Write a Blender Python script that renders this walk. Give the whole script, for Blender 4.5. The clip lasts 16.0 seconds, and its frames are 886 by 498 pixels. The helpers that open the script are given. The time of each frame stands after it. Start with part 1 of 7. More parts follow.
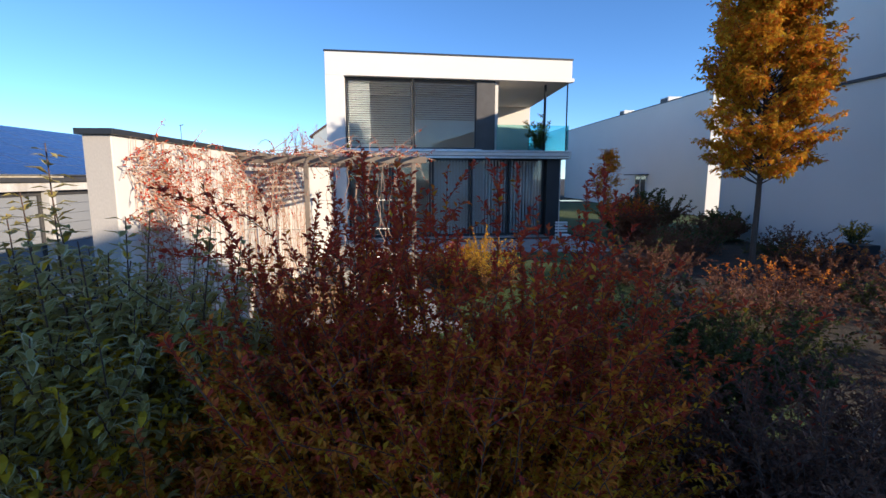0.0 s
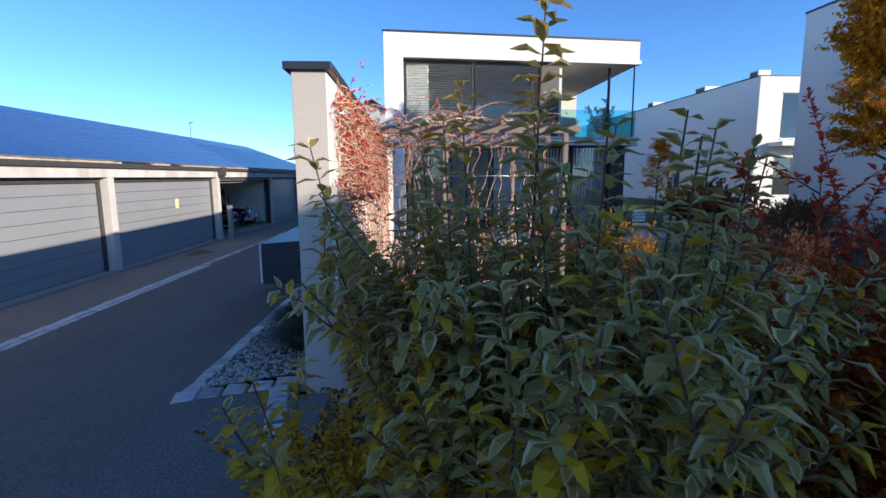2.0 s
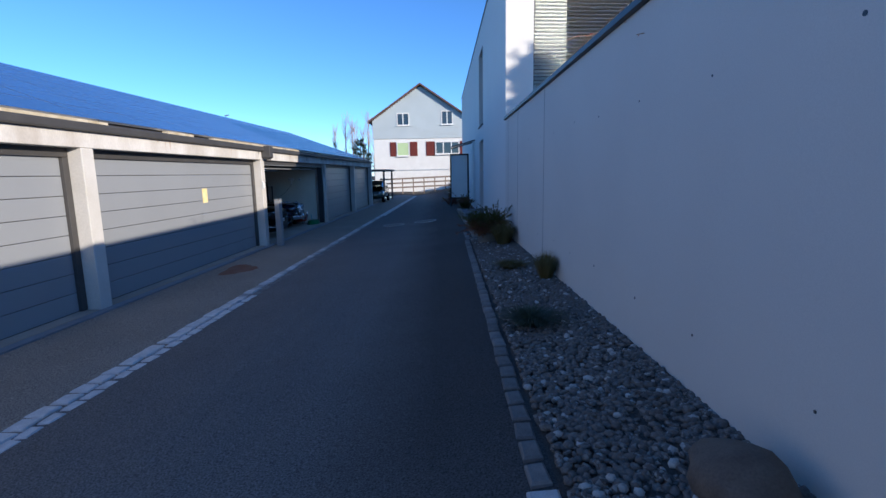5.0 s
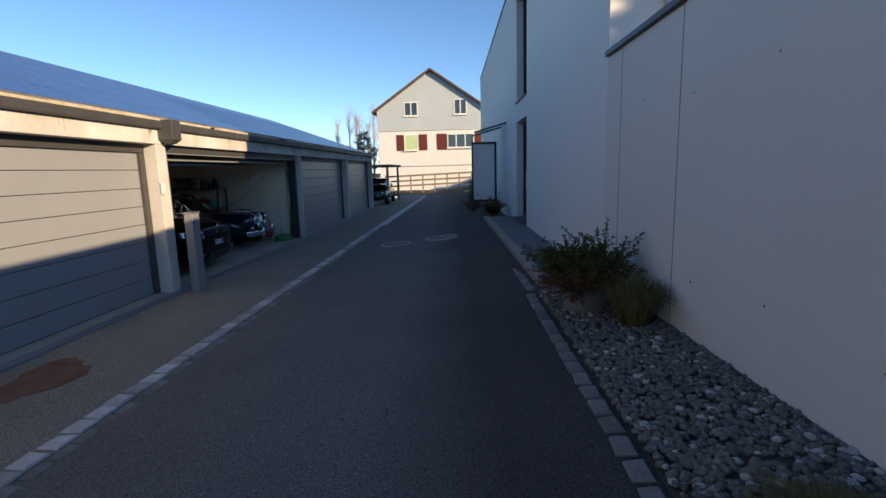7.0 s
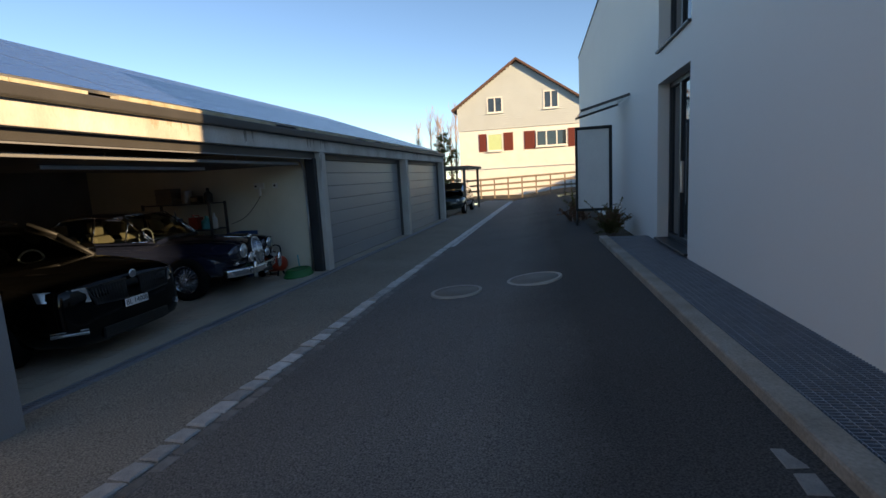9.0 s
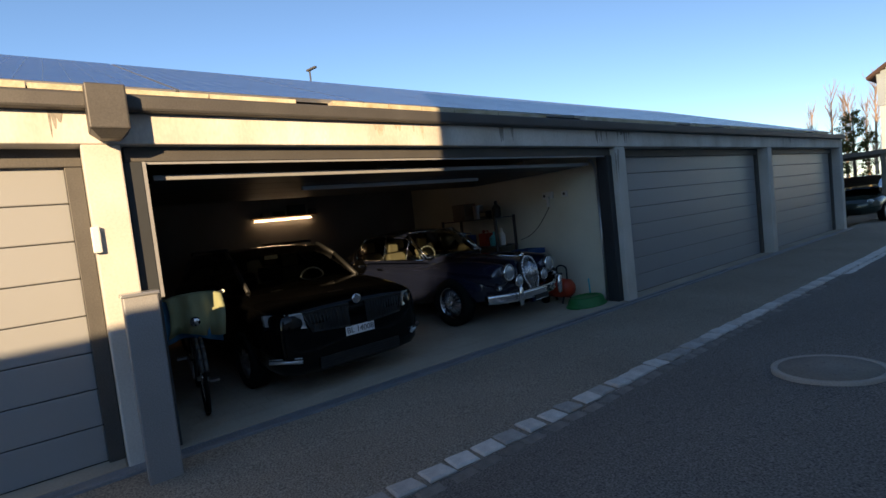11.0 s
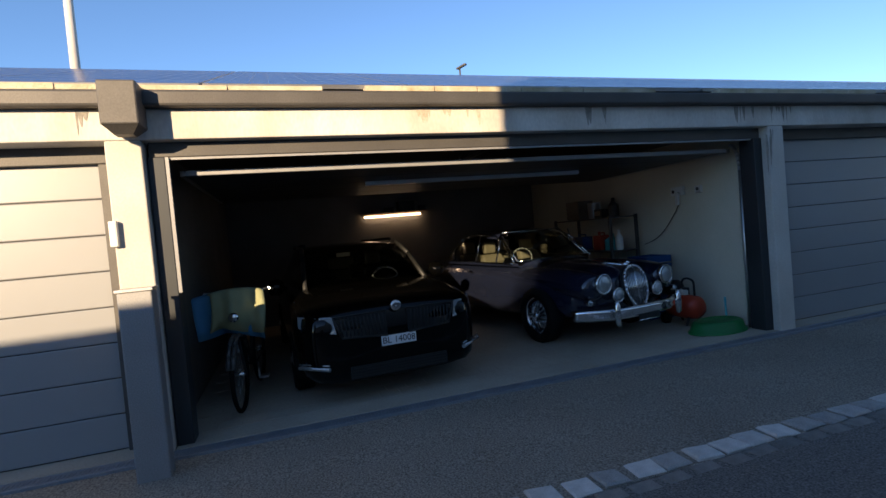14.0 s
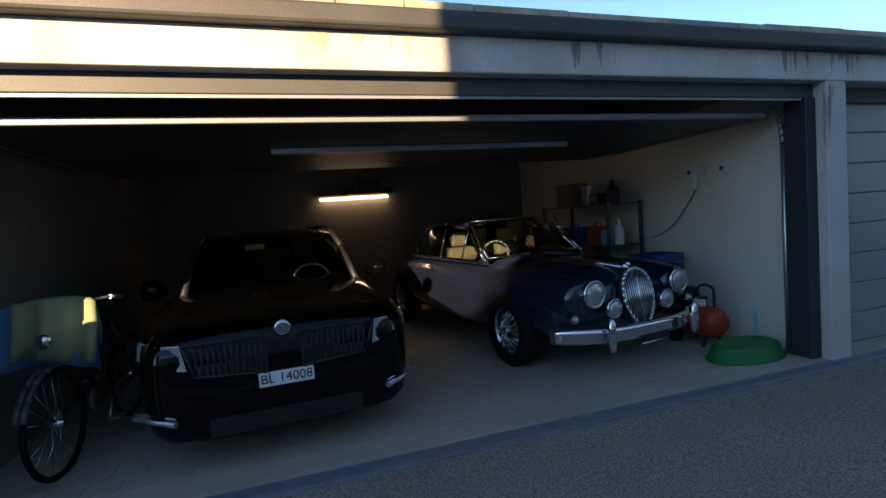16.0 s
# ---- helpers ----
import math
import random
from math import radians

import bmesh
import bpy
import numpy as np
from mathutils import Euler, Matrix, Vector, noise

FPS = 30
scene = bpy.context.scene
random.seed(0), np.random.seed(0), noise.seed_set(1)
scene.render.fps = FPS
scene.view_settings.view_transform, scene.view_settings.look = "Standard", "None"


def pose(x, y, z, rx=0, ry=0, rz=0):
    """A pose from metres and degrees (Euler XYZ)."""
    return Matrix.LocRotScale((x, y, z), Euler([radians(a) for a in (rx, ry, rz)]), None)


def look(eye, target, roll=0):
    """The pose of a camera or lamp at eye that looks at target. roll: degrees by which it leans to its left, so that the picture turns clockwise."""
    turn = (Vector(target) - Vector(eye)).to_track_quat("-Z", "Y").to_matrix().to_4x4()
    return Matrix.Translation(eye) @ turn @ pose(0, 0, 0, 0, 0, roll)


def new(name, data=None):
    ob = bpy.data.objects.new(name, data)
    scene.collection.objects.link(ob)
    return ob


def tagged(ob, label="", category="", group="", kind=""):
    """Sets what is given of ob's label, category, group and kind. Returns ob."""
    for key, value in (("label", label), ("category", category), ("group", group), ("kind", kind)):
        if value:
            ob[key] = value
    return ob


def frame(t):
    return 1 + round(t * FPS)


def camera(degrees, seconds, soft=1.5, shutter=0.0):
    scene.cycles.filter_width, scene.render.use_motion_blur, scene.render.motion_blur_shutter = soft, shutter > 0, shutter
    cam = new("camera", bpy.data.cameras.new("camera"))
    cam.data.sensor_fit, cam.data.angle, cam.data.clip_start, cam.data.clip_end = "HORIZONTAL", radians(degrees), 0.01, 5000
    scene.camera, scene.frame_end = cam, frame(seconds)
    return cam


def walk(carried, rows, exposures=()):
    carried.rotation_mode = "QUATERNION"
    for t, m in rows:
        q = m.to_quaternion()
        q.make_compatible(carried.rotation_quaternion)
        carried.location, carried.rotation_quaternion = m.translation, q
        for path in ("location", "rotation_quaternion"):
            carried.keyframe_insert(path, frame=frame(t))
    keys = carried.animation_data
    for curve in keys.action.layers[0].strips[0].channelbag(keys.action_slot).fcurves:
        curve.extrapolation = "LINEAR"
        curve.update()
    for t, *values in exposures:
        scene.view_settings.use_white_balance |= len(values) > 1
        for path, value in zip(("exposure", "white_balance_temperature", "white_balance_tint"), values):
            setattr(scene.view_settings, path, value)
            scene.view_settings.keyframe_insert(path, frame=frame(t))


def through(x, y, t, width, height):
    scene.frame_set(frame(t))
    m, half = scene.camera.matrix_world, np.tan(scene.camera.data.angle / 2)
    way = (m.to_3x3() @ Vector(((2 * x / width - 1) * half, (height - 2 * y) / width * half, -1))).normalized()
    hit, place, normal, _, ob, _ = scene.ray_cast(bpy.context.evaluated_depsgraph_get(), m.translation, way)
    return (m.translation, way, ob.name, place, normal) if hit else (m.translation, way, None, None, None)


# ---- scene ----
cam = camera(84.6, 16.0)
PATH = [
    (0, (2.76, -5.928, 2.734), (2.825, -3.95, 2.442), 0.0),
    (0.5, (2.244, -5.811, 2.64), (2.307, -3.834, 2.346), -0.3),
    (1, (1.632, -5.59, 2.553), (1.707, -3.613, 2.258), -0.2),
    (1.5, (1.008, -5.278, 2.462), (1.086, -3.301, 2.169), -0.3),
    (2, (0.392, -4.858, 2.334), (0.464, -2.881, 2.04), -0.4),
    (2.5, (-0.183, -4.308, 2.258), (-0.177, -2.329, 1.97), -0.6),
    (3, (-0.74, -3.644, 2.2), (-0.762, -1.665, 1.909), -0.8),
    (3.5, (-1.246, -2.802, 2.105), (-1.288, -0.825, 1.809), -1.1),
    (4, (-1.723, -1.756, 1.959), (-1.767, 0.221, 1.658), -1.3),
    (4.2, (-1.897, -1.337, 1.933), (-1.94, 0.639, 1.632), -1.0),
    (4.7, (-2.117, -0.044, 1.925), (-2.166, 1.931, 1.620), -1.0),
    (5.6, (-2.431, 2.567, 1.910), (-2.492, 4.542, 1.596), -1.1),
    (6.5, (-2.656, 5.192, 1.894), (-2.73, 7.165, 1.571), -1.2),
    (7, (-2.746, 6.662, 1.857), (-2.838, 8.634, 1.537), -1.5),
    (7.5, (-2.829, 8.09, 1.801), (-2.945, 10.061, 1.481), -1.7),
    (8, (-2.881, 9.44, 1.796), (-3.018, 11.41, 1.478), -1.5),
    (8.5, (-2.94, 10.719, 1.773), (-3.146, 12.684, 1.464), -2.2),
    (9, (-3.061, 11.711, 1.733), (-3.504, 13.64, 1.445), -3.2),
    (9.5, (-3.082, 12.44, 1.7), (-3.932, 14.235, 1.462), -4.8),
    (10, (-3.122, 12.984, 1.644), (-4.332, 14.565, 1.455), -5.8),
    (12.5, (-3.33, 15.202, 1.491), (-5.144, 16.042, 1.424), -5.8),
    (13, (-3.338, 15.328, 1.486), (-5.197, 16.062, 1.424), -5.5),
    (13.5, (-3.342, 15.349, 1.482), (-5.225, 16.018, 1.42), -5.3),
    (14, (-3.352, 15.345, 1.476), (-5.255, 15.959, 1.413), -5.1),
    (14.5, (-3.449, 15.381, 1.463), (-5.362, 15.959, 1.386), -4.7),
    (15, (-3.716, 15.565, 1.448), (-5.632, 16.13, 1.358), -4.6),
    (15.5, (-4.129, 15.884, 1.452), (-6.044, 16.45, 1.347), -4.3),
    (16, (-4.57, 16.347, 1.458), (-6.474, 16.945, 1.336), -4.2),
]
EXPOSURES = [(0, 0.7, 5300, 10), (2, 0.74, 5000, 10), (3.5, 0.66, 4700, 10), (4.2, 0.6, 4500, 10), (6.5, 0.66, 6100, 10), (8.0, 0.78, 6900, 10), (9, 0.98, 7650, 10), (10, 1.0, 7700, 10), (12.5, 1.06, 6450, 10), (15, 1.3, 6700, 10), (16, 1.62, 6900, 10)]
walk(cam, [(t, look(eye, target, roll)) for t, eye, target, roll in PATH], EXPOSURES)


# ---- light ----
SUN_DIR = Vector((0.806, -0.5525, 0.2655)).normalized()      # towards the sun
world = bpy.data.worlds.new("sky")
scene.world = world
world.use_nodes = True
wn, wl = world.node_tree.nodes, world.node_tree.links
wn.clear()
sky = wn.new("ShaderNodeTexSky")
sky.sky_type = "NISHITA"
sky.sun_disc = False
sky.sun_elevation = math.asin(SUN_DIR.z)
sky.sun_rotation = math.atan2(SUN_DIR.x, SUN_DIR.y)
sky.air_density, sky.dust_density, sky.ozone_density = 0.7, 0.02, 2.6
bg = wn.new("ShaderNodeBackground")
bg.inputs["Strength"].default_value = 0.125
wo = wn.new("ShaderNodeOutputWorld")
tint = wn.new("ShaderNodeHueSaturation")
tint.inputs["Saturation"].default_value, tint.inputs["Value"].default_value = 1.04, 1.0
wl.new(sky.outputs[0], tint.inputs["Color"])
wl.new(tint.outputs[0], bg.inputs["Color"])
wl.new(bg.outputs[0], wo.inputs["Surface"])
sun_data = bpy.data.lights.new("sun", "SUN")
sun_data.energy, sun_data.angle, sun_data.color = 4.8, radians(0.53), (1.0, 0.745, 0.46)
sun = new("sun", sun_data)
sun.matrix_world = look((30, -30, 30), Vector((30, -30, 30)) - SUN_DIR)


# ---- materials ----
def material(name, base, other=None, rough=0.8, metal=0.0, scale=6.0, fine=90.0, bump=0.2, mix=0.5, spec=0.4, vary=0.0, coat=0.0,
             stretch=(1, 1, 1), coords="Object", detail=6.0, dist=0.01, grain=0.18):
    """A painted, stony or organic surface: two colours mixed by coarse noise, darkened a little by fine grain, with fine relief."""
    m = bpy.data.materials.new(name)
    m.use_nodes = True
    n, l = m.node_tree.nodes, m.node_tree.links
    p = n["Principled BSDF"]
    p.inputs["Roughness"].default_value, p.inputs["Metallic"].default_value = rough, metal
    p.inputs["Specular IOR Level"].default_value = spec
    p.inputs["Coat Weight"].default_value = coat
    p.inputs["Coat Roughness"].default_value = 0.05
    tc, mp = n.new("ShaderNodeTexCoord"), n.new("ShaderNodeMapping")
    mp.inputs["Scale"].default_value = stretch
    l.new(tc.outputs[coords], mp.inputs[0])
    big, small = n.new("ShaderNodeTexNoise"), n.new("ShaderNodeTexNoise")
    for t, s in ((big, scale), (small, fine)):
        t.inputs["Scale"].default_value, t.inputs["Detail"].default_value = s, detail
        l.new(mp.outputs[0], t.inputs["Vector"])
    ramp = n.new("ShaderNodeMapRange")
    ramp.inputs[1].default_value, ramp.inputs[2].default_value = 0.5 - mix / 2, 0.5 + mix / 2
    l.new(big.outputs["Fac"], ramp.inputs[0])
    mixc = n.new("ShaderNodeMix")
    mixc.data_type = "RGBA"
    other = other or tuple(c * 0.8 for c in base)
    mixc.inputs["A"].default_value, mixc.inputs["B"].default_value = (*base, 1), (*other, 1)
    l.new(ramp.outputs[0], mixc.inputs["Factor"])
    hsv = n.new("ShaderNodeHueSaturation")
    val = n.new("ShaderNodeMapRange")
    val.inputs[1].default_value, val.inputs[2].default_value = 0.25, 0.75
    val.inputs[3].default_value, val.inputs[4].default_value = 1 - grain, 1 + grain
    l.new(small.outputs["Fac"], val.inputs[0])
    if vary:
        info, add = n.new("ShaderNodeObjectInfo"), n.new("ShaderNodeMath")
        sub = n.new("ShaderNodeMapRange")
        sub.inputs[3].default_value, sub.inputs[4].default_value = -vary, vary
        l.new(info.outputs["Random"], sub.inputs[0])
        l.new(sub.outputs[0], add.inputs[0])
        l.new(val.outputs[0], add.inputs[1])
        l.new(add.outputs[0], hsv.inputs["Value"])
    else:
        l.new(val.outputs[0], hsv.inputs["Value"])
    l.new(mixc.outputs["Result"], hsv.inputs["Color"])
    l.new(hsv.outputs[0], p.inputs["Base Color"])
    if bump:
        b = n.new("ShaderNodeBump")
        b.inputs["Strength"].default_value, b.inputs["Distance"].default_value = bump, dist
        l.new(small.outputs["Fac"], b.inputs["Height"])
        l.new(b.outputs[0], p.inputs["Normal"])
    return m


def leaf_material(name, base, other, rough=0.55, third=None):
    """Leaves: the colour varies from leaf to leaf, with some light let through."""
    m = bpy.data.materials.new(name)
    m.use_nodes = True
    n, l = m.node_tree.nodes, m.node_tree.links
    p = n["Principled BSDF"]
    p.inputs["Roughness"].default_value = rough
    p.inputs["Specular IOR Level"].default_value = 0.18
    geo = n.new("ShaderNodeNewGeometry")
    ramp = n.new("ShaderNodeValToRGB")
    e = ramp.color_ramp.elements
    e[0].color, e[1].color = (*base, 1), (*other, 1)
    if third:
        k = e.new(0.72)
        k.color = (*other, 1)
        e[len(e) - 1].color = (*third, 1)
    l.new(geo.outputs["Random Per Island"], ramp.inputs[0])
    l.new(ramp.outputs[0], p.inputs["Base Color"])
    tr, add = n.new("ShaderNodeBsdfTranslucent"), n.new("ShaderNodeMixShader")
    l.new(ramp.outputs[0], tr.inputs["Color"])
    add.inputs[0].default_value = 0.3
    l.new(p.outputs[0], add.inputs[1])
    l.new(tr.outputs[0], add.inputs[2])
    l.new(add.outputs[0], n["Material Output"].inputs["Surface"])
    return m


def glass_material(name, tint=(0.9, 0.95, 0.95), rough=0.0, through=1.0):
    m = bpy.data.materials.new(name)
    m.use_nodes = True
    p = m.node_tree.nodes["Principled BSDF"]
    p.inputs["Base Color"].default_value = (*tint, 1)
    p.inputs["Roughness"].default_value, p.inputs["IOR"].default_value = rough, 1.45
    p.inputs["Transmission Weight"].default_value = through
    return m


def glow_material(name, colour, strength):
    m = bpy.data.materials.new(name)
    m.use_nodes = True
    p = m.node_tree.nodes["Principled BSDF"]
    p.inputs["Emission Color"].default_value, p.inputs["Emission Strength"].default_value = (*colour, 1), strength
    return m


M = {
    "asphalt": material("asphalt", (0.128, 0.119, 0.110), (0.165, 0.154, 0.141), 0.92, scale=0.6, fine=85, bump=1.0, dist=0.008, grain=0.85),
    "apron": material("apron_asphalt", (0.212, 0.184, 0.15), (0.275, 0.24, 0.197), 0.92, scale=0.8, fine=80, bump=1.0, dist=0.008, grain=0.75),
    "soil": material("soil", (0.045, 0.035, 0.025), (0.09, 0.07, 0.045), 0.95, scale=3, fine=40, bump=0.8, dist=0.03),
    "lawn": material("lawn", (0.055, 0.085, 0.02), (0.11, 0.13, 0.035), 0.9, scale=1.2, fine=120, bump=0.8, dist=0.02),
    "plaster": material("white_plaster", (0.72, 0.68, 0.61), (0.64, 0.60, 0.54), 0.85, scale=0.7, fine=160, bump=0.10, mix=0.9, dist=0.002, grain=0.05),
    "render": material("house_render", (0.76, 0.73, 0.68), (0.71, 0.68, 0.63), 0.85, scale=0.5, fine=260, bump=0.12, mix=0.9, dist=0.002, grain=0.05),
    "concrete": material("concrete", (0.60, 0.575, 0.535), (0.46, 0.43, 0.385), 0.85, scale=1.6, fine=60, bump=0.06, detail=9.0, mix=0.5, dist=0.004, grain=0.09),
    "streaked": material("streaked_concrete", (0.64, 0.615, 0.575), (0.45, 0.41, 0.36), 0.85, scale=2.2, fine=50, bump=0.06, detail=9.0, mix=0.35, dist=0.004, grain=0.10, stretch=(1, 1, 0.45)),
    "dark_concrete": material("mottled_dark_concrete", (0.25, 0.235, 0.21), (0.16, 0.15, 0.135), 0.9, scale=1.3, fine=60, bump=0.3, mix=0.6, dist=0.004),
    # grey concrete lightened for the daylight on the open bay's right wall
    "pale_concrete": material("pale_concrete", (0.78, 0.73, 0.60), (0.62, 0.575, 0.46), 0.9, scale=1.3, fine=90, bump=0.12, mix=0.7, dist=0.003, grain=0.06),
    "cobble": material("granite", (0.56, 0.54, 0.515), (0.38, 0.365, 0.35), 0.8, scale=9, fine=120, bump=0.5, vary=0.32, dist=0.006),
    "door_paint": material("grey_door_paint", (0.28, 0.288, 0.30), (0.25, 0.257, 0.267), 0.36, spec=0.55, scale=1.2, fine=300, bump=0.1, dist=0.002, mix=0.9),
    "anthracite": material("anthracite_metal", (0.045, 0.05, 0.056), (0.035, 0.038, 0.043), 0.45, 0.3, scale=2, fine=200, bump=0.05, dist=0.002),
    "gutter": material("gutter_metal", (0.10, 0.095, 0.09), (0.075, 0.07, 0.068), 0.55, 0.4, scale=3, fine=90, bump=0.1, dist=0.003),
    "silver": material("aluminium", (0.62, 0.62, 0.62), (0.5, 0.5, 0.5), 0.35, 0.9, scale=3, fine=200, bump=0.05, dist=0.002),
    "panel": material("solar_glass", (0.016, 0.04, 0.16), (0.024, 0.055, 0.20), 0.22, 0.0, scale=1.5, fine=40, bump=0.0, spec=0.3, vary=0.1),
    "cell": material("solar_cell_grid", (0.25, 0.28, 0.33), None, 0.3, 0.5, bump=0),
    "chrome": material("chrome", (0.82, 0.82, 0.82), (0.75, 0.75, 0.76), 0.06, 1.0, scale=3, fine=80, bump=0.0),
    "black_car": material("black_car_paint", (0.0012, 0.0012, 0.0012), (0.0016, 0.0016, 0.0016), 0.06, 0.0, scale=2, fine=300, bump=0, spec=0.28),
    "blue_car": material("dark_blue_car_paint", (0.010, 0.014, 0.033), (0.013, 0.017, 0.036), 0.25, 0.2, scale=2, fine=300, bump=0, coat=1.0),
    "rubber": material("tyre_rubber", (0.007, 0.007, 0.007), (0.011, 0.011, 0.011), 0.85, scale=8, fine=100, bump=0.2, dist=0.003, spec=0.08),
    "black": material("black_plastic", (0.012, 0.012, 0.012), (0.02, 0.02, 0.02), 0.5, scale=8, fine=100, bump=0.05, dist=0.002),
    "white": material("white_paint", (0.75, 0.74, 0.71), (0.68, 0.67, 0.64), 0.5, scale=2, fine=120, bump=0.05, dist=0.002),
    "wood": material("timber", (0.24, 0.14, 0.07), (0.33, 0.20, 0.10), 0.75, scale=3, fine=60, bump=0.3, stretch=(1, 1, 0.15), dist=0.004),
    "old_wood": material("weathered_timber", (0.17, 0.13, 0.10), (0.26, 0.21, 0.16), 0.85, scale=4, fine=70, bump=0.4, stretch=(1, 1, 0.2), dist=0.004),
    "slab": material("stone_slab", (0.42, 0.39, 0.35), (0.34, 0.32, 0.29), 0.85, scale=2.5, fine=120, bump=0.2, vary=0.12, dist=0.004),
    "glass": glass_material("clear_glass"),
    "teal_glass": glass_material("teal_glass", (0.45, 0.80, 0.80)),
    "window": material("window_glass", (0.02, 0.028, 0.032), (0.03, 0.038, 0.042), 0.03, 0.0, scale=0.6, fine=3, bump=0, spec=1.0),
    "clad": material("grey_cladding", (0.50, 0.55, 0.57), (0.45, 0.50, 0.52), 0.8, scale=0.8, fine=60, bump=0.1, dist=0.004),
    "red": material("shutter_red", (0.16, 0.03, 0.02), (0.12, 0.025, 0.018), 0.6, scale=5, fine=80, bump=0.1),
    "tile": material("roof_tile", (0.13, 0.07, 0.05), (0.09, 0.05, 0.04), 0.85, scale=4, fine=60, bump=0.4),
    "bark": material("bark", (0.11, 0.085, 0.065), (0.06, 0.045, 0.035), 0.9, scale=12, fine=70, bump=0.8, stretch=(1, 1, 0.3), dist=0.01),
    "pebble": material("pebble", (0.27, 0.25, 0.22), (0.11, 0.10, 0.09), 0.75, scale=7, fine=90, bump=0.2, mix=0.35, dist=0.004),
}


M["floor_concrete"] = material("worn_floor_concrete", (0.42, 0.375, 0.31), (0.30, 0.265, 0.215), 0.75, scale=1.4, fine=60, bump=0.1, detail=9.0, mix=0.6, dist=0.004, grain=0.12)

# ---- building helpers ----
def cuboid(bm, x0, x1, y0, y1, z0, z1, mi=0):
    v = [bm.verts.new((x, y, z)) for z in (z0, z1) for y in (y0, y1) for x in (x0, x1)]
    for f in ((0, 2, 3, 1), (4, 5, 7, 6), (0, 1, 5, 4), (1, 3, 7, 5), (3, 2, 6, 7), (2, 0, 4, 6)):
        bm.faces.new([v[i] for i in f]).material_index = mi
    return v


def tube(bm, a, b, r0, r1=None, n=8, mi=0, caps=True):
    a, b = Vector(a), Vector(b)
    r1 = r0 if r1 is None else r1
    d = (b - a).normalized()
    u = d.orthogonal().normalized()
    w = d.cross(u)
    rings = []
    for p, r in ((a, r0), (b, r1)):
        rings.append([bm.verts.new(p + (u * math.cos(2 * math.pi * i / n) + w * math.sin(2 * math.pi * i / n)) * r) for i in range(n)])
    for i in range(n):
        f = bm.faces.new((rings[0][i], rings[0][(i + 1) % n], rings[1][(i + 1) % n], rings[1][i]))
        f.material_index, f.smooth = mi, True
    if caps:
        bm.faces.new(rings[0][::-1]).material_index = mi
        bm.faces.new(rings[1]).material_index = mi


def finish(name, bm, mats, parent=None, bevel=0.0, smooth=False, kind=""):
    bmesh.ops.recalc_face_normals(bm, faces=bm.faces)
    me = bpy.data.meshes.new(name)
    bm.to_mesh(me)
    bm.free()
    for m in mats if isinstance(mats, (list, tuple)) else [mats]:
        me.materials.append(M[m] if isinstance(m, str) else m)
    ob = new(name, me)
    if smooth:
        for p in me.polygons:
            p.use_smooth = True
    if bevel:
        b = ob.modifiers.new("bevel", "BEVEL")
        b.width, b.segments, b.limit_method = bevel, 2, "ANGLE"
    if parent:
        ob.parent = parent
        ob.matrix_parent_inverse = parent.matrix_basis.inverted()
    if kind:
        ob["kind"] = kind
    return ob


def box(name, x0, x1, y0, y1, z0, z1, mat, parent=None, bevel=0.006, kind=""):
    bm = bmesh.new()
    cuboid(bm, x0, x1, y0, y1, z0, z1)
    return finish(name, bm, mat, parent, bevel, kind=kind)


def empty(name, at=(0, 0, 0)):
    ob = new(name)
    ob.empty_display_size = 0.1
    ob.matrix_basis = Matrix.Translation(at)
    return ob


def structure(ob, label, category):
    return tagged(ob, label, category, kind="structure")


def lathe(bm, profile, n=16, centre=(0, 0, 0), axis="z", mi=0, closed=False):
    """A body of revolution from (radius, height) pairs."""
    rings = []
    for r, h in profile:
        ring = []
        for i in range(n):
            a = 2 * math.pi * i / n
            p = {"z": (r * math.cos(a), r * math.sin(a), h), "x": (h, r * math.cos(a), r * math.sin(a)),
                 "y": (r * math.cos(a), h, r * math.sin(a))}[axis]
            ring.append(bm.verts.new(Vector(p) + Vector(centre)))
        rings.append(ring)
    for a, b in zip(rings, rings[1:] + rings[:1] if closed else rings[1:]):
        for i in range(n):
            f = bm.faces.new((a[i], a[(i + 1) % n], b[(i + 1) % n], b[i]))
            f.material_index, f.smooth = mi, True
    for ring in () if closed else (rings[0], rings[-1]):
        bm.faces.new(ring).material_index = mi


# ---- ground ----
PROFILE = ((-400, 0.0), (-13.5, 0.0), (-7.5, 0.0), (-5.7, -0.05), (-4.5, 0.07), (-3.2, 0.15), (-2.35, 0.27), (-1.4, 0.38), (-0.6, 0.42), (1.2, 0.45), (400, 0.45))


def gz(x):
    for (x0, z0), (x1, z1) in zip(PROFILE, PROFILE[1:]):
        if x <= x1:
            return z0 + (z1 - z0) * (x - x0) / (x1 - x0)
    return PROFILE[-1][1]


def sheet(bm, x0, x1, y0, y1, lift, step=0.5, ystep=None, mi=0):
    """A strip of ground that follows the cross fall."""
    xs = sorted({x0, x1, *[p for p, _ in PROFILE if x0 < p < x1], *[x0 + step * i for i in range(1, int((x1 - x0) / step) + 1) if x0 + step * i < x1]}) if x1 - x0 < 60 else sorted({x0, x1, *[p for p, _ in PROFILE if x0 < p < x1]})
    ny = max(1, int((y1 - y0) / (ystep or (y1 - y0))))
    g = [[bm.verts.new((x, y0 + (y1 - y0) * j / ny, gz(x) + lift)) for x in xs] for j in range(ny + 1)]
    for a, b in zip(g, g[1:]):
        for i in range(len(xs) - 1):
            bm.faces.new((a[i], a[i + 1], b[i + 1], b[i])).material_index = mi


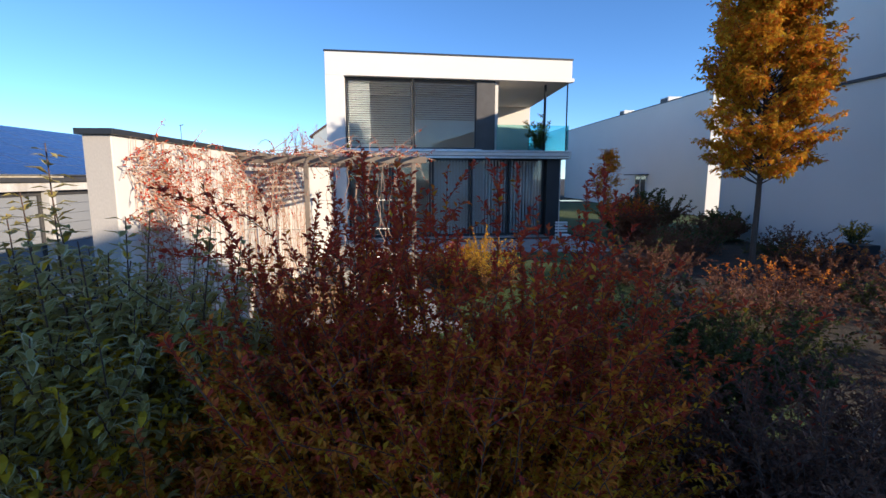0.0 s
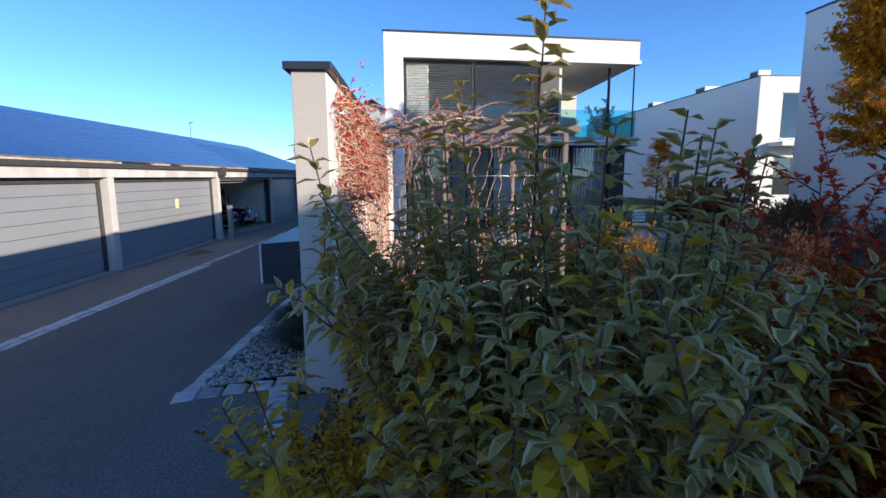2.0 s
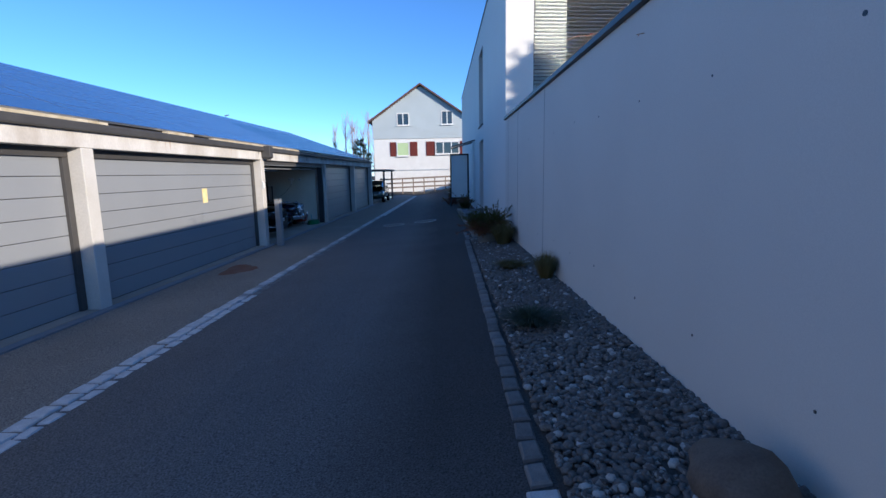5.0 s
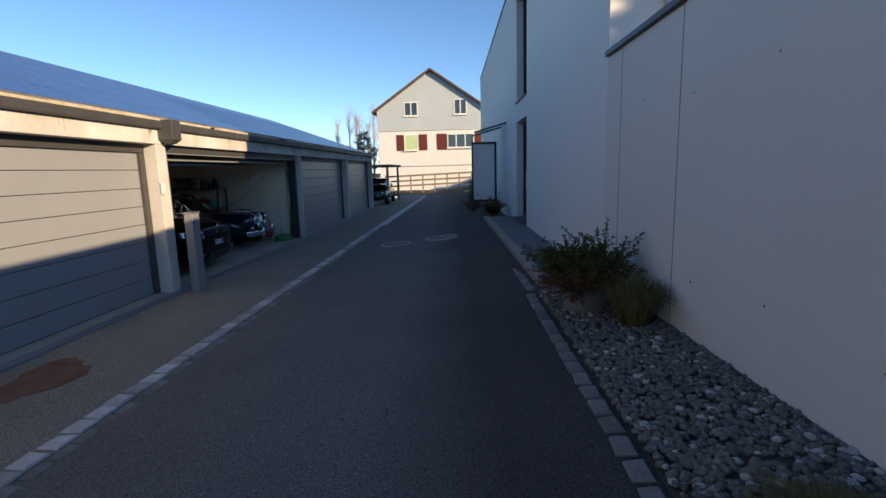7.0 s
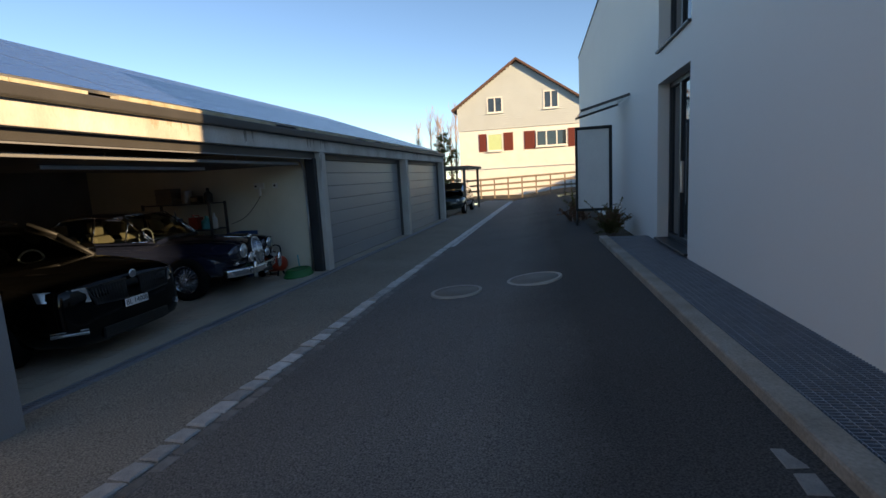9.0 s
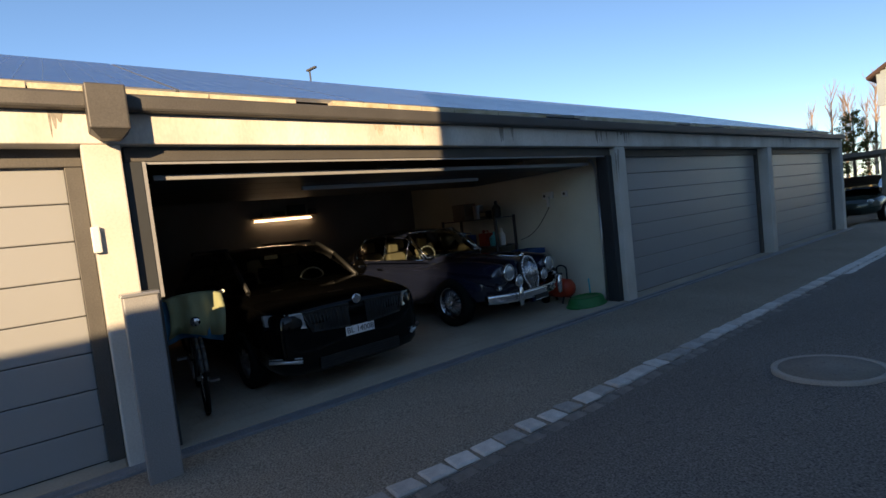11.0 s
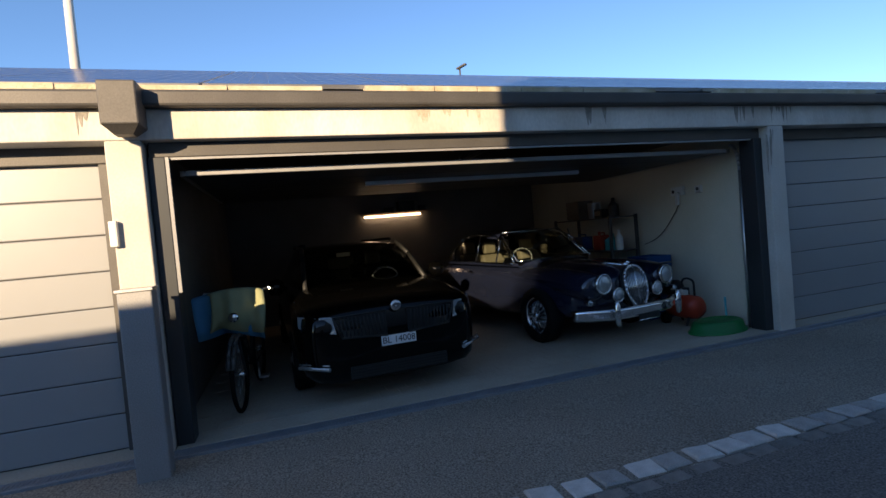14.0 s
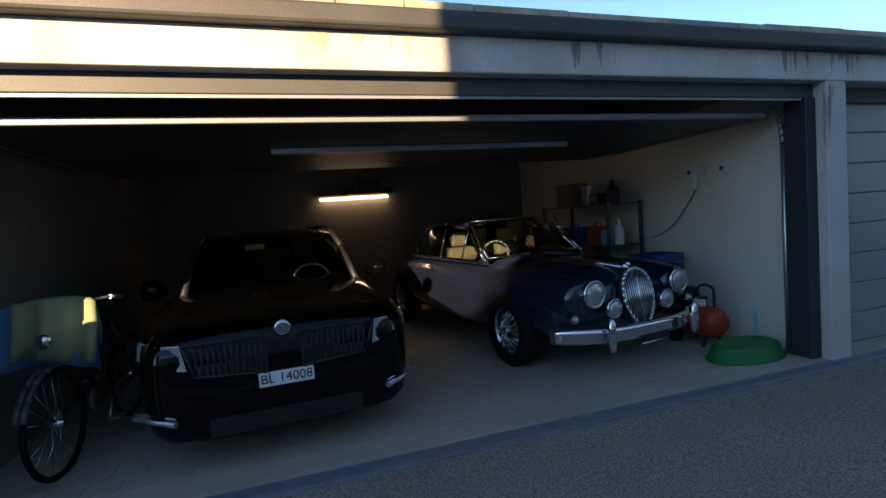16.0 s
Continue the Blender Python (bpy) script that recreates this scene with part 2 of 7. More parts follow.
def settle(bm, rise):
    """Lays a strip of ground across the lane, which widens and rises to the south."""
    for v in bm.verts:
        w = min(1.0, max(0.0, (v.co.x + 5.7) / 3.3))
        y = min(45.0, max(-8.0, v.co.y))
        v.co.z += rise * max(0.0, 12.9 - y) * w
        v.co.x += (0.245 + (12.9 - y) * 0.0345) * w
    return bm


bm = bmesh.new()
sheet(bm, -400, 400, -400, -8, -0.22)
sheet(bm, -400, 400, -8, 45, -0.22)
sheet(bm, -400, 400, 45, 600, -0.1)
structure(finish("ground", settle(bm, 0.0), "soil"), "dark bare soil under the whole neighbourhood", "ground")
bm = bmesh.new()
sheet(bm, -5.7, -2.0, -40, -8, -0.015)
sheet(bm, -5.7, -2.0, -8, 12.9, -0.015)
sheet(bm, -5.7, -2.0, 12.9, 45, -0.015)
sheet(bm, -2.0, 30, -40, -8, -0.015)
sheet(bm, -2.0, 30, -8, -3.45, -0.015)
sheet(bm, -2.0, -1.15, -3.45, -0.95, -0.015)
sheet(bm, -2.0, -1.6, -0.95, -0.55, -0.015)
def wall_shade(m, dark):
    """Paints the house-side wall's shade into the asphalt colour, with an uneven edge."""
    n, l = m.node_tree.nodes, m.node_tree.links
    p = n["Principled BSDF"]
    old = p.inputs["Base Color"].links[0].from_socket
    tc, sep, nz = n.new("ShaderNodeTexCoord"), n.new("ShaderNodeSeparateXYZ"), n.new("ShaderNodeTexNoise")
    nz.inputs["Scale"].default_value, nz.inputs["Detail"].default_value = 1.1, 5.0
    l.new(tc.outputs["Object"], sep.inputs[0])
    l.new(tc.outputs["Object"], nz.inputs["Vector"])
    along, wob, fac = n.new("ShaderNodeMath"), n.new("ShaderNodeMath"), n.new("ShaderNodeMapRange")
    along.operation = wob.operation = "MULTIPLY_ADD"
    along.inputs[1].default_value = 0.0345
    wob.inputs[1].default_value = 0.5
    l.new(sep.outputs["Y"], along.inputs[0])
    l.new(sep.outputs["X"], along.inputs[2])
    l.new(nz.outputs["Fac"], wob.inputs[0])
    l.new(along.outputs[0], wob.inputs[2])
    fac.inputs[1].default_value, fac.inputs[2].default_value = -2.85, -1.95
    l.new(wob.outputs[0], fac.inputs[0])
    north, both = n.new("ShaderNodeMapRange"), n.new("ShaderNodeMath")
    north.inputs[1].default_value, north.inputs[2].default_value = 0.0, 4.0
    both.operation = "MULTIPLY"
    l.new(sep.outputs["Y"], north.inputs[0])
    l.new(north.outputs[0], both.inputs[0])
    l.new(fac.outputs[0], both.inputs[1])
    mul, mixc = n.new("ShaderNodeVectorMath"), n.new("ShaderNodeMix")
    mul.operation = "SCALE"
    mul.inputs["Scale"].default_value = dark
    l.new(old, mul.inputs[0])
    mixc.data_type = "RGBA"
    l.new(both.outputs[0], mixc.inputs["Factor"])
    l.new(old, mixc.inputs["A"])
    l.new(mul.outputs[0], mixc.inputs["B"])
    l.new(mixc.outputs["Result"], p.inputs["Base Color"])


# the dimmer ground beside the tall wall is put into the asphalt colour
wall_shade(M["asphalt"], 0.36)
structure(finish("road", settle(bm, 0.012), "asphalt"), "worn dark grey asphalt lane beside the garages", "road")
bm = bmesh.new()
sheet(bm, -7.62, -5.7, -40, 46, -0.012)
structure(finish("garage_apron", bm, "apron"), "brownish old asphalt strip before the garages", "pavement")

# ---- garages ----
GX, POST, TOP = -7.5, 0.24, 2.37
EDGES = [-11.5, -5.02, 1.47, 7.95, 14.4, 20.93, 26.76, 32.05]           # far edge of each post
BAYS = [(a, b - POST) for a, b in zip(EDGES, EDGES[1:])]
g = empty("garage_row", (GX - 3, 14, 0))
tagged(g, "long row of concrete double garages under a solar roof", "garage")
BACK = -13.4
Y0, Y1 = EDGES[0] - POST, EDGES[-1]
for y in EDGES:
    box("post", GX - 0.34, GX, y - POST, y, -0.06, TOP, "concrete", g, 0.012)
box("beam", GX - 0.34, GX + 0.004, Y0, Y1, TOP, 2.60, "streaked", g, 0.01)
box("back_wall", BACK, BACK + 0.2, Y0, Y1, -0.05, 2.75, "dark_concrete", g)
# daylight is put into the colour: pale right wall of the open bay, others dark
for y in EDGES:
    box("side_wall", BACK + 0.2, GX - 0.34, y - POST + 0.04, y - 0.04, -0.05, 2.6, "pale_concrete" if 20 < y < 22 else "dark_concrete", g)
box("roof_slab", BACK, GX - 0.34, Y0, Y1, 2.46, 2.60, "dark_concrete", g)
box("garage_floor", BACK, GX - 0.04, Y0, Y1, -0.06, 0.0, "floor_concrete", g)
box("fascia", GX - 0.2, GX + 0.09, Y0, Y1, 2.60, 2.722, "gutter", g, 0.02)
EAVE, RIDGE = (GX + 0.03, 2.745), (-12.5, 4.56)
bm = bmesh.new()
v = [bm.verts.new(p) for p in ((EAVE[0], Y0, EAVE[1] - 0.03), (RIDGE[0], Y0, RIDGE[1] - 0.03), (RIDGE[0], Y0, 2.6), (EAVE[0], Y0, 2.71),
                               (EAVE[0], Y1, EAVE[1] - 0.03), (RIDGE[0], Y1, RIDGE[1] - 0.03), (RIDGE[0], Y1, 2.6), (EAVE[0], Y1, 2.71))]
for f in ((0, 1, 2, 3), (4, 7, 6, 5), (0, 4, 5, 1), (1, 5, 6, 2), (2, 6, 7, 3), (3, 7, 4, 0)):
    bm.faces.new([v[i] for i in f])
finish("roof", bm, "gutter", g)


def garage_door(y0, y1):
    d = empty("garage_door", (GX - 0.25, y0, 0))
    rows = 8
    h = (TOP - 0.13) / rows
    box("door_frame", GX - 0.30, GX - 0.20, y0, y1, TOP - 0.13, TOP, "gutter", d)
    for a, b in ((y0 + 0.002, y0 + 0.11), (y1 - 0.11, y1 - 0.002)):
        box("door_frame", GX - 0.30, GX - 0.20, a, b, 0.013, TOP - 0.132, "gutter", d)
    for i in range(rows):
        box("panel", GX - 0.29, GX - 0.25, y0 + 0.11, y1 - 0.11, 0.02 + i * h, 0.02 + (i + 1) * h - 0.007, "door_paint", d, 0.008)
    box("seal", GX - 0.28, GX - 0.262, y0 + 0.1, y1 - 0.1, 0.0, TOP - 0.13, "black", d)
    return tagged(d, "closed grey sectional double garage door with horizontal panels", "garage door", "garage doors")


for a, b in BAYS:
    if abs(a - 14.4) > 1:
        garage_door(a, b)

# ---- wall along the lane, house ----
W0, W1 = (-1.35, -0.92), (-1.225, 12.9)


def wall_x(y):
    return W0[0] + (W1[0] - W0[0]) * (y - W0[1]) / (W1[1] - W0[1])


def slanted(bm, y0, y1, off0, off1, z0, z1, mi=0):
    v = [bm.verts.new((wall_x(y) + o, y, z)) for z in (z0, z1) for y in (y0, y1) for o in (off0, off1)]
    for f in ((0, 2, 3, 1), (4, 5, 7, 6), (0, 1, 5, 4), (1, 3, 7, 5), (3, 2, 6, 7), (2, 0, 4, 6)):
        bm.faces.new([v[i] for i in f]).material_index = mi


wall = empty("wall_lane", (-1.3, 6, 0.3))
structure(wall, "tall white plastered garden wall with dark coping", "wall")
bm = bmesh.new()
slanted(bm, -0.92, 12.9, 0, 0.27, 0.2, 3.26)
finish("wall_body", bm, "plaster", wall, 0.01)
bm = bmesh.new()
slanted(bm, -0.928, -0.92, 0.006, 0.264, 0.2, 3.256)
M["end_concrete"] = material("fair_faced_concrete", (0.56, 0.51, 0.44), (0.44, 0.395, 0.335), 0.85, scale=2.0, fine=70, bump=0.1, mix=0.6, dist=0.003, grain=0.08, stretch=(1, 1, 0.5))
finish("end_face", bm, "end_concrete", wall)
bm = bmesh.new()
slanted(bm, -0.97, 12.9, -0.05, 0.32, 3.26, 3.32)
finish("coping", bm, "anthracite", wall, 0.006)

house = empty("house", (3, 18, 0.4))
tagged(house, "modern white cubic house with a balcony and wide blinds", "house")
HX0, HX1, HY0, HY1, HZ = -1.225, 8.35, 12.9, 38.3, 7.42
FL = 3.57
box("roof", HX0, HX1, HY0, HY1, 6.59, HZ, "render", house, 0.01)
box("roof_edge", HX0 - 0.03, HX1 + 0.03, HY0 - 0.03, HY1 + 0.03, HZ, HZ + 0.06, "anthracite", house)
box("front_pier", HX0, -0.55, HY0, HY0 + 0.35, 0.3, 6.59, "render", house, 0.005)
box("side_wall", HX0 + 0.003, HX0 + 0.35, HY0 + 0.35, 19.4, 0.3, 6.59, "render", house, 0)
box("side_wall", HX0 + 0.003, HX0 + 0.35, 21.3, HY1, 0.3, 6.59, "render", house, 0)
box("side_wall", HX0 + 0.003, HX0 + 0.35, 19.4, 21.3, 3.27, 3.83, "render", house, 0)
box("floor_slab", -0.55, HX1, HY0, HY1, FL, 3.90, "anthracite", house)
box("back_wall", HX0 + 0.35, HX1, HY1 - 0.3, HY1, 0.3, 6.59, "render", house)
box("inner_wall", HX0 + 0.35, 5.4, 17.2, 17.4, 0.3, 6.59, "plaster", house)
box("grey_panel", 4.51, 5.26, HY0 + 0.22, HY0 + 0.34, 3.90, 6.59, "gutter", house)


# house: windows, blinds, balcony, ground floor
for x0, x1 in ((-0.55, 1.98), (2.03, 4.51)):
    w = empty("window", (x0, HY0 + 0.28, 3.90))
    w.parent = house
    w.matrix_parent_inverse = house.matrix_basis.inverted()
    y = HY0 + 0.30
    for n, b in (("frame", (x0, x0 + 0.06, 3.92, 6.57)), ("frame", (x1 - 0.06, x1, 3.92, 6.57)), ("frame", (x0 + 0.06, x1 - 0.06, 3.92, 4.0)), ("frame", (x0 + 0.06, x1 - 0.06, 6.47, 6.57))):
        box(n, b[0], b[1], y - 0.03, y + 0.05, b[2], b[3], "anthracite", w)
    pane = box("pane", x0 + 0.06, x1 - 0.06, y, y + 0.012, 4.0, 6.47, "glass", w, 0)
    pane.visible_shadow = False
    bm = bmesh.new()
    low = 4.0 if x0 < 0 else 4.9
    for i in range(int((6.51 - low) / 0.085)):
        z = 6.51 - i * 0.085
        v = [bm.verts.new((x, y - 0.10 + dy, z + dz)) for x in (x0 + 0.02, x1 - 0.02) for dy, dz in ((0, 0), (0.06, 0.025))]
        v += [bm.verts.new(p.co + Vector((0, 0, -0.003))) for p in v]
        for f in ((0, 1, 3, 2), (4, 6, 7, 5), (0, 4, 5, 1), (2, 3, 7, 6), (0, 2, 6, 4), (1, 5, 7, 3)):
            bm.faces.new([v[k] for k in f])
    finish("blind", bm, "gutter", w, kind="stuff")
box("curtain", -0.45, 0.35, HY0 + 0.45, HY0 + 0.5, 3.92, 6.5, "white", house)
box("window_sill", -0.6, 4.7, HY0 - 0.06, HY0 + 0.27, 3.90, 3.935, "silver", house)
for k, (z0, z1, dy) in enumerate(((3.58, 3.67, 0.10), (3.69, 3.81, 0.16), (3.82, 3.895, 0.20))):
    box("slab_band", -0.57, HX1 + 0.05, HY0 - dy, HY0 - 0.004, z0, z1, "silver" if k != 1 else "white", house)
box("balcony_side", 8.05, 8.3, HY0 - 0.09, 20.0, 3.58, 3.85, "gutter", house)
for x, y in ((7.45, 13.6), (8.22, 13.02)):
    bm = bmesh.new()
    tube(bm, (x, y, 3.90), (x, y, 6.59), 0.055 if x < 8 else 0.03, n=10)
    finish("column", bm, "anthracite", house)
pane = box("balcony_glass", 5.3, 8.3, HY0 + 0.02, HY0 + 0.035, 3.92, 4.9, "teal_glass", house, 0)
pane.visible_shadow = False
pane = box("balcony_glass", 8.28, 8.295, HY0 + 0.06, 20.0, 3.92, 4.9, "teal_glass", house, 0)
pane.visible_shadow = False
box("balcony_wall", 5.26, 5.4, HY0 + 0.34, 20.0, 3.90, 6.59, "plaster", house)
box("room_back", 5.4, HX1, 20.0, 20.2, 3.90, 6.59, "plaster", house)
box("downlight", 8.35, 8.49, HY0 + 0.1, HY0 + 0.4, 6.63, 6.76, "white", house)
# ground floor front with sliding doors and curtain strips
box("pier_dark", 7.5, 8.05, HY0 + 0.25, HY0 + 0.9, 0.4, FL, "anthracite", house)
for x0, x1 in ((-0.55, 1.1), (1.15, 2.7), (2.75, 4.3), (4.35, 5.9), (5.95, 7.45)):
    d = empty("sliding_door", (x0, HY0 + 0.6, 0.42))
    d.parent = house
    d.matrix_parent_inverse = house.matrix_basis.inverted()
    y = HY0 + 0.6
    box("frame", x0, x0 + 0.07, y - 0.03, y + 0.06, 0.42, FL, "anthracite", d)
    box("frame", x1 - 0.07, x1, y - 0.03, y + 0.06, 0.42, FL, "anthracite", d)
    box("frame", x0 + 0.07, x1 - 0.07, y - 0.03, y + 0.06, 0.42, 0.52, "anthracite", d)
    pane = box("pane", x0 + 0.07, x1 - 0.07, y, y + 0.012, 0.52, FL, "glass", d, 0)
    pane.visible_shadow = False
    if x0 > 2:
        bm = bmesh.new()
        for i in range(11):
            x = x0 + 0.12 + i * 0.13
            cuboid(bm, x, x + 0.075, y + 0.12, y + 0.13, 0.45, FL - 0.05)
        finish("strip_curtain", bm, "white", d, kind="stuff")
box("inner_floor", HX0 + 0.35, 8.0, HY0 + 0.4, 32, 0.3, 0.42, "slab", house)
box("east_wall", 8.0, 8.3, HY0 + 0.9, HY1, 0.3, FL, "render", house)

# house: west door, upper window, glass canopy, open white door leaf
for n, (y0, y1, z0, z1) in (("side_door", (19.4, 21.3, 0.55, 3.27)), ("side_window", (19.4, 21.3, 3.83, 6.59))):
    d = empty(n, (HX0 + 0.2, y0, z0))
    d.parent = house
    d.matrix_parent_inverse = house.matrix_basis.inverted()
    x = HX0 + 0.22
    m = (y0 + y1) / 2 + 0.25
    for a, b, c, e in ((y0, y0 + 0.08, z0, z1), (y1 - 0.08, y1, z0, z1), (y0 + 0.08, y1 - 0.08, z1 - 0.09, z1), (y0 + 0.08, y1 - 0.08, z0, z0 + 0.08), (m - 0.05, m + 0.05, z0 + 0.08, z1 - 0.09)):
        box("frame", x - 0.02, x + 0.08, a, b, c, e, "anthracite", d)
    box("pane", x + 0.02, x + 0.035, y0 + 0.08, y1 - 0.08, z0 + 0.08, z1 - 0.09, "window", d, 0)
    box("sill", HX0 - 0.05, x - 0.02, y0 - 0.02, y1 + 0.02, z0 - 0.04, z0 - 0.004, "anthracite", d)
box("door_handle_bar", HX0 + 0.12, HX0 + 0.16, 20.2, 20.26, 1.4, 1.9, "silver", house)
door_leaf = empty("door_leaf", (-1.9, 25.3, 0.6))
box("leaf_panel", -2.32, -1.53, 25.27, 25.31, 0.83, 2.88, "white", door_leaf)
for a, b, c, e in ((-2.38, -2.32, 0.76, 2.96), (-1.53, -1.45, 0.76, 2.96), (-2.32, -1.53, 2.88, 2.96), (-2.32, -1.53, 0.76, 0.83)):
    box("leaf_frame", a, b, 25.25, 25.33, c, e, "black", door_leaf)
for x in (-2.35, -1.49):
    bm = bmesh.new()
    tube(bm, (x, 25.29, 0.15), (x, 25.29, 0.76), 0.03)
    finish("leaf_foot", bm, "black", door_leaf)
tagged(door_leaf, "open white door panel in a black metal frame", "door")
can = empty("canopy", (-1.3, 24.6, 3.2))
lean = pose(-1.225, 24.9, 3.52, 0, -15, 0)
bm = bmesh.new()
cuboid(bm, -1.12, -0.002, -0.86, 0.86, 0.0, 0.014)
bm.transform(lean)
c = finish("canopy_glass", bm, "glass", can)
c.visible_shadow = False
for y in (-0.9, 0.862):
    bm = bmesh.new()
    cuboid(bm, -1.14, -0.002, y, y + 0.038, -0.03, 0.03)
    bm.transform(lean)
    finish("canopy_rail", bm, "gutter", can, 0.004)
tagged(can, "small sloping glass canopy on metal rails over a side door", "canopy")

# ledge with grating beside the house
M["kerb_concrete"] = material("stained_kerb", (0.36, 0.315, 0.265), (0.23, 0.195, 0.155), 0.9, scale=2.6, fine=45, bump=0.35, mix=0.4, dist=0.006, grain=0.22)
ledge = empty("ledge", (-1.7, 17, 0.4))
box("curb", -2.02, -1.84, 13.2, 22.2, 0.0, 0.49, "kerb_concrete", ledge, 0.02)
box("curb", -1.84, -1.10, 13.2, 13.38, 0.0, 0.49, "kerb_concrete", ledge, 0.02)
box("bed", -1.84, -1.0, 13.38, 22.2, 0.0, 0.44, "black", ledge, 0)
bm = bmesh.new()
for i in range(int(8.78 / 0.035)):
    y = 13.4 + i * 0.035
    cuboid(bm, -1.83, -1.0, y, y + 0.008, 0.445, 0.475)
for i in range(12):
    x = -1.82 + i * 0.068
    cuboid(bm, x, x + 0.006, 13.39, 22.18, 0.447, 0.474)
M["galvanised"] = material("galvanised_steel", (0.27, 0.29, 0.32), (0.21, 0.225, 0.25), 0.5, 0.35, scale=6, fine=120, bump=0.05, dist=0.002)
finish("grating", bm, "galvanised", ledge, kind="stuff")
structure(ledge, "concrete kerb with dark steel grating along the house", "ledge")

# wall joints and form-tie marks
bm = bmesh.new()
for y in (8.36, 10.95, 12.4):
    slanted(bm, y, y + 0.012, -0.002, 0.01, 0.42, 3.25)
finish("joint", bm, "dark_concrete", wall, kind="stuff")
bm = bmesh.new()
rng = random.Random(4)
for k in range(26):
    y, z = -0.3 + (k // 2) * 1.0 + rng.uniform(-0.1, 0.1), (1.05, 2.55)[k % 2] + rng.uniform(-0.06, 0.06)
    tube(bm, (wall_x(y) - 0.002, y, z), (wall_x(y) + 0.02, y, z), 0.007 + rng.random() * 0.005, n=8)
finish("tie_hole", bm, "anthracite", wall, kind="stuff")

# mailboxes
mail = empty("mailbox", (-1.6, 0.55, 1.5))
tagged(mail, "dark blue metal mailbox row with white numbered flaps on a wall", "mailbox")
MX, MY0, MY1, MZ0, MZ1 = -1.83, -0.40, 1.47, 1.475, 1.85
bm = bmesh.new()
v = [bm.verts.new(p) for y in (MY0, MY1) for p in ((MX + 0.02, y, MZ0), (wall_x(y) + 0.001, y, MZ0), (wall_x(y) + 0.001, y, MZ1 + 0.03), (MX + 0.02, y, MZ1))]
for f in ((0, 1, 2, 3), (7, 6, 5, 4), (0, 4, 5, 1), (1, 5, 6, 2), (2, 6, 7, 3), (3, 7, 4, 0)):
    bm.faces.new([v[i] for i in f])
M["mail"] = material("mailbox_metal", (0.035, 0.042, 0.06), (0.028, 0.034, 0.05), 0.4, 0.35, scale=3, fine=250, bump=0.06, dist=0.002)
finish("body", bm, "mail", mail, 0.004)
M["flap"] = material("flap_paint", (0.62, 0.62, 0.62), (0.57, 0.57, 0.57), 0.5, 0.1, scale=3, fine=250, bump=0.03, dist=0.002)
pitch = (MY1 - MY0) / 6
for i in range(6):
    y = MY0 + i * pitch
    box("flap", MX, MX + 0.018, y + 0.004, y + pitch - 0.004, MZ1 - 0.105, MZ1 - 0.006, "flap", mail, 0.003)
    box("door", MX, MX + 0.018, y + 0.004, y + pitch - 0.004, MZ0 + 0.012, MZ1 - 0.111, "flap", mail, 0.003)
    box("name_plate", MX - 0.003, MX, y + pitch * 0.3, y + pitch * 0.7, MZ1 - 0.135, MZ1 - 0.115, "silver", mail, 0)


def sign_text(name, body, size, m, mat, parent):
    cu = bpy.data.curves.new(name, "FONT")
    cu.body, cu.size, cu.align_x, cu.align_y, cu.extrude = body, size, "CENTER", "CENTER", 0.001
    tmp = bpy.data.objects.new(name, cu)
    me = bpy.data.meshes.new_from_object(tmp)
    bpy.data.objects.remove(tmp)
    me.materials.clear()
    me.materials.append(M[mat])
    ob = new(name, me)
    ob.parent = parent
    ob.matrix_parent_inverse = parent.matrix_basis.inverted()
    ob.matrix_basis = m
    return ob


for i, s in enumerate(("22b", "22c", "22a", "22a", "22d", "22e")):
    sign_text("number", s, 0.135, pose(MX - 0.002, MY0 + (i + 0.5) * pitch, MZ0 + 0.105, 90, 0, -90), "black", mail)

# garage details
M["bollard"] = material("bollard_metal", (0.30, 0.30, 0.31), (0.26, 0.262, 0.27), 0.5, 0.3, scale=3, fine=120, bump=0.05, dist=0.002)
box("header", GX - 0.17, GX - 0.10, 14.42, 20.68, TOP - 0.115, TOP, "gutter", g)
for y0, y1 in ((14.41, 14.53), (20.57, 20.69)):
    box("door_rail", GX - 0.28, GX - 0.085, y0, y1, 0.0, TOP - 0.115, "anthracite", g)
box("rail_edge", GX - 0.13, GX - 0.09, 14.53, 14.555, 1.2, TOP - 0.117, "bollard", g, 0)
box("rail_edge", GX - 0.13, GX - 0.11, 14.555, 20.56, TOP - 0.135, TOP - 0.117, "bollard", g, 0)
od = empty("open_garage_door", (-9, 17.6, 2.2))
for i in range(5):
    x = -7.87 - i * 0.53
    box("panel", x - 0.52, x, 14.62, 20.42, 2.14, 2.18, "anthracite", od, 0.006)
box("edge_strip", -7.87, -7.82, 14.62, 20.42, 2.135, 2.18, "bollard", od)
box("stiffener", -8.88, -8.82, 16.27, 19.05, 2.09, 2.138, "silver", od)
for y in (14.56, 20.58):
    box("track", -10.6, -7.95, y, y + 0.04, 2.15, 2.20, "silver", od)
bm = bmesh.new()
for y in (20.62,):
    last = None
    for k in range(9):
        a = k / 8 * math.pi / 2
        p = Vector((-7.95 + 0.12 - 0.12 * (1 - math.cos(a)) - 0.0, y, 2.24 - 0.32 + 0.32 * math.sin(a)))
        if last:
            tube(bm, last, p, 0.022, n=6)
        last = p
    tube(bm, (-7.83, y, 0.02), (-7.83, y, 1.92), 0.022, n=6)
finish("track_bend", bm, "silver", od)
for x in (-9.3, -10.5):
    bm = bmesh.new()
    for y in (14.58, 17.6, 20.6):
        tube(bm, (x, y, 2.25), (x, y, 2.47), 0.012, n=6)
    finish("hanger", bm, "silver", od)
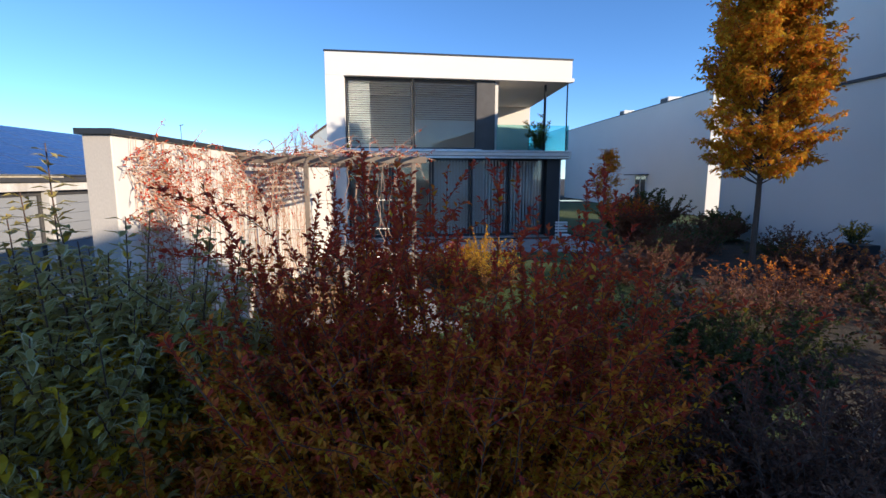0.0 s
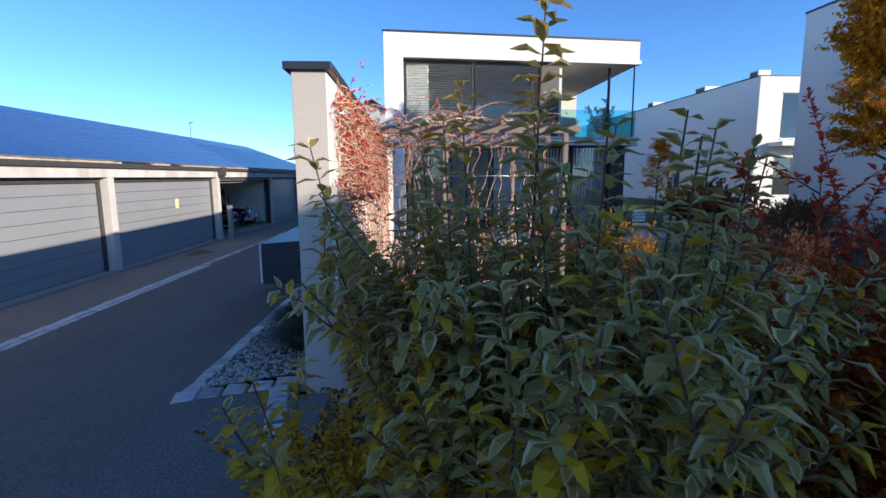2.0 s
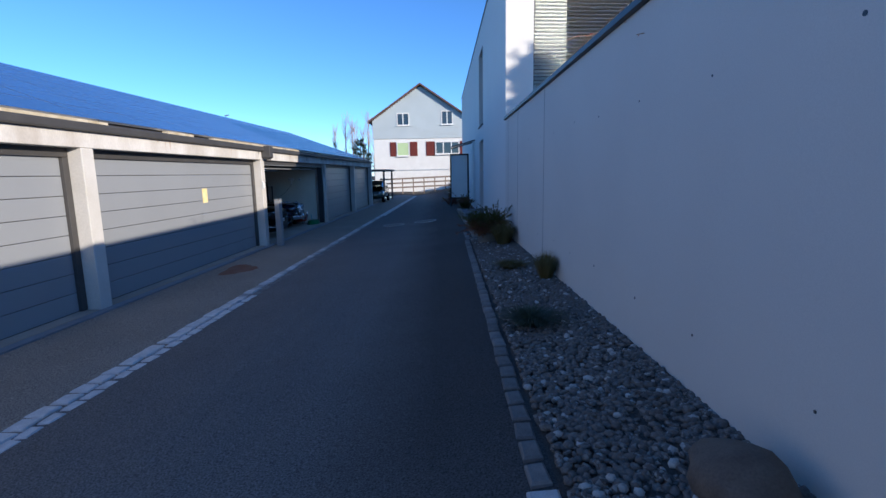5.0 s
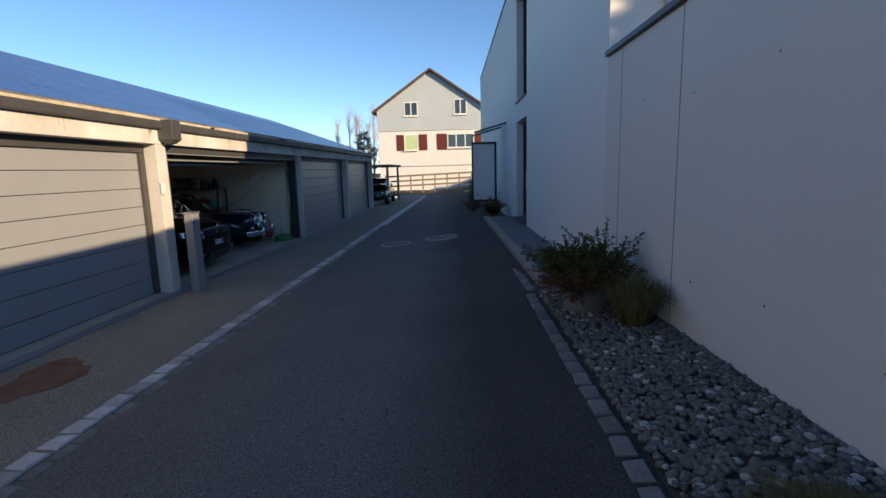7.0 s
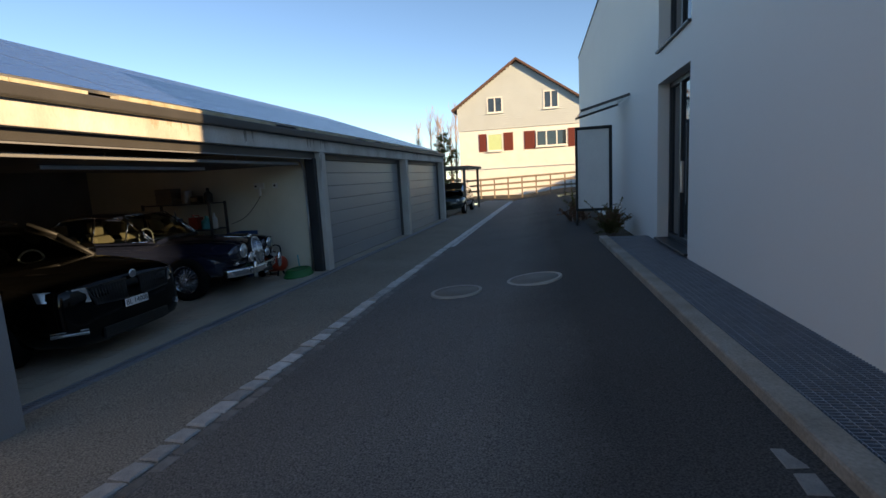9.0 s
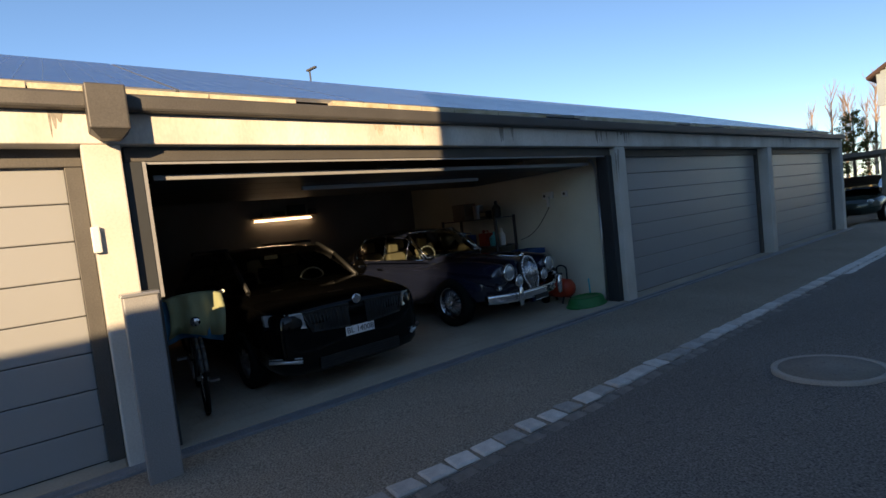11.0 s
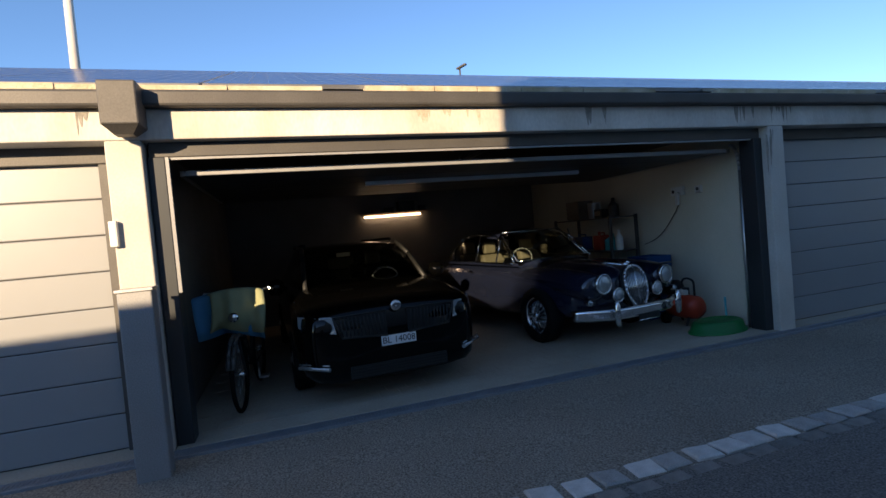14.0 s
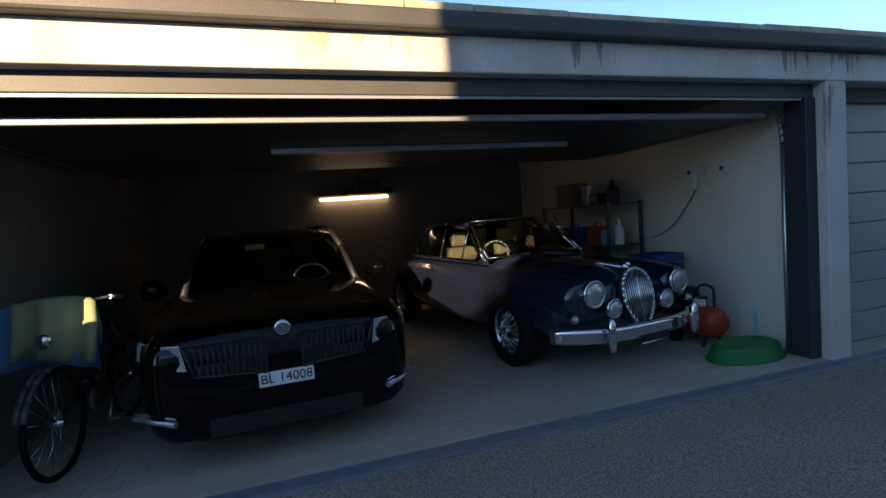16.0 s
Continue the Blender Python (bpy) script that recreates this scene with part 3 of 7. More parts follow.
box("motor", -11.0, -10.7, 17.45, 17.75, 2.30, 2.44, "white", od)
box("motor_rail", -10.7, -7.9, 17.58, 17.62, 2.36, 2.40, "silver", od)
tagged(od, "open sectional garage door parked under the ceiling on tracks", "garage door")

hop = empty("rain_hopper", (-7.38, 14.34, 2.4))
box("hopper_box", -7.49, -7.25, 14.22, 14.46, 2.43, 2.74, "gutter", hop, 0.012)
bm = bmesh.new()
v = [bm.verts.new(p) for p in ((-7.48, 14.23, 2.43), (-7.26, 14.23, 2.43), (-7.26, 14.45, 2.43), (-7.48, 14.45, 2.43), (-7.42, 14.28, 2.375), (-7.32, 14.28, 2.375), (-7.32, 14.40, 2.375), (-7.42, 14.40, 2.375))]
for f in ((3, 2, 1, 0), (4, 5, 6, 7), (0, 1, 5, 4), (1, 2, 6, 5), (2, 3, 7, 6), (3, 0, 4, 7)):
    bm.faces.new([v[i] for i in f])
finish("hopper_foot", bm, "gutter", hop)
tagged(hop, "dark metal rainwater hopper on a gutter", "gutter box")

bol = empty("bollard", (-7.17, 14.355, 0))
box("column", -7.24, -7.10, 14.25, 14.46, -0.05, 1.27, "bollard", bol, 0.01)
box("cap", -7.25, -7.09, 14.24, 14.47, 1.27, 1.292, "silver", bol, 0.004)
tagged(bol, "grey sheet-metal post box before a garage pillar", "bollard")
sw = empty("switch_box", (-7.48, 14.17, 1.68))
box("switch_case", GX, GX + 0.05, 14.145, 14.20, 1.59, 1.78, "white", sw, 0.01)
tagged(sw, "small white switch box on a concrete post", "switch")
note = box("paper_note", GX - 0.249, GX - 0.246, 11.40, 11.61, 1.37, 1.68, material("yellow_paper", (0.75, 0.55, 0.18), (0.8, 0.7, 0.4), 0.8, scale=9), None, 0)
tagged(note, "yellow paper notice stuck on a garage door", "notice")

M["tube"] = glow_material("led_tube", (1.0, 0.68, 0.42), 4.6)
lamp = empty("tube_lamp", (-13.1, 17.6, 1.9))
bm = bmesh.new()
tube(bm, (-13.12, 16.91, 1.93), (-13.12, 18.08, 1.93), 0.017, n=10)
finish("led_tube", bm, "tube", lamp)
box("housing", -13.19, -13.13, 16.9, 18.09, 1.945, 1.975, "white", lamp)
tagged(lamp, "warm glowing tube lamp under a wall shelf", "lamp")
bs = empty("wall_shelf", (-13.1, 17.6, 1.95))
box("board", -13.195, -13.0, 16.85, 18.2, 1.98, 2.005, "wood", bs)
tagged(bs, "narrow wooden shelf on the garage back wall", "shelf")
for y, w, h, mm in ((17.05, 0.16, 0.07, "old_wood"), (17.3, 0.2, 0.09, "black"), (17.6, 0.34, 0.2, "black"), (18.05, 0.12, 0.1, "gutter")):
    b = box("storage_box", -13.17, -13.02, y, y + w, 2.006, 2.006 + h, mm, None, 0.005)
    tagged(b, "small dark box standing on the garage shelf", "box", "boxes on the shelf")

# drip stains on the concrete beam and posts
M["drip"] = material("rusty_drip", (0.40, 0.30, 0.235), (0.52, 0.46, 0.39), 0.9, scale=14, fine=60, mix=0.4)
M["soot"] = material("dark_drip", (0.20, 0.185, 0.165), (0.34, 0.315, 0.28), 0.9, scale=14, fine=60, mix=0.4)
rng = random.Random(77)
for mat, spans in (("drip", ((16.55, 17.15, 9), (9.5, 10.0, 4), (12.2, 12.5, 3))), ("soot", ((20.2, 20.5, 5), (20.75, 21.25, 8), (14.0, 14.1, 3), (18.2, 18.6, 4), (27.4, 28.0, 6)))):
    bm = bmesh.new()
    for a, b, n in spans:
        for _ in range(n):
            y, z, w = rng.uniform(a, b), 2.592, rng.uniform(0.006, 0.028)
            h = rng.uniform(0.05, 0.2)
            pts = [(y - w, z), (y + w, z), (y + w * 0.7, z - h * 0.5), (y + w * 0.25, z - h), (y - w * 0.2, z - h * 0.95), (y - w * 0.8, z - h * 0.4)]
            d = rng.uniform(0.001, 0.003)
            bm.faces.new([bm.verts.new((GX + 0.004 + d, p, q)) for p, q in pts])
    finish("drip_stain", bm, mat, g, kind="stuff")
# dark runs down the post beside the open bay
bm = bmesh.new()
for _ in range(7):
    y, z, w, h = 20.66 + 0.14 * rng.random() ** 2, TOP - 0.02 - 0.12 * rng.random(), rng.uniform(0.008, 0.03), rng.uniform(0.15, 0.5)
    pts = [(y - w * 0.5, z), (y + w * 0.8, z - 0.02), (y + w, z - h * 0.3), (y + w * 0.3, z - h * 0.7), (y - w * 0.1, z - h), (y - w * 0.6, z - h * 0.5)]
    d = rng.uniform(0.001, 0.003)
    bm.faces.new([bm.verts.new((GX + d, p, q)) for p, q in pts])
finish("drip_stain", bm, "soot", g, kind="stuff")

# threshold strip and drain channel along the garages
th = empty("threshold", (GX, 14, 0))
for a, b in BAYS:
    box("slab", GX - 0.3, GX - 0.02, a + 0.01, b - 0.01, 0.0, 0.012, "floor_concrete", th, 0.004)
box("channel", GX - 0.015, GX + 0.13, Y0, Y1, -0.03, 0.008, "galvanised", th, 0.004)
bm = bmesh.new()
y = 12.0
while y < 24:
    cuboid(bm, GX + 0.03, GX + 0.10, y, y + 0.012, 0.008, 0.013)
    y += 0.03
finish("drain_grate", bm, "galvanised", th, kind="stuff")
structure(th, "concrete threshold and narrow drain along the garages", "threshold")

# garage floor pavers inside the open bay
bm = bmesh.new()
for i in range(14):
    for j in range(33):
        x, y = GX - 0.32 - i * 0.2, 14.46 + j * 0.2 - (0.1 if i % 2 else 0)
        if y > 20.48 or y < 14.4:
            continue
        cuboid(bm, x - 0.195, x, y, y + 0.195, -0.002, 0.006)
finish("floor_pavers", bm, "floor_concrete", g, kind="stuff")

# manhole covers
for x, y, r in ((-4.47, 18.58, 0.38), (-3.36, 19.12, 0.42)):
    mh = empty("manhole", (x, y, gz(x)))
    tilt = math.degrees(math.atan2(gz(x) - gz(x + 0.5), 0.5))
    for n, prof, mat in (("ring", ((0.88 * r, -0.06), (0.88 * r, 0.006), (r, 0.006), (r, -0.06)), "slab"), ("cover", ((0.001, -0.05), (0.87 * r, -0.05), (0.87 * r, 0.004), (0.001, 0.004)), "dark_concrete")):
        bm = bmesh.new()
        lathe(bm, prof, 32, closed=n == "ring")
        if n == "cover":
            for k in range(6):
                a = k * math.pi / 3
                tube(bm, (0.4 * r * math.cos(a), 0.4 * r * math.sin(a), 0.004), (0.4 * r * math.cos(a), 0.4 * r * math.sin(a), 0.008), 0.06 * r, n=8)
        ob = finish(n, bm, mat)
        ob.parent = mh
    mh.matrix_basis = pose(x, y, gz(x) + 0.004, 0, tilt, 0)
    tagged(mh, "round concrete-rimmed manhole cover flush in the asphalt", "manhole", "manhole covers")

# lamps behind and on the garages
sl = empty("street_lamp", (-14.3, 11.9, 0))
bm = bmesh.new()
tube(bm, (-14.3, 11.9, 0), (-14.3, 11.9, 10.5), 0.10, 0.065, n=12)
finish("pole", bm, "concrete", sl)
bm = bmesh.new()
lathe(bm, ((0.02, -0.05), (0.14, -0.04), (0.16, 0.02), (0.10, 0.07), (0.02, 0.08)), 12)
for q in bm.verts:
    q.co = Vector((q.co.x * 2.2 - 14.0, q.co.y + 11.9, q.co.z + 10.5))
finish("lamp_head", bm, "gutter", sl)
tagged(sl, "tall pale concrete street lamp post behind the garages", "street lamp")
for x, y, z in ((-28.9, 25.5, 10.6), (-34.0, 70.0, 10.4)):
    rl = empty("street_lamp", (x, y, 0))
    bm = bmesh.new()
    tube(bm, (x, y, 0), (x, y, z), 0.08, 0.05, n=8)
    finish("pole", bm, "silver", rl)
    bm = bmesh.new()
    cuboid(bm, -0.16, 0.42, -0.14, 0.14, -0.05, 0.05)
    for q in bm.verts:
        q.co = pose(x, y, z, 12, -14, 40) @ q.co
    finish("lamp_head", bm, "gutter", rl, 0.02)
    tagged(rl, "distant street lamp with a flat tilted head", "street lamp", "distant street lamps")


# ---- neighbouring houses ----
def block_house(name, x0, x1, y0, y1, z1, label, windows=(), z0=0.3):
    h = empty(name, ((x0 + x1) / 2, (y0 + y1) / 2, z0))
    box("wall", x0, x1, y0, y1, z0, z1, "render", h, 0.01)
    box("roof_edge", x0 - 0.03, x1 + 0.03, y0 - 0.03, y1 + 0.03, z1, z1 + 0.07, "anthracite", h)
    for a, b, c, d in windows:                       # on the side that faces the sun
        box("window", a, b, y0 - 0.02, y0 + 0.02, c, d, "window", h, 0)
        box("frame", a - 0.06, b + 0.06, y0 - 0.04, y0 - 0.022, d, d + 0.06, "anthracite", h)
        box("frame", (a + b) / 2 - 0.03, (a + b) / 2 + 0.03, y0 - 0.045, y0 - 0.022, c, d, "anthracite", h)
        box("sill", a - 0.06, b + 0.06, y0 - 0.08, y0 - 0.022, c - 0.06, c, "silver", h)
    return tagged(h, label, "house")


r1 = block_house("apartment_house", 15.0, 24, 1.0, 13.95, 8.55, "tall plain white rendered house with a flat roof")
box("roof_ledge", 14.9, 14.997, 3.5, 9.0, 5.6, 5.68, "anthracite", r1)
# out of view; added and sized for the shadow on garden wall and beds
block_house("unseen_shade_house", 15.1, 19.0, -40, -12.0, 7.7, "unseen long white flat-roofed block that shades the garden")
r2 = block_house("garden_house", 20.48, 31, 23.64, 52, 8.2, "white rendered house with a grey-edged flat roof and balcony",
                 ((22.0, 24.5, 4.6, 7.2), (21.8, 24.0, 1.2, 3.4), (26, 29, 4.6, 7.2)))
box("balcony_slab", 21.3, 27, 22.5, 23.63, 4.1, 4.35, "render", r2)
for y, s in ((24.6, 0.8), (30.0, 1.2), (37.5, 1.0)):
    u = empty("roof_unit", (22, y, 8.27))
    box("unit_case", 21.0, 21.0 + s, y, y + s, 8.27, 8.75, "white", u, 0.02)
    box("unit_grille", 20.98, 20.998, y + 0.1, y + s - 0.1, 8.35, 8.68, "gutter", u)
    tagged(u, "white ventilation unit on a flat roof", "roof unit", "roof units")
dr = empty("patio_door", (20.4, 33, 0.4))
box("door_glass", 20.44, 20.475, 31.6, 33.4, 0.5, 2.9, "window", dr, 0)
for a, b in ((31.5, 31.6), (32.45, 32.55), (33.4, 33.5)):
    box("door_frame", 20.42, 20.475, a, b, 0.42, 3.0, "white", dr)
box("door_awning", 19.6, 20.475, 31.2, 33.8, 3.0, 3.08, "gutter", dr)
tagged(dr, "white framed glass door under a small awning", "door")
block_house("north_house", 12.5, 18, 52, 60, 6.5, "distant white house seen past a balcony")

fh = empty("gable_house", (-4, 57, 0))
tagged(fh, "white house with grey clad gable and red shutters", "house")
FY = 52.3
box("wall", -9.0, 0.85, FY, 62, -0.2, 5.48, "white", fh)
bm = bmesh.new()
v = [bm.verts.new(p) for y in (FY - 0.05, 62) for p in ((-9.05, y, 5.48), (0.9, y, 5.48), (0.9, y, 7.25), (-4.1, y, 10.65), (-9.05, y, 7.25))]
for f in ((0, 1, 2, 3, 4), (9, 8, 7, 6, 5), (0, 5, 6, 1), (1, 6, 7, 2), (2, 7, 8, 3), (3, 8, 9, 4), (4, 9, 5, 0)):
    bm.faces.new([v[i] for i in f])
finish("gable_wall", bm, "clad", fh)
bm = bmesh.new()
z = 5.5
while z < 10.4:
    k = max(0.0, (z - 7.25) / 3.4)
    cuboid(bm, -9.06 + k * 4.96, 0.91 - k * 5.01, FY - 0.085, FY - 0.052, z, z + 0.14)
    z += 0.17
finish("clapboards", bm, "clad", fh, kind="stuff")
for s in (-1, 1):
    bm = bmesh.new()
    xe = -4.1 + s * 5.35
    v = [bm.verts.new(p) for y in (FY - 0.5, 62.4) for p in ((-4.1, y, 10.72), (xe, y, 7.08), (xe, y, 7.26), (-4.1, y, 10.9))]
    for f in ((0, 1, 2, 3), (7, 6, 5, 4), (0, 4, 5, 1), (1, 5, 6, 2), (2, 6, 7, 3), (3, 7, 4, 0)):
        bm.faces.new([v[i] for i in f])
    finish("roof", bm, "tile", fh)
M["green_blind"] = material("green_blind", (0.50, 0.62, 0.34), (0.45, 0.57, 0.30), 0.8, scale=3, bump=0)
for x0, x1, z0, z1, glass in ((-6.57, -5.28, 6.78, 8.05, "window"), (-2.03, -0.83, 6.8, 8.2, "window"), (-6.65, -5.35, 3.72, 5.15, "green_blind"), (-2.68, -0.22, 3.85, 5.15, "window")):
    w = empty("window", (x0, FY, z0))
    w.parent = fh
    w.matrix_parent_inverse = fh.matrix_basis.inverted()
    y = FY - 0.09
    box("pane", x0 + 0.1, x1 - 0.1, y - 0.005, y, z0 + 0.1, z1 - 0.1, glass, w, 0)
    for a, b, c, d in ((x0, x0 + 0.1, z0, z1), (x1 - 0.1, x1, z0, z1), (x0 + 0.1, x1 - 0.1, z1 - 0.1, z1), (x0 + 0.1, x1 - 0.1, z0, z0 + 0.1)):
        box("frame", a, b, y - 0.03, y, c, d, "white", w)
    if glass == "window":
        n = 3 if x1 - x0 > 2 else 2
        for k in range(1, n):
            xm = x0 + (x1 - x0) * k / n
            box("mullion", xm - 0.05, xm + 0.05, y - 0.028, y, z0 + 0.1, z1 - 0.1, "white", w)
    box("sill", x0 - 0.05, x1 + 0.05, y - 0.12, y - 0.032, z0 - 0.06, z0, "white", w)
for x0, x1 in ((-7.36, -6.70), (-5.30, -4.5), (-3.64, -2.73), (-0.17, 0.6)):
    sh = empty("shutter", (x0, FY, 3.7))
    sh.parent = fh
    sh.matrix_parent_inverse = fh.matrix_basis.inverted()
    box("shutter_frame", x0 + 0.02, x1 - 0.02, FY - 0.05, FY - 0.004, 3.72, 5.16, "red", sh)
    bm = bmesh.new()
    for k in range(16):
        cuboid(bm, x0 + 0.1, x1 - 0.1, FY - 0.07, FY - 0.052, 3.82 + k * 0.08, 3.86 + k * 0.08)
    finish("slats", bm, "red", sh, kind="stuff")
box("plinth_line", -9.02, 0.87, FY - 0.03, FY - 0.004, 2.25, 2.32, "silver", fh)

fence = empty("fence", (-4, 47, 0))
for k in range(9):
    x = -7.6 + k * 1.0
    box("post", x - 0.05, x + 0.05, 46.95, 47.05, -0.05, 1.55, "old_wood", fence)
for z in (0.55, 0.95, 1.35):
    bm = bmesh.new()
    v = [bm.verts.new((x, y, z + dz + (x + 7.7) * 0.03)) for x in (-7.7, 0.6) for y in (46.90, 46.945) for dz in (0, 0.14)]
    for f in ((0, 1, 3, 2), (4, 6, 7, 5), (0, 4, 5, 1), (2, 3, 7, 6), (0, 2, 6, 4), (1, 5, 7, 3)):
        bm.faces.new([v[i] for i in f])
    finish("rail", bm, "old_wood", fence)
tagged(fence, "weathered brown wooden rail fence across the lane's end", "fence")
cp = empty("carport", (-8.5, 38, 0))
box("carport_roof", -11.06, -6.96, 34.8, 39.5, 2.12, 2.26, "old_wood", cp)
for x, y in ((-7.16, 34.95), (-7.16, 39.3), (-10.86, 34.95), (-10.86, 39.3)):
    box("carport_post", x - 0.06, x + 0.06, y - 0.06, y + 0.06, -0.05, 2.12, "old_wood", cp)
box("carport_back", -11.08, -11.04, 34.8, 39.5, -0.02, 2.12, "old_wood", cp)
tagged(cp, "open wooden carport with a flat roof", "carport")

bm = bmesh.new()
rs = random.Random(8)
ring = []
for k in range(28):
    a = 2 * math.pi * k / 28
    q = 1 + 0.18 * math.sin(3 * a + 1) + rs.uniform(-0.08, 0.08)
    x, y = -6.85 + 0.30 * q * math.cos(a), 10.9 + 0.55 * q * math.sin(a)
    ring.append(bm.verts.new((x, y, gz(x) - 0.008)))
bm.faces.new(ring)
rust = finish("rust_stain", bm, material("rust", (0.16, 0.06, 0.03), (0.18, 0.12, 0.085), 0.95, scale=5, fine=60, mix=0.5, bump=0.3))
structure(rust, "rusty red stain on the asphalt before a garage", "stain")


# ---- cars ----
def loft(bm, sections, mi=0, pick=None):
    """Skin over rings of (y, z) points at each x, given for one side from the bottom up to the middle line; mirrored."""
    rings = []
    for x, half in sections:
        pts = half + [(-y, z) for y, z in reversed(half)]
        rings.append([bm.verts.new((x, y, z)) for y, z in pts])
    n = len(rings[0])
    for a, b in zip(rings, rings[1:]):
        for i in range(n):
            f = bm.faces.new((a[i], a[(i + 1) % n], b[(i + 1) % n], b[i]))
            f.smooth = True
            f.material_index = pick(f.calc_center_median(), i) if pick else mi
    for r in (rings[0], rings[-1]):
        f = bm.faces.new(r)
        f.material_index = mi


def part(name, bm, mats, parent, subdiv=0, bevel=0.0):
    ob = finish(name, bm, mats, None, bevel)
    ob.parent = parent
    if subdiv:
        s = ob.modifiers.new("round", "SUBSURF")
        s.levels = s.render_levels = subdiv
        for p in ob.data.polygons:
            p.use_smooth = True
    return ob


def wheel(parent, x, y, r, w, spokes, wire=False):
    wh = new("wheel")
    wh.parent = parent
    wh.matrix_basis = pose(x, y, r)
    s = 1 if y > 0 else -1
    bm = bmesh.new()
    lathe(bm, ((r * 0.66, -w / 2), (r * 0.9, -w / 2), (r, -w * 0.36), (r, w * 0.36), (r * 0.9, w / 2), (r * 0.66, w / 2)), 28, axis="y", closed=True)
    part("tyre", bm, "rubber", wh)
    bm = bmesh.new()
    lathe(bm, ((r * 0.60, -w * 0.3), (r * 0.68, -w * 0.42), (r * 0.68, w * 0.42), (r * 0.6, w * 0.3)), 28, axis="y", closed=True)
    for k in range(spokes):
        a = 2 * math.pi * k / spokes
        b = a + (0.5 if k % 2 else -0.5) * (1 if wire else 0)
        tube(bm, (0.12 * r * math.cos(b), s * w * (0.5 if wire else 0.38), 0.12 * r * math.sin(b)), (0.63 * r * math.cos(a), s * w * 0.25, 0.63 * r * math.sin(a)), 0.004 if wire else 0.028, 0.004 if wire else 0.02, n=5)
    lathe(bm, ((0.001, -0.02), (0.15 * r, -0.02), (0.15 * r, w * 0.45), (0.05 * r, w * 0.58), (0.001, w * 0.58)) if s > 0 else ((0.001, 0.02), (0.15 * r, 0.02), (0.15 * r, -w * 0.45), (0.05 * r, -w * 0.58), (0.001, -w * 0.58)), 16, axis="y")
    part("rim", bm, "chrome" if wire else "silver", wh)




def car_glass_material():
    """Tinted panes that let the cabin show and mirror the surroundings."""
    m = bpy.data.materials.new("car_glass")
    m.use_nodes = True
    n, l = m.node_tree.nodes, m.node_tree.links
    clear, gloss, mixer, fr = n.new("ShaderNodeBsdfTransparent"), n.new("ShaderNodeBsdfGlossy"), n.new("ShaderNodeMixShader"), n.new("ShaderNodeFresnel")
    clear.inputs["Color"].default_value = (0.62, 0.68, 0.64, 1)
    gloss.inputs["Roughness"].default_value = 0.02
    fr.inputs["IOR"].default_value = 1.4
    l.new(fr.outputs[0], mixer.inputs[0])
    l.new(clear.outputs[0], mixer.inputs[1])
    l.new(gloss.outputs[0], mixer.inputs[2])
    l.new(mixer.outputs[0], n["Material Output"].inputs["Surface"])
    return m


M["dark_glass"] = car_glass_material()


def car_seats(car, rows, base, top, mat):
    for x in rows:
        for s in (-1, 1):
            bm = bmesh.new()
            v = cuboid(bm, x - 0.14, x, s * 0.36 - 0.22, s * 0.36 + 0.22, base, top - 0.2)
            for q in v[4:]:
                q.co.x -= 0.10
                q.co.y = s * 0.36 + (q.co.y - s * 0.36) * 0.8
            cuboid(bm, x - 0.24, x - 0.15, s * 0.36 - 0.11, s * 0.36 + 0.11, top - 0.19, top)
            part("seat", bm, mat, car, bevel=0.03)

M["lens"] = material("lamp_lens", (0.55, 0.57, 0.58), (0.35, 0.37, 0.38), 0.08, 0.6, scale=30, fine=80, bump=0.4, coat=1.0, dist=0.003)
M["cream"] = material("cream_leather", (0.24, 0.20, 0.145), (0.20, 0.16, 0.115), 0.6, scale=5, fine=80)
M["plate"] = material("plate_white", (0.78, 0.78, 0.78), (0.72, 0.72, 0.72), 0.35, scale=3, bump=0)


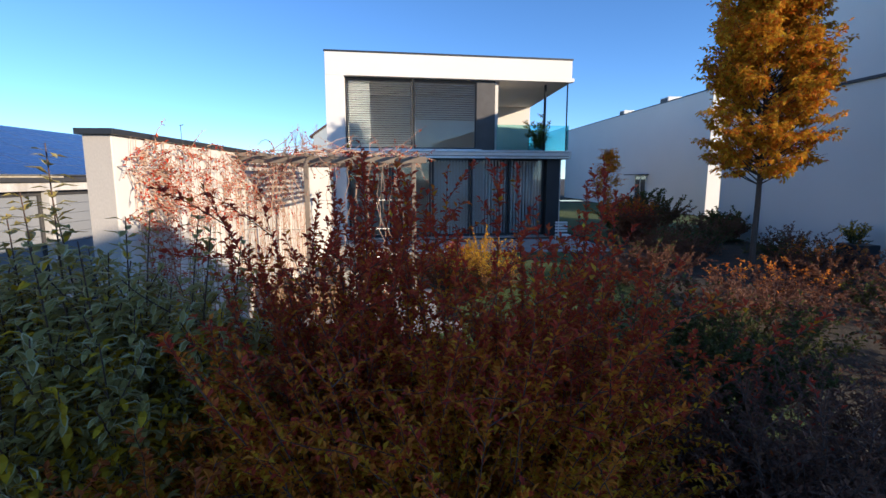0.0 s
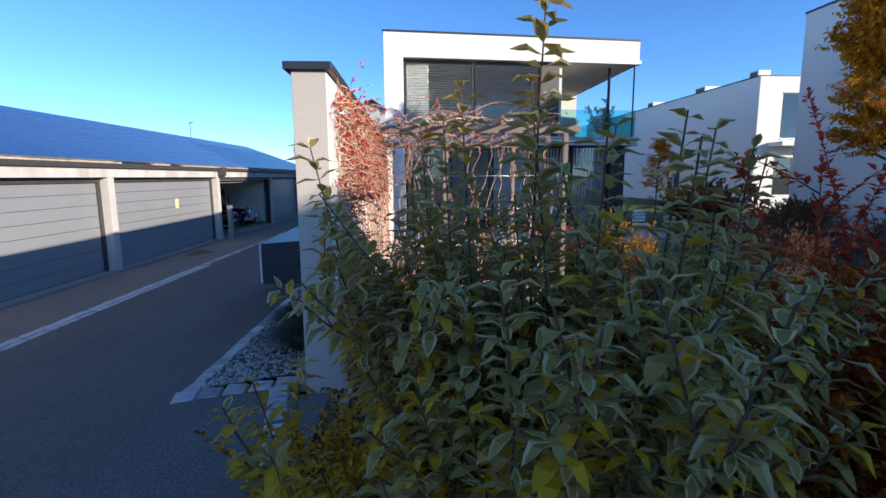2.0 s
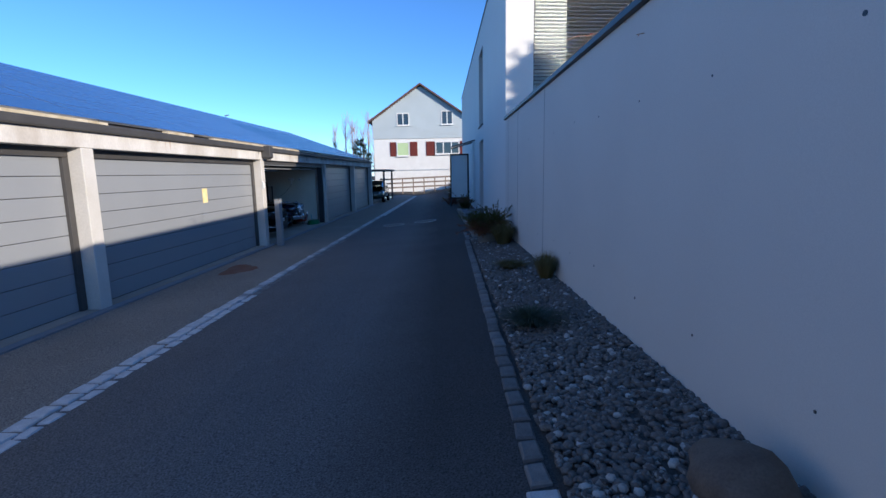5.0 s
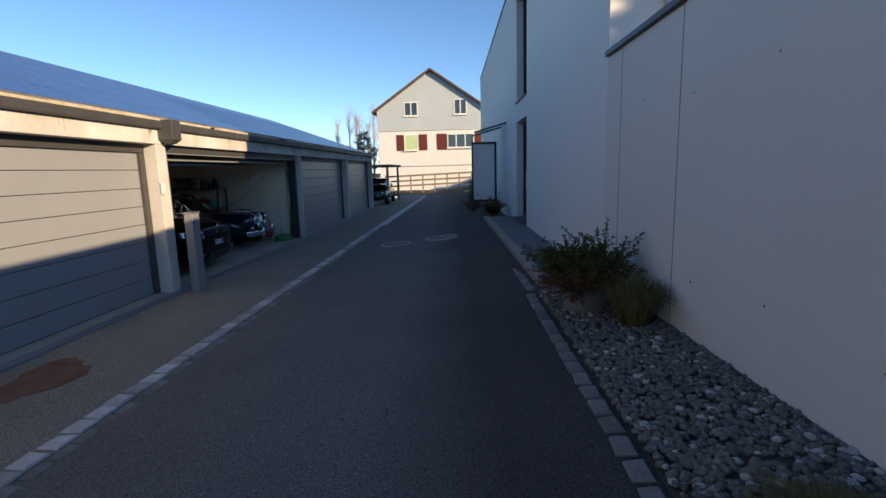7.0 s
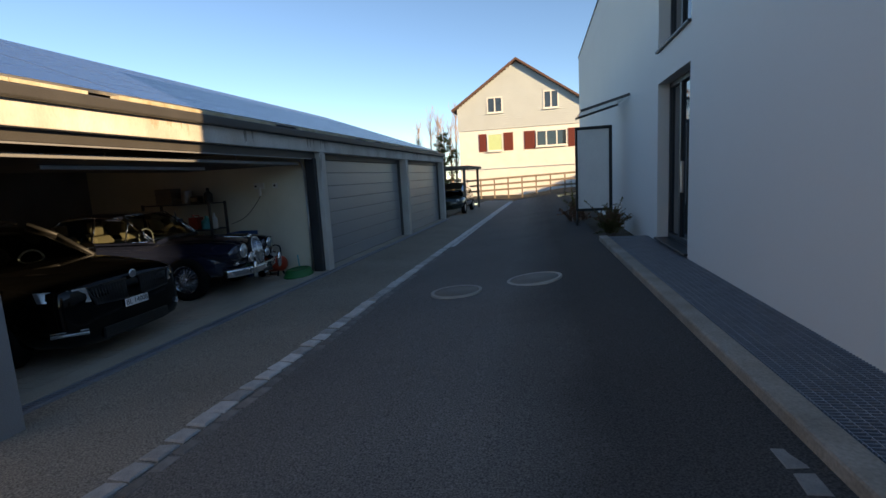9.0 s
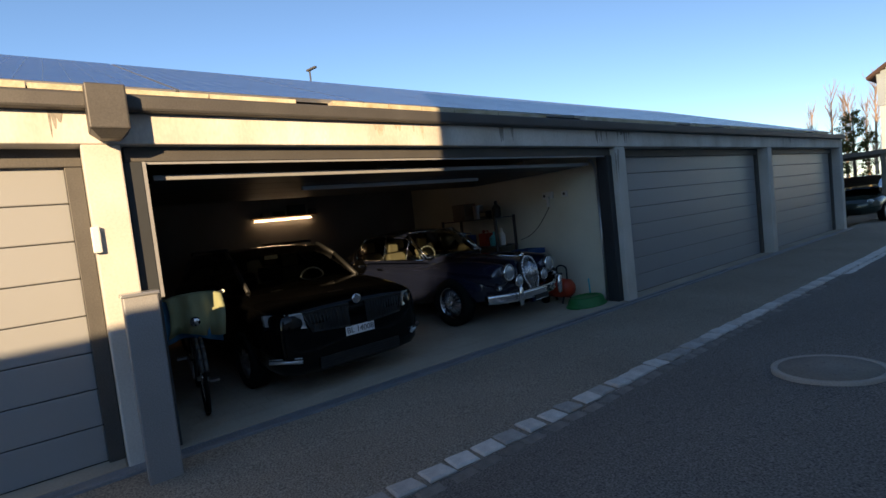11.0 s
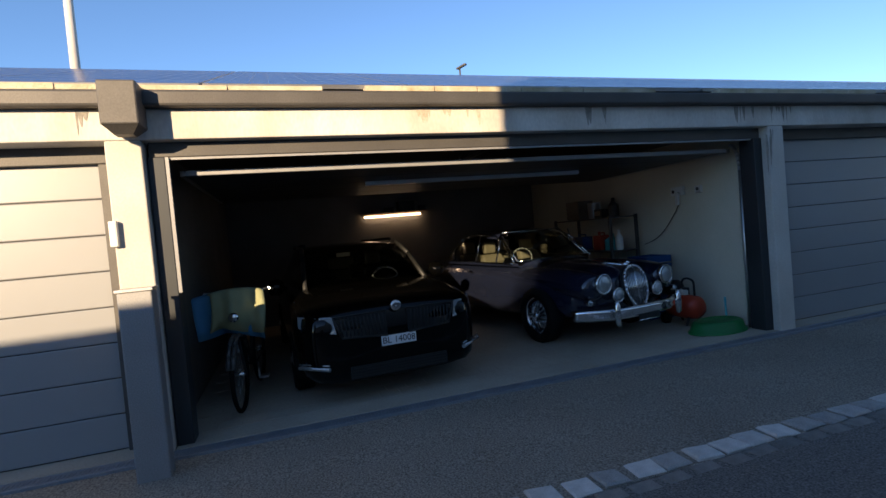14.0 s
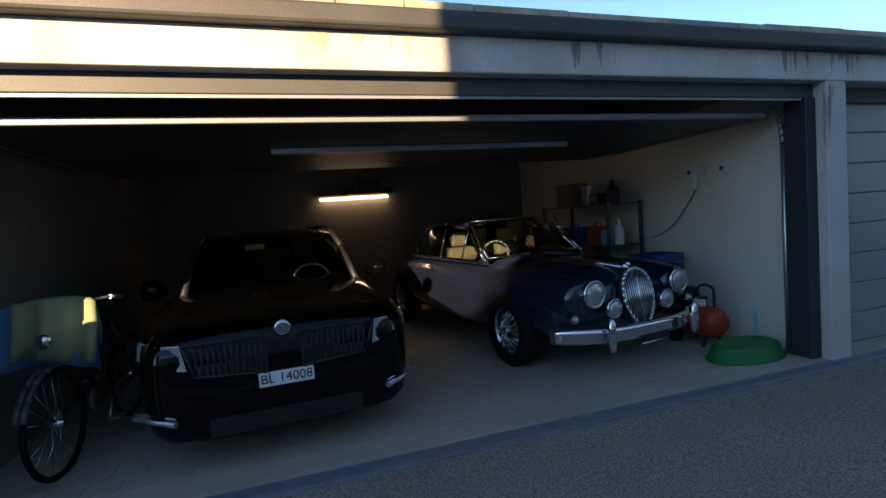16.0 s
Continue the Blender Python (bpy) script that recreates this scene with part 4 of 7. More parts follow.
def estate_car(m):
    car = empty("estate_car")

    def body_half(w, z0, zm, zb, zt, wt):
        return [(w * 0.86, z0), (w * 0.97, z0 + 0.07), (w, zm), (w * 0.985, zb - 0.06), (w * 0.94, zb), (wt, zt - 0.02), (wt * 0.6, zt), (wt * 0.2, zt + 0.006)]
    bm = bmesh.new()
    loft(bm, [(0.0, body_half(0.60, 0.24, 0.45, 0.72, 0.77, 0.52)), (-0.04, body_half(0.74, 0.20, 0.47, 0.80, 0.86, 0.58)),
              (-0.14, body_half(0.84, 0.18, 0.50, 0.84, 0.91, 0.64)), (-0.40, body_half(0.895, 0.18, 0.52, 0.87, 0.95, 0.68)),
              (-0.90, body_half(0.905, 0.20, 0.54, 0.92, 1.0, 0.72)), (-1.30, body_half(0.905, 0.20, 0.54, 0.96, 1.03, 0.74)),
              (-2.5, body_half(0.905, 0.20, 0.54, 0.96, 1.0, 0.78)), (-3.9, body_half(0.90, 0.22, 0.54, 0.98, 1.01, 0.76)),
              (-4.45, body_half(0.84, 0.26, 0.56, 0.96, 1.0, 0.70)), (-4.62, body_half(0.74, 0.34, 0.56, 0.90, 0.94, 0.6))])
    part("body", bm, "black_car", car, 1)
    bm = bmesh.new()

    def roof_half(w0, z0, w1, z1):
        return [(w0, z0), (w0 * 0.98, z0 + 0.03), ((w0 + w1) / 2, (z0 + z1) / 2), (w1 + 0.02, z1 - 0.05), (w1, z1 - 0.015), (w1 * 0.7, z1), (w1 * 0.3, z1 + 0.008)]
    loft(bm, [(-1.12, roof_half(0.70, 0.94, 0.66, 0.985)), (-1.62, roof_half(0.76, 0.95, 0.64, 1.27)), (-2.02, roof_half(0.78, 0.95, 0.60, 1.42)), (-2.7, roof_half(0.80, 0.96, 0.60, 1.46)),
              (-3.7, roof_half(0.80, 0.97, 0.58, 1.44)), (-4.25, roof_half(0.78, 0.97, 0.56, 1.37)), (-4.55, roof_half(0.72, 0.95, 0.54, 1.0))], 0,
         lambda c, i: 1 if (c.x > -1.95 and c.z > 1.0) or (1.02 < c.z < 1.36) else 0)
    part("cabin", bm, ["black_car", "dark_glass"], car)
    for s in (-1, 1):
        bm = bmesh.new()
        tube(bm, (-1.15, s * 0.69, 0.985), (-1.62, s * 0.655, 1.27), 0.028, n=6)
        tube(bm, (-1.62, s * 0.655, 1.27), (-2.02, s * 0.615, 1.43), 0.028, n=6)
        tube(bm, (-2.15, s * 0.57, 1.475), (-4.0, s * 0.56, 1.47), 0.018, n=6)
        tube(bm, (-2.15, s * 0.57, 1.44), (-2.15, s * 0.57, 1.475), 0.018, n=6)
        tube(bm, (-4.0, s * 0.56, 1.42), (-4.0, s * 0.56, 1.47), 0.018, n=6)
        part("roof_rail", bm, "black", car)
    for s in (-1, 1):
        bm = bmesh.new()
        lathe(bm, ((0.02, -0.09), (0.09, -0.06), (0.1, 0.03), (0.05, 0.09)), 12, centre=(-1.55, s * 0.98, 1.03), axis="y")
        tube(bm, (-1.55, s * 0.86, 1.0), (-1.55, s * 0.93, 1.02), 0.025)
        part("mirror", bm, "black_car", car)
    LIFT = 0.105
    # grille in two halves with upright bars and a bright surround
    bm = bmesh.new()
    for s in (-1, 1):
        v = [bm.verts.new((x, s * y, z)) for x, y, z in ((0.012, 0.10, 0.50), (0.0, 0.50, 0.53), (-0.03, 0.56, 0.70), (0.005, 0.10, 0.71))]
        w = [bm.verts.new(p.co - Vector((0.09, 0, 0))) for p in v]
        for i in range(4):
            bm.faces.new((v[i], v[(i + 1) % 4], w[(i + 1) % 4], w[i]))
        bm.faces.new(v)
    for q in bm.verts:
        q.co.z += LIFT
    part("grille", bm, "black", car, bevel=0.005)
    bm = bmesh.new()
    for s in (-1, 1):
        for k in range(12):
            y = 0.125 + k * 0.034
            tube(bm, (0.022 - 0.02 * (k / 11), s * y, 0.515 + k * 0.001), (0.014 - 0.04 * (k / 11), s * (y + 0.012), 0.70), 0.006, n=5)
        for a, b in (((0.02, 0.10, 0.495), (0.005, 0.51, 0.525)), ((0.005, 0.51, 0.525), (-0.025, 0.575, 0.71)), ((0.01, 0.10, 0.72), (-0.025, 0.575, 0.71))):
            tube(bm, (a[0], s * a[1], a[2]), (b[0], s * b[1], b[2]), 0.009, n=6)
    for q in bm.verts:
        q.co.z += LIFT
    part("grille_bars", bm, "black", car)
    bm = bmesh.new()
    lathe(bm, ((0.001, 0.0), (0.05, 0.0), (0.05, 0.014), (0.038, 0.018), (0.001, 0.012)), 24, centre=(0.0, 0, 0.755), axis="x")
    for q in bm.verts:
        q.co.z += LIFT
    part("badge", bm, "chrome", car)
    for s in (-1, 1):
        bm = bmesh.new()
        for p in (((0.0, 0.555, 0.565), (-0.05, 0.70, 0.58), (-0.075, 0.69, 0.72), (-0.02, 0.585, 0.72)), ((-0.06, 0.72, 0.60), (-0.26, 0.86, 0.62), (-0.30, 0.855, 0.725), (-0.09, 0.715, 0.72))):
            v = [bm.verts.new((x, s * y, z)) for x, y, z in p]
            w = [bm.verts.new(q.co - Vector((0.06, 0, 0))) for q in v]
            for i in range(4):
                bm.faces.new((v[i], v[(i + 1) % 4], w[(i + 1) % 4], w[i]))
            bm.faces.new(v)
            bm.faces.new(w)
        for q in bm.verts:
            q.co.z += LIFT
        tagged(part("headlight", bm, "lens", car, bevel=0.004), "clear angular headlight")
    for s in (-1, 1):
        bm = bmesh.new()
        tube(bm, (0.0, s * 0.64, 0.325), (-0.20, s * 0.885, 0.345), 0.02, n=6)
        tube(bm, (0.0, s * 0.64, 0.36), (-0.20, s * 0.885, 0.375), 0.007, n=6)
        for q in bm.verts:
            q.co.z += LIFT * 0.4
        part("fog_light", bm, "lens", car)
    bm = bmesh.new()
    cuboid(bm, -0.05, 0.012, -0.46, 0.46, 0.25, 0.36)
    for k in range(4):
        cuboid(bm, 0.012, 0.018, -0.46, 0.46, 0.258 + k * 0.026, 0.268 + k * 0.026)
    part("lower_intake", bm, "black", car)
    bm = bmesh.new()
    cuboid(bm, 0.012, 0.022, -0.165, 0.165, 0.40, 0.49)
    for q in bm.verts:
        q.co.z += LIFT
    part("number_plate", bm, "plate", car, bevel=0.003)
    t = sign_text("plate_text", "BL 14008", 0.082, pose(0.024, 0, 0.445 + LIFT, 90, 0, 90), "black", car)
    bm = bmesh.new()
    for k in range(9):
        a0, a1 = math.pi * 2 * k / 16 - 0.2, math.pi * 2 * (k + 1) / 16 - 0.2
        tube(bm, (-1.75, 0.36 + 0.17 * math.cos(a0), 0.98 + 0.14 * math.sin(a0)), (-1.75, 0.36 + 0.17 * math.cos(a1), 0.98 + 0.14 * math.sin(a1)), 0.012, n=6)
    part("steering_wheel", bm, "bollard", car)
    bm = bmesh.new()
    cuboid(bm, -1.83, -1.82, -0.22, -0.05, 1.30, 1.35)
    part("windscreen_sticker", bm, "plate", car)
    car_seats(car, (-2.25, -3.1), 0.9, 1.33, "black")
    bm = bmesh.new()
    cuboid(bm, -1.62, -1.25, -0.62, 0.62, 0.94, 1.0)
    part("dashboard", bm, "black", car, bevel=0.02)
    for x in (-0.92, -3.62):
        for s in (-1, 1):
            wheel(car, x, s * 0.80, 0.32, 0.21, 10)
    car.matrix_basis = m
    return tagged(car, "glossy black estate car parked nose out in the garage", "car")


def classic_saloon(m):
    car = empty("classic_saloon")

    def half(w, z0, zs, zt, wt, zc):
        return [(w * 0.80, z0), (w * 0.98, z0 + 0.08), (w, (z0 + zs) / 2), (w * 0.99, zs), (w * 0.93, zs + (zt - zs) * 0.55), (wt, zt), (wt * 0.62, (zt + zc) / 2), (wt * 0.2, zc)]
    bm = bmesh.new()
    loft(bm, [(-0.02, half(0.40, 0.40, 0.58, 0.70, 0.32, 0.76)), (-0.10, half(0.62, 0.34, 0.62, 0.76, 0.44, 0.84)), (-0.25, half(0.76, 0.30, 0.66, 0.80, 0.52, 0.90)),
              (-0.55, half(0.82, 0.28, 0.70, 0.83, 0.60, 0.945)), (-1.0, half(0.84, 0.26, 0.74, 0.86, 0.64, 0.975)), (-1.45, half(0.845, 0.24, 0.78, 0.90, 0.66, 1.0)),
              (-2.2, half(0.85, 0.24, 0.80, 0.93, 0.68, 0.98)), (-3.1, half(0.85, 0.26, 0.80, 0.94, 0.66, 0.98)), (-3.8, half(0.80, 0.30, 0.74, 0.90, 0.58, 0.96)), (-4.3, half(0.66, 0.36, 0.62, 0.78, 0.44, 0.84)), (-4.45, half(0.5, 0.42, 0.58, 0.68, 0.36, 0.72))])
    part("body", bm, "blue_car", car, 1)
    bm = bmesh.new()

    def top(w0, z0, w1, z1):
        return [(w0, z0), (w0 * 0.97, z0 + 0.04), ((w0 + w1) / 2 + 0.02, (z0 + z1) / 2), (w1 + 0.03, z1 - 0.09), (w1 - 0.03, z1 - 0.03), (w1 * 0.6, z1), (w1 * 0.2, z1 + 0.006)]
    loft(bm, [(-1.38, top(0.66, 0.93, 0.58, 0.99)), (-1.66, top(0.70, 0.94, 0.56, 1.26)), (-1.92, top(0.72, 0.94, 0.56, 1.41)), (-2.4, top(0.74, 0.95, 0.58, 1.455)), (-2.9, top(0.73, 0.95, 0.57, 1.43)),
              (-3.35, top(0.68, 0.95, 0.52, 1.28)), (-3.75, top(0.6, 0.93, 0.44, 1.0))], 0,
         lambda c, i: 1 if ((c.x > -1.85 and c.z > 0.99) or (1.0 < c.z < 1.34 and -3.2 < c.x)) else 0)
    part("cabin", bm, ["blue_car", "dark_glass"], car)
    # chrome round the windows
    bm = bmesh.new()
    for s in (-1, 1):
        pts = [(-1.42, 0.68, 0.985), (-1.68, 0.645, 1.24), (-1.95, 0.60, 1.37), (-2.5, 0.605, 1.40), (-2.95, 0.60, 1.36), (-3.2, 0.64, 1.16), (-3.15, 0.70, 0.99), (-1.42, 0.72, 0.975)]
        for a, b in zip(pts, pts[1:]):
            tube(bm, (a[0], s * a[1], a[2]), (b[0], s * b[1], b[2]), 0.012, n=6)
        for x in (-2.35, -1.78):
            tube(bm, (x, s * 0.745, 0.985), (x + 0.02, s * 0.62, 1.385), 0.011, n=6)
        for x in (-2.25, -3.05):
            tube(bm, (x, s * 0.865, 0.86), (x - 0.12, s * 0.868, 0.86), 0.013, n=6)
    tube(bm, (-1.90, -0.52, 1.405), (-1.90, 0.52, 1.405), 0.010, n=6)
    tube(bm, (-1.42, -0.62, 0.995), (-1.42, 0.62, 0.995), 0.010, n=6)
    for s in (-1, 1):
        tube(bm, (-1.42, s * 0.62, 0.995), (-1.90, s * 0.55, 1.405), 0.013, n=6)
    part("chrome_trim", bm, "chrome", car)
    # front wings
    for s in (-1, 1):
        bm = bmesh.new()
        rings = []
        for x, r, z in ((0.02, 0.135, 0.70), (-0.05, 0.165, 0.705), (-0.25, 0.19, 0.71), (-0.6, 0.20, 0.73), (-1.0, 0.19, 0.74), (-1.4, 0.16, 0.76), (-1.7, 0.08, 0.80)):
            rings.append([bm.verts.new((x, s * 0.575 + r * 1.12 * math.cos(2 * math.pi * k / 16), z + r * math.sin(2 * math.pi * k / 16))) for k in range(16)])
        for a, b in zip(rings, rings[1:]):
            for i in range(16):
                bm.faces.new((a[i], a[(i + 1) % 16], b[(i + 1) % 16], b[i])).smooth = True
        bm.faces.new(rings[0])
        bm.faces.new(rings[-1])
        part("front_wing", bm, "blue_car", car, 1)
    # tall oval grille
    bm = bmesh.new()
    out = []
    for k in range(28):
        a = 2 * math.pi * k / 28
        wy = 0.175 * (1 + 0.14 * math.sin(a))
        out.append(Vector((0.05 - 0.05 * math.sin(a), wy * math.cos(a), 0.66 + 0.245 * math.sin(a))))
    for k in range(28):
        tube(bm, out[k], out[(k + 1) % 28], 0.016, n=6)
    for k in range(13):
        y = -0.156 + k * 0.026
        h = 0.24 * math.sqrt(max(0.05, 1 - (y / 0.185) ** 2))
        tube(bm, (0.06 + 0.2 * h, y, 0.66 - h), (0.06 - 0.2 * h, y, 0.66 + h), 0.005 if k != 6 else 0.010, n=6)
    part("grille", bm, "chrome", car)
    bm = bmesh.new()
    lathe(bm, ((0.001, -0.04), (0.165, -0.04), (0.165, 0.0), (0.001, 0.0)), 24, centre=(0, 0, 0))
    for q in bm.verts:
        q.co = Vector((0.0 + q.co.z - 0.18 * (q.co.y), q.co.x, 0.66 + q.co.y * 1.55))
    part("grille_back", bm, "black", car)
    # lamps
    for n, r, y, z, x in (("headlight", 0.105, 0.515, 0.745, 0.05), ("fog_lamp", 0.075, 0.32, 0.60, 0.07), ("side_lamp", 0.03, 0.70, 0.55, 0.0)):
        for s in (-1, 1):
            bm = bmesh.new()
            lathe(bm, ((0.001, -0.08), (r * 0.7, -0.08), (r * 1.12, -0.02), (r * 1.12, 0.012), (r, 0.02), (r * 0.99, 0.012)), 24, centre=(x, s * y, z), axis="x")
            lamp_ob = part(n, bm, "chrome", car)
            bm = bmesh.new()
            lathe(bm, ((r * 0.98, 0.012), (r * 0.8, 0.03), (r * 0.4, 0.042), (0.001, 0.045)), 24, centre=(x, s * y, z), axis="x")
            ln = part("lens", bm, "lens", lamp_ob)
    # bumper with overriders
    bm = bmesh.new()
    prev = None
    for k in range(17):
        u = -1 + k / 8
        x = 0.17 - 0.30 * abs(u) ** 3.2
        ring = [bm.verts.new((x + dx, u * 0.83, 0.40 + dz)) for dx, dz in ((-0.03, -0.065), (0.02, -0.06), (0.035, -0.03), (0.02, 0.0), (0.035, 0.03), (0.02, 0.06), (-0.03, 0.065))]
        if prev:
            for i in range(7):
                bm.faces.new((prev[i], prev[(i + 1) % 7], ring[(i + 1) % 7], ring[i])).smooth = True
        else:
            bm.faces.new(ring)
        prev = ring
    bm.faces.new(prev)
    for s in (-1, 1):
        lathe(bm, ((0.005, -0.14), (0.03, -0.12), (0.038, -0.02), (0.036, 0.09), (0.022, 0.13), (0.004, 0.14)), 12, centre=(0.21, s * 0.50, 0.42))
    part("bumper", bm, "chrome", car)
    bm = bmesh.new()
    cuboid(bm, 0.20, 0.212, -0.17, 0.17, 0.295, 0.365)
    part("number_plate", bm, "black", car, bevel=0.003)
    bm = bmesh.new()
    tube(bm, (0.214, -0.17, 0.295), (0.214, 0.17, 0.295), 0.007, n=6)
    part("plate_trim", bm, "chrome", car)
    bm = bmesh.new()
    tube(bm, (-0.05, 0, 0.905), (-0.22, 0, 0.955), 0.02, 0.008, n=8)
    tube(bm, (-0.03, 0, 0.93), (-0.12, 0, 0.97), 0.012, 0.02, n=8)
    part("hood_ornament", bm, "chrome", car)
    bm = bmesh.new()
    tube(bm, (-0.12, 0, 0.905), (-1.36, 0, 1.005), 0.007, n=6)
    part("hood_strip", bm, "chrome", car)
    bm = bmesh.new()
    for k in range(16):
        a0, a1 = math.pi * 2 * k / 16, math.pi * 2 * (k + 1) / 16
        tube(bm, (-1.72, -0.32 + 0.18 * math.cos(a0), 1.02 + 0.14 * math.sin(a0)), (-1.72, -0.32 + 0.18 * math.cos(a1), 1.02 + 0.14 * math.sin(a1)), 0.012, n=6)
    part("steering_wheel", bm, "bollard", car)
    bm = bmesh.new()
    v = [bm.verts.new(p) for p in ((-1.60, 0.34, 1.13), (-1.60, 0.47, 1.15), (-1.70, 0.44, 1.30), (-1.70, 0.33, 1.27))]
    w = [bm.verts.new(q.co + Vector((0.004, 0, 0.004))) for q in v]
    bm.faces.new(v)
    bm.faces.new(w)
    for i in range(4):
        bm.faces.new((v[i], v[(i + 1) % 4], w[(i + 1) % 4], w[i]))
    part("windscreen_paper", bm, "cream", car)
    car_seats(car, (-2.35, -3.0), 0.9, 1.28, "cream")
    for x in (-0.80, -3.52):
        for s in (-1, 1):
            wheel(car, x, s * 0.765, 0.345, 0.20, 36, True)
    car.matrix_basis = m
    return tagged(car, "dark blue classic saloon with chrome grille and wire wheels", "car")


estate_car(pose(-7.76, 16.26, 0.0, 0, 0, 3))
classic_saloon(pose(-8.16, 19.22, 0.0, 0, 0, 9))


def small_car(m, mat, label):
    car = empty("hatchback")

    def half(w, z0, zb, zt, wt):
        return [(w * 0.86, z0), (w, z0 + 0.15), (w, zb - 0.1), (w * 0.95, zb), (wt, zt - 0.03), (wt * 0.5, zt)]
    bm = bmesh.new()
    loft(bm, [(0, half(0.7, 0.25, 0.6, 0.66, 0.6)), (-0.25, half(0.82, 0.2, 0.7, 0.8, 0.7)), (-1.0, half(0.86, 0.2, 0.85, 0.95, 0.72)), (-3.3, half(0.86, 0.2, 0.92, 1.0, 0.74)), (-3.9, half(0.78, 0.25, 0.85, 0.9, 0.66))])
    part("body", bm, mat, car, 1)
    bm = bmesh.new()
    loft(bm, [(-0.95, half(0.7, 0.9, 0.95, 0.98, 0.6)), (-1.7, half(0.74, 0.9, 1.2, 1.46, 0.56)), (-3.1, half(0.74, 0.9, 1.2, 1.48, 0.56)), (-3.75, half(0.66, 0.9, 0.95, 1.0, 0.5))], 0, lambda c, i: 0 if c.z > 1.38 else 1)
    part("cabin", bm, [mat, "dark_glass"], car)
    bm = bmesh.new()
    for s in (-1, 1):
        lathe(bm, ((0.001, 0), (0.09, 0.0), (0.07, 0.04), (0.001, 0.05)), 12, centre=(-0.12, s * 0.6, 0.66), axis="x")
    part("headlight", bm, "lens", car)
    for x in (-0.75, -3.1):
        for s in (-1, 1):
            wheel(car, x, s * 0.76, 0.3, 0.18, 7)
    car.matrix_basis = m
    return tagged(car, label, "car")


M["green_car"] = material("dark_green_car_paint", (0.02, 0.035, 0.028), None, 0.25, 0.2, bump=0, coat=1.0)
small_car(pose(-7.95, 33.9, 0.0, 0, 0, -90), "green_car", "dark green compact car parked under a wooden carport")


# ---- things in the open garage ----
def bicycle(m):
    bk = empty("bicycle")
    for x in (0.0, -1.08):
        bm = bmesh.new()
        n = 28
        for k in range(n):
            a, b = 2 * math.pi * k / n, 2 * math.pi * (k + 1) / n
            tube(bm, (x + 0.33 * math.cos(a), 0, 0.345 + 0.33 * math.sin(a)), (x + 0.33 * math.cos(b), 0, 0.345 + 0.33 * math.sin(b)), 0.02, n=6, caps=False)
        w = part("tyre", bm, "rubber", bk)
        bm = bmesh.new()
        for k in range(20):
            a = 2 * math.pi * k / 20
            tube(bm, (x, 0.02 if k % 2 else -0.02, 0.345), (x + 0.31 * math.cos(a), 0, 0.345 + 0.31 * math.sin(a)), 0.0018, n=4)
        tube(bm, (x, -0.05, 0.345), (x, 0.05, 0.345), 0.025, n=8)
        part("spokes", bm, "chrome", bk)
    bm = bmesh.new()
    for a, b, r in (((-0.22, 0, 0.82), (-0.62, 0, 0.30), 0.02), ((-0.18, 0, 0.92), (-0.80, 0, 0.86), 0.018), ((-0.62, 0, 0.30), (-0.84, 0, 0.95), 0.017), ((-0.18, 0, 1.0), (-0.06, 0, 0.68), 0.018)):
        tube(bm, a, b, r)
    for s in (-1, 1):
        tube(bm, (-0.06, 0, 0.70), (0.0, s * 0.055, 0.345), 0.012)
        tube(bm, (-0.62, s * 0.03, 0.30), (-1.08, s * 0.06, 0.345), 0.010)
        tube(bm, (-0.80, s * 0.02, 0.86), (-1.08, s * 0.06, 0.345), 0.009)
    part("frame", bm, "black", bk)
    bm = bmesh.new()
    tube(bm, (-0.18, 0, 1.0), (-0.16, 0, 1.08), 0.014)
    tube(bm, (-0.16, -0.05, 1.08), (-0.16, 0.05, 1.08), 0.013)
    for s in (-1, 1):
        tube(bm, (-0.16, s * 0.05, 1.08), (-0.22, s * 0.29, 1.10), 0.012)
        tube(bm, (-0.22, s * 0.29, 1.10), (-0.34, s * 0.31, 1.08), 0.015)
    part("handlebar", bm, "silver", bk)
    bm = bmesh.new()
    for k in range(7):
        a0, a1 = math.radians(20 + k * 18), math.radians(20 + (k + 1) * 18)
        for s in (-1, 1):
            tube(bm, (0.365 * math.cos(a0), s * 0.02, 0.345 + 0.365 * math.sin(a0)), (0.365 * math.cos(a1), s * 0.02, 0.345 + 0.365 * math.sin(a1)), 0.02, n=6)
    part("mudguard", bm, "gutter", bk)
    bm = bmesh.new()
    lathe(bm, ((0.02, -0.03), (0.10, -0.02), (0.11, 0.02), (0.03, 0.04)), 14, centre=(-0.88, 0, 0.98))
    part("saddle", bm, "black", bk)
    bm = bmesh.new()
    lathe(bm, ((0.02, -0.01), (0.09, -0.008), (0.09, 0.008), (0.02, 0.01)), 18, centre=(-0.62, -0.05, 0.30), axis="y")
    for s in (-1, 1):
        tube(bm, (-0.62, s * 0.06, 0.30), (-0.62 + s * 0.12, s * 0.08, 0.30 - s * 0.12), 0.01)
        cuboid(bm, -0.62 + s * 0.12 - 0.05, -0.62 + s * 0.12 + 0.05, s * 0.13 - 0.045, s * 0.13 + 0.045, 0.29 - s * 0.12, 0.31 - s * 0.12)
    part("crank", bm, "silver", bk)
    bm = bmesh.new()
    lathe(bm, ((0.01, -0.05), (0.04, -0.03), (0.045, 0.02), (0.001, 0.025)), 14, centre=(0.02, 0, 0.88), axis="x")
    part("front_lamp", bm, "chrome", bk)
    bk.matrix_basis = m
    return tagged(bk, "old black bicycle with towels hung over its handlebar", "bicycle")


bicycle(pose(-8.22, 14.84, 0.0, 0, 0, -6))


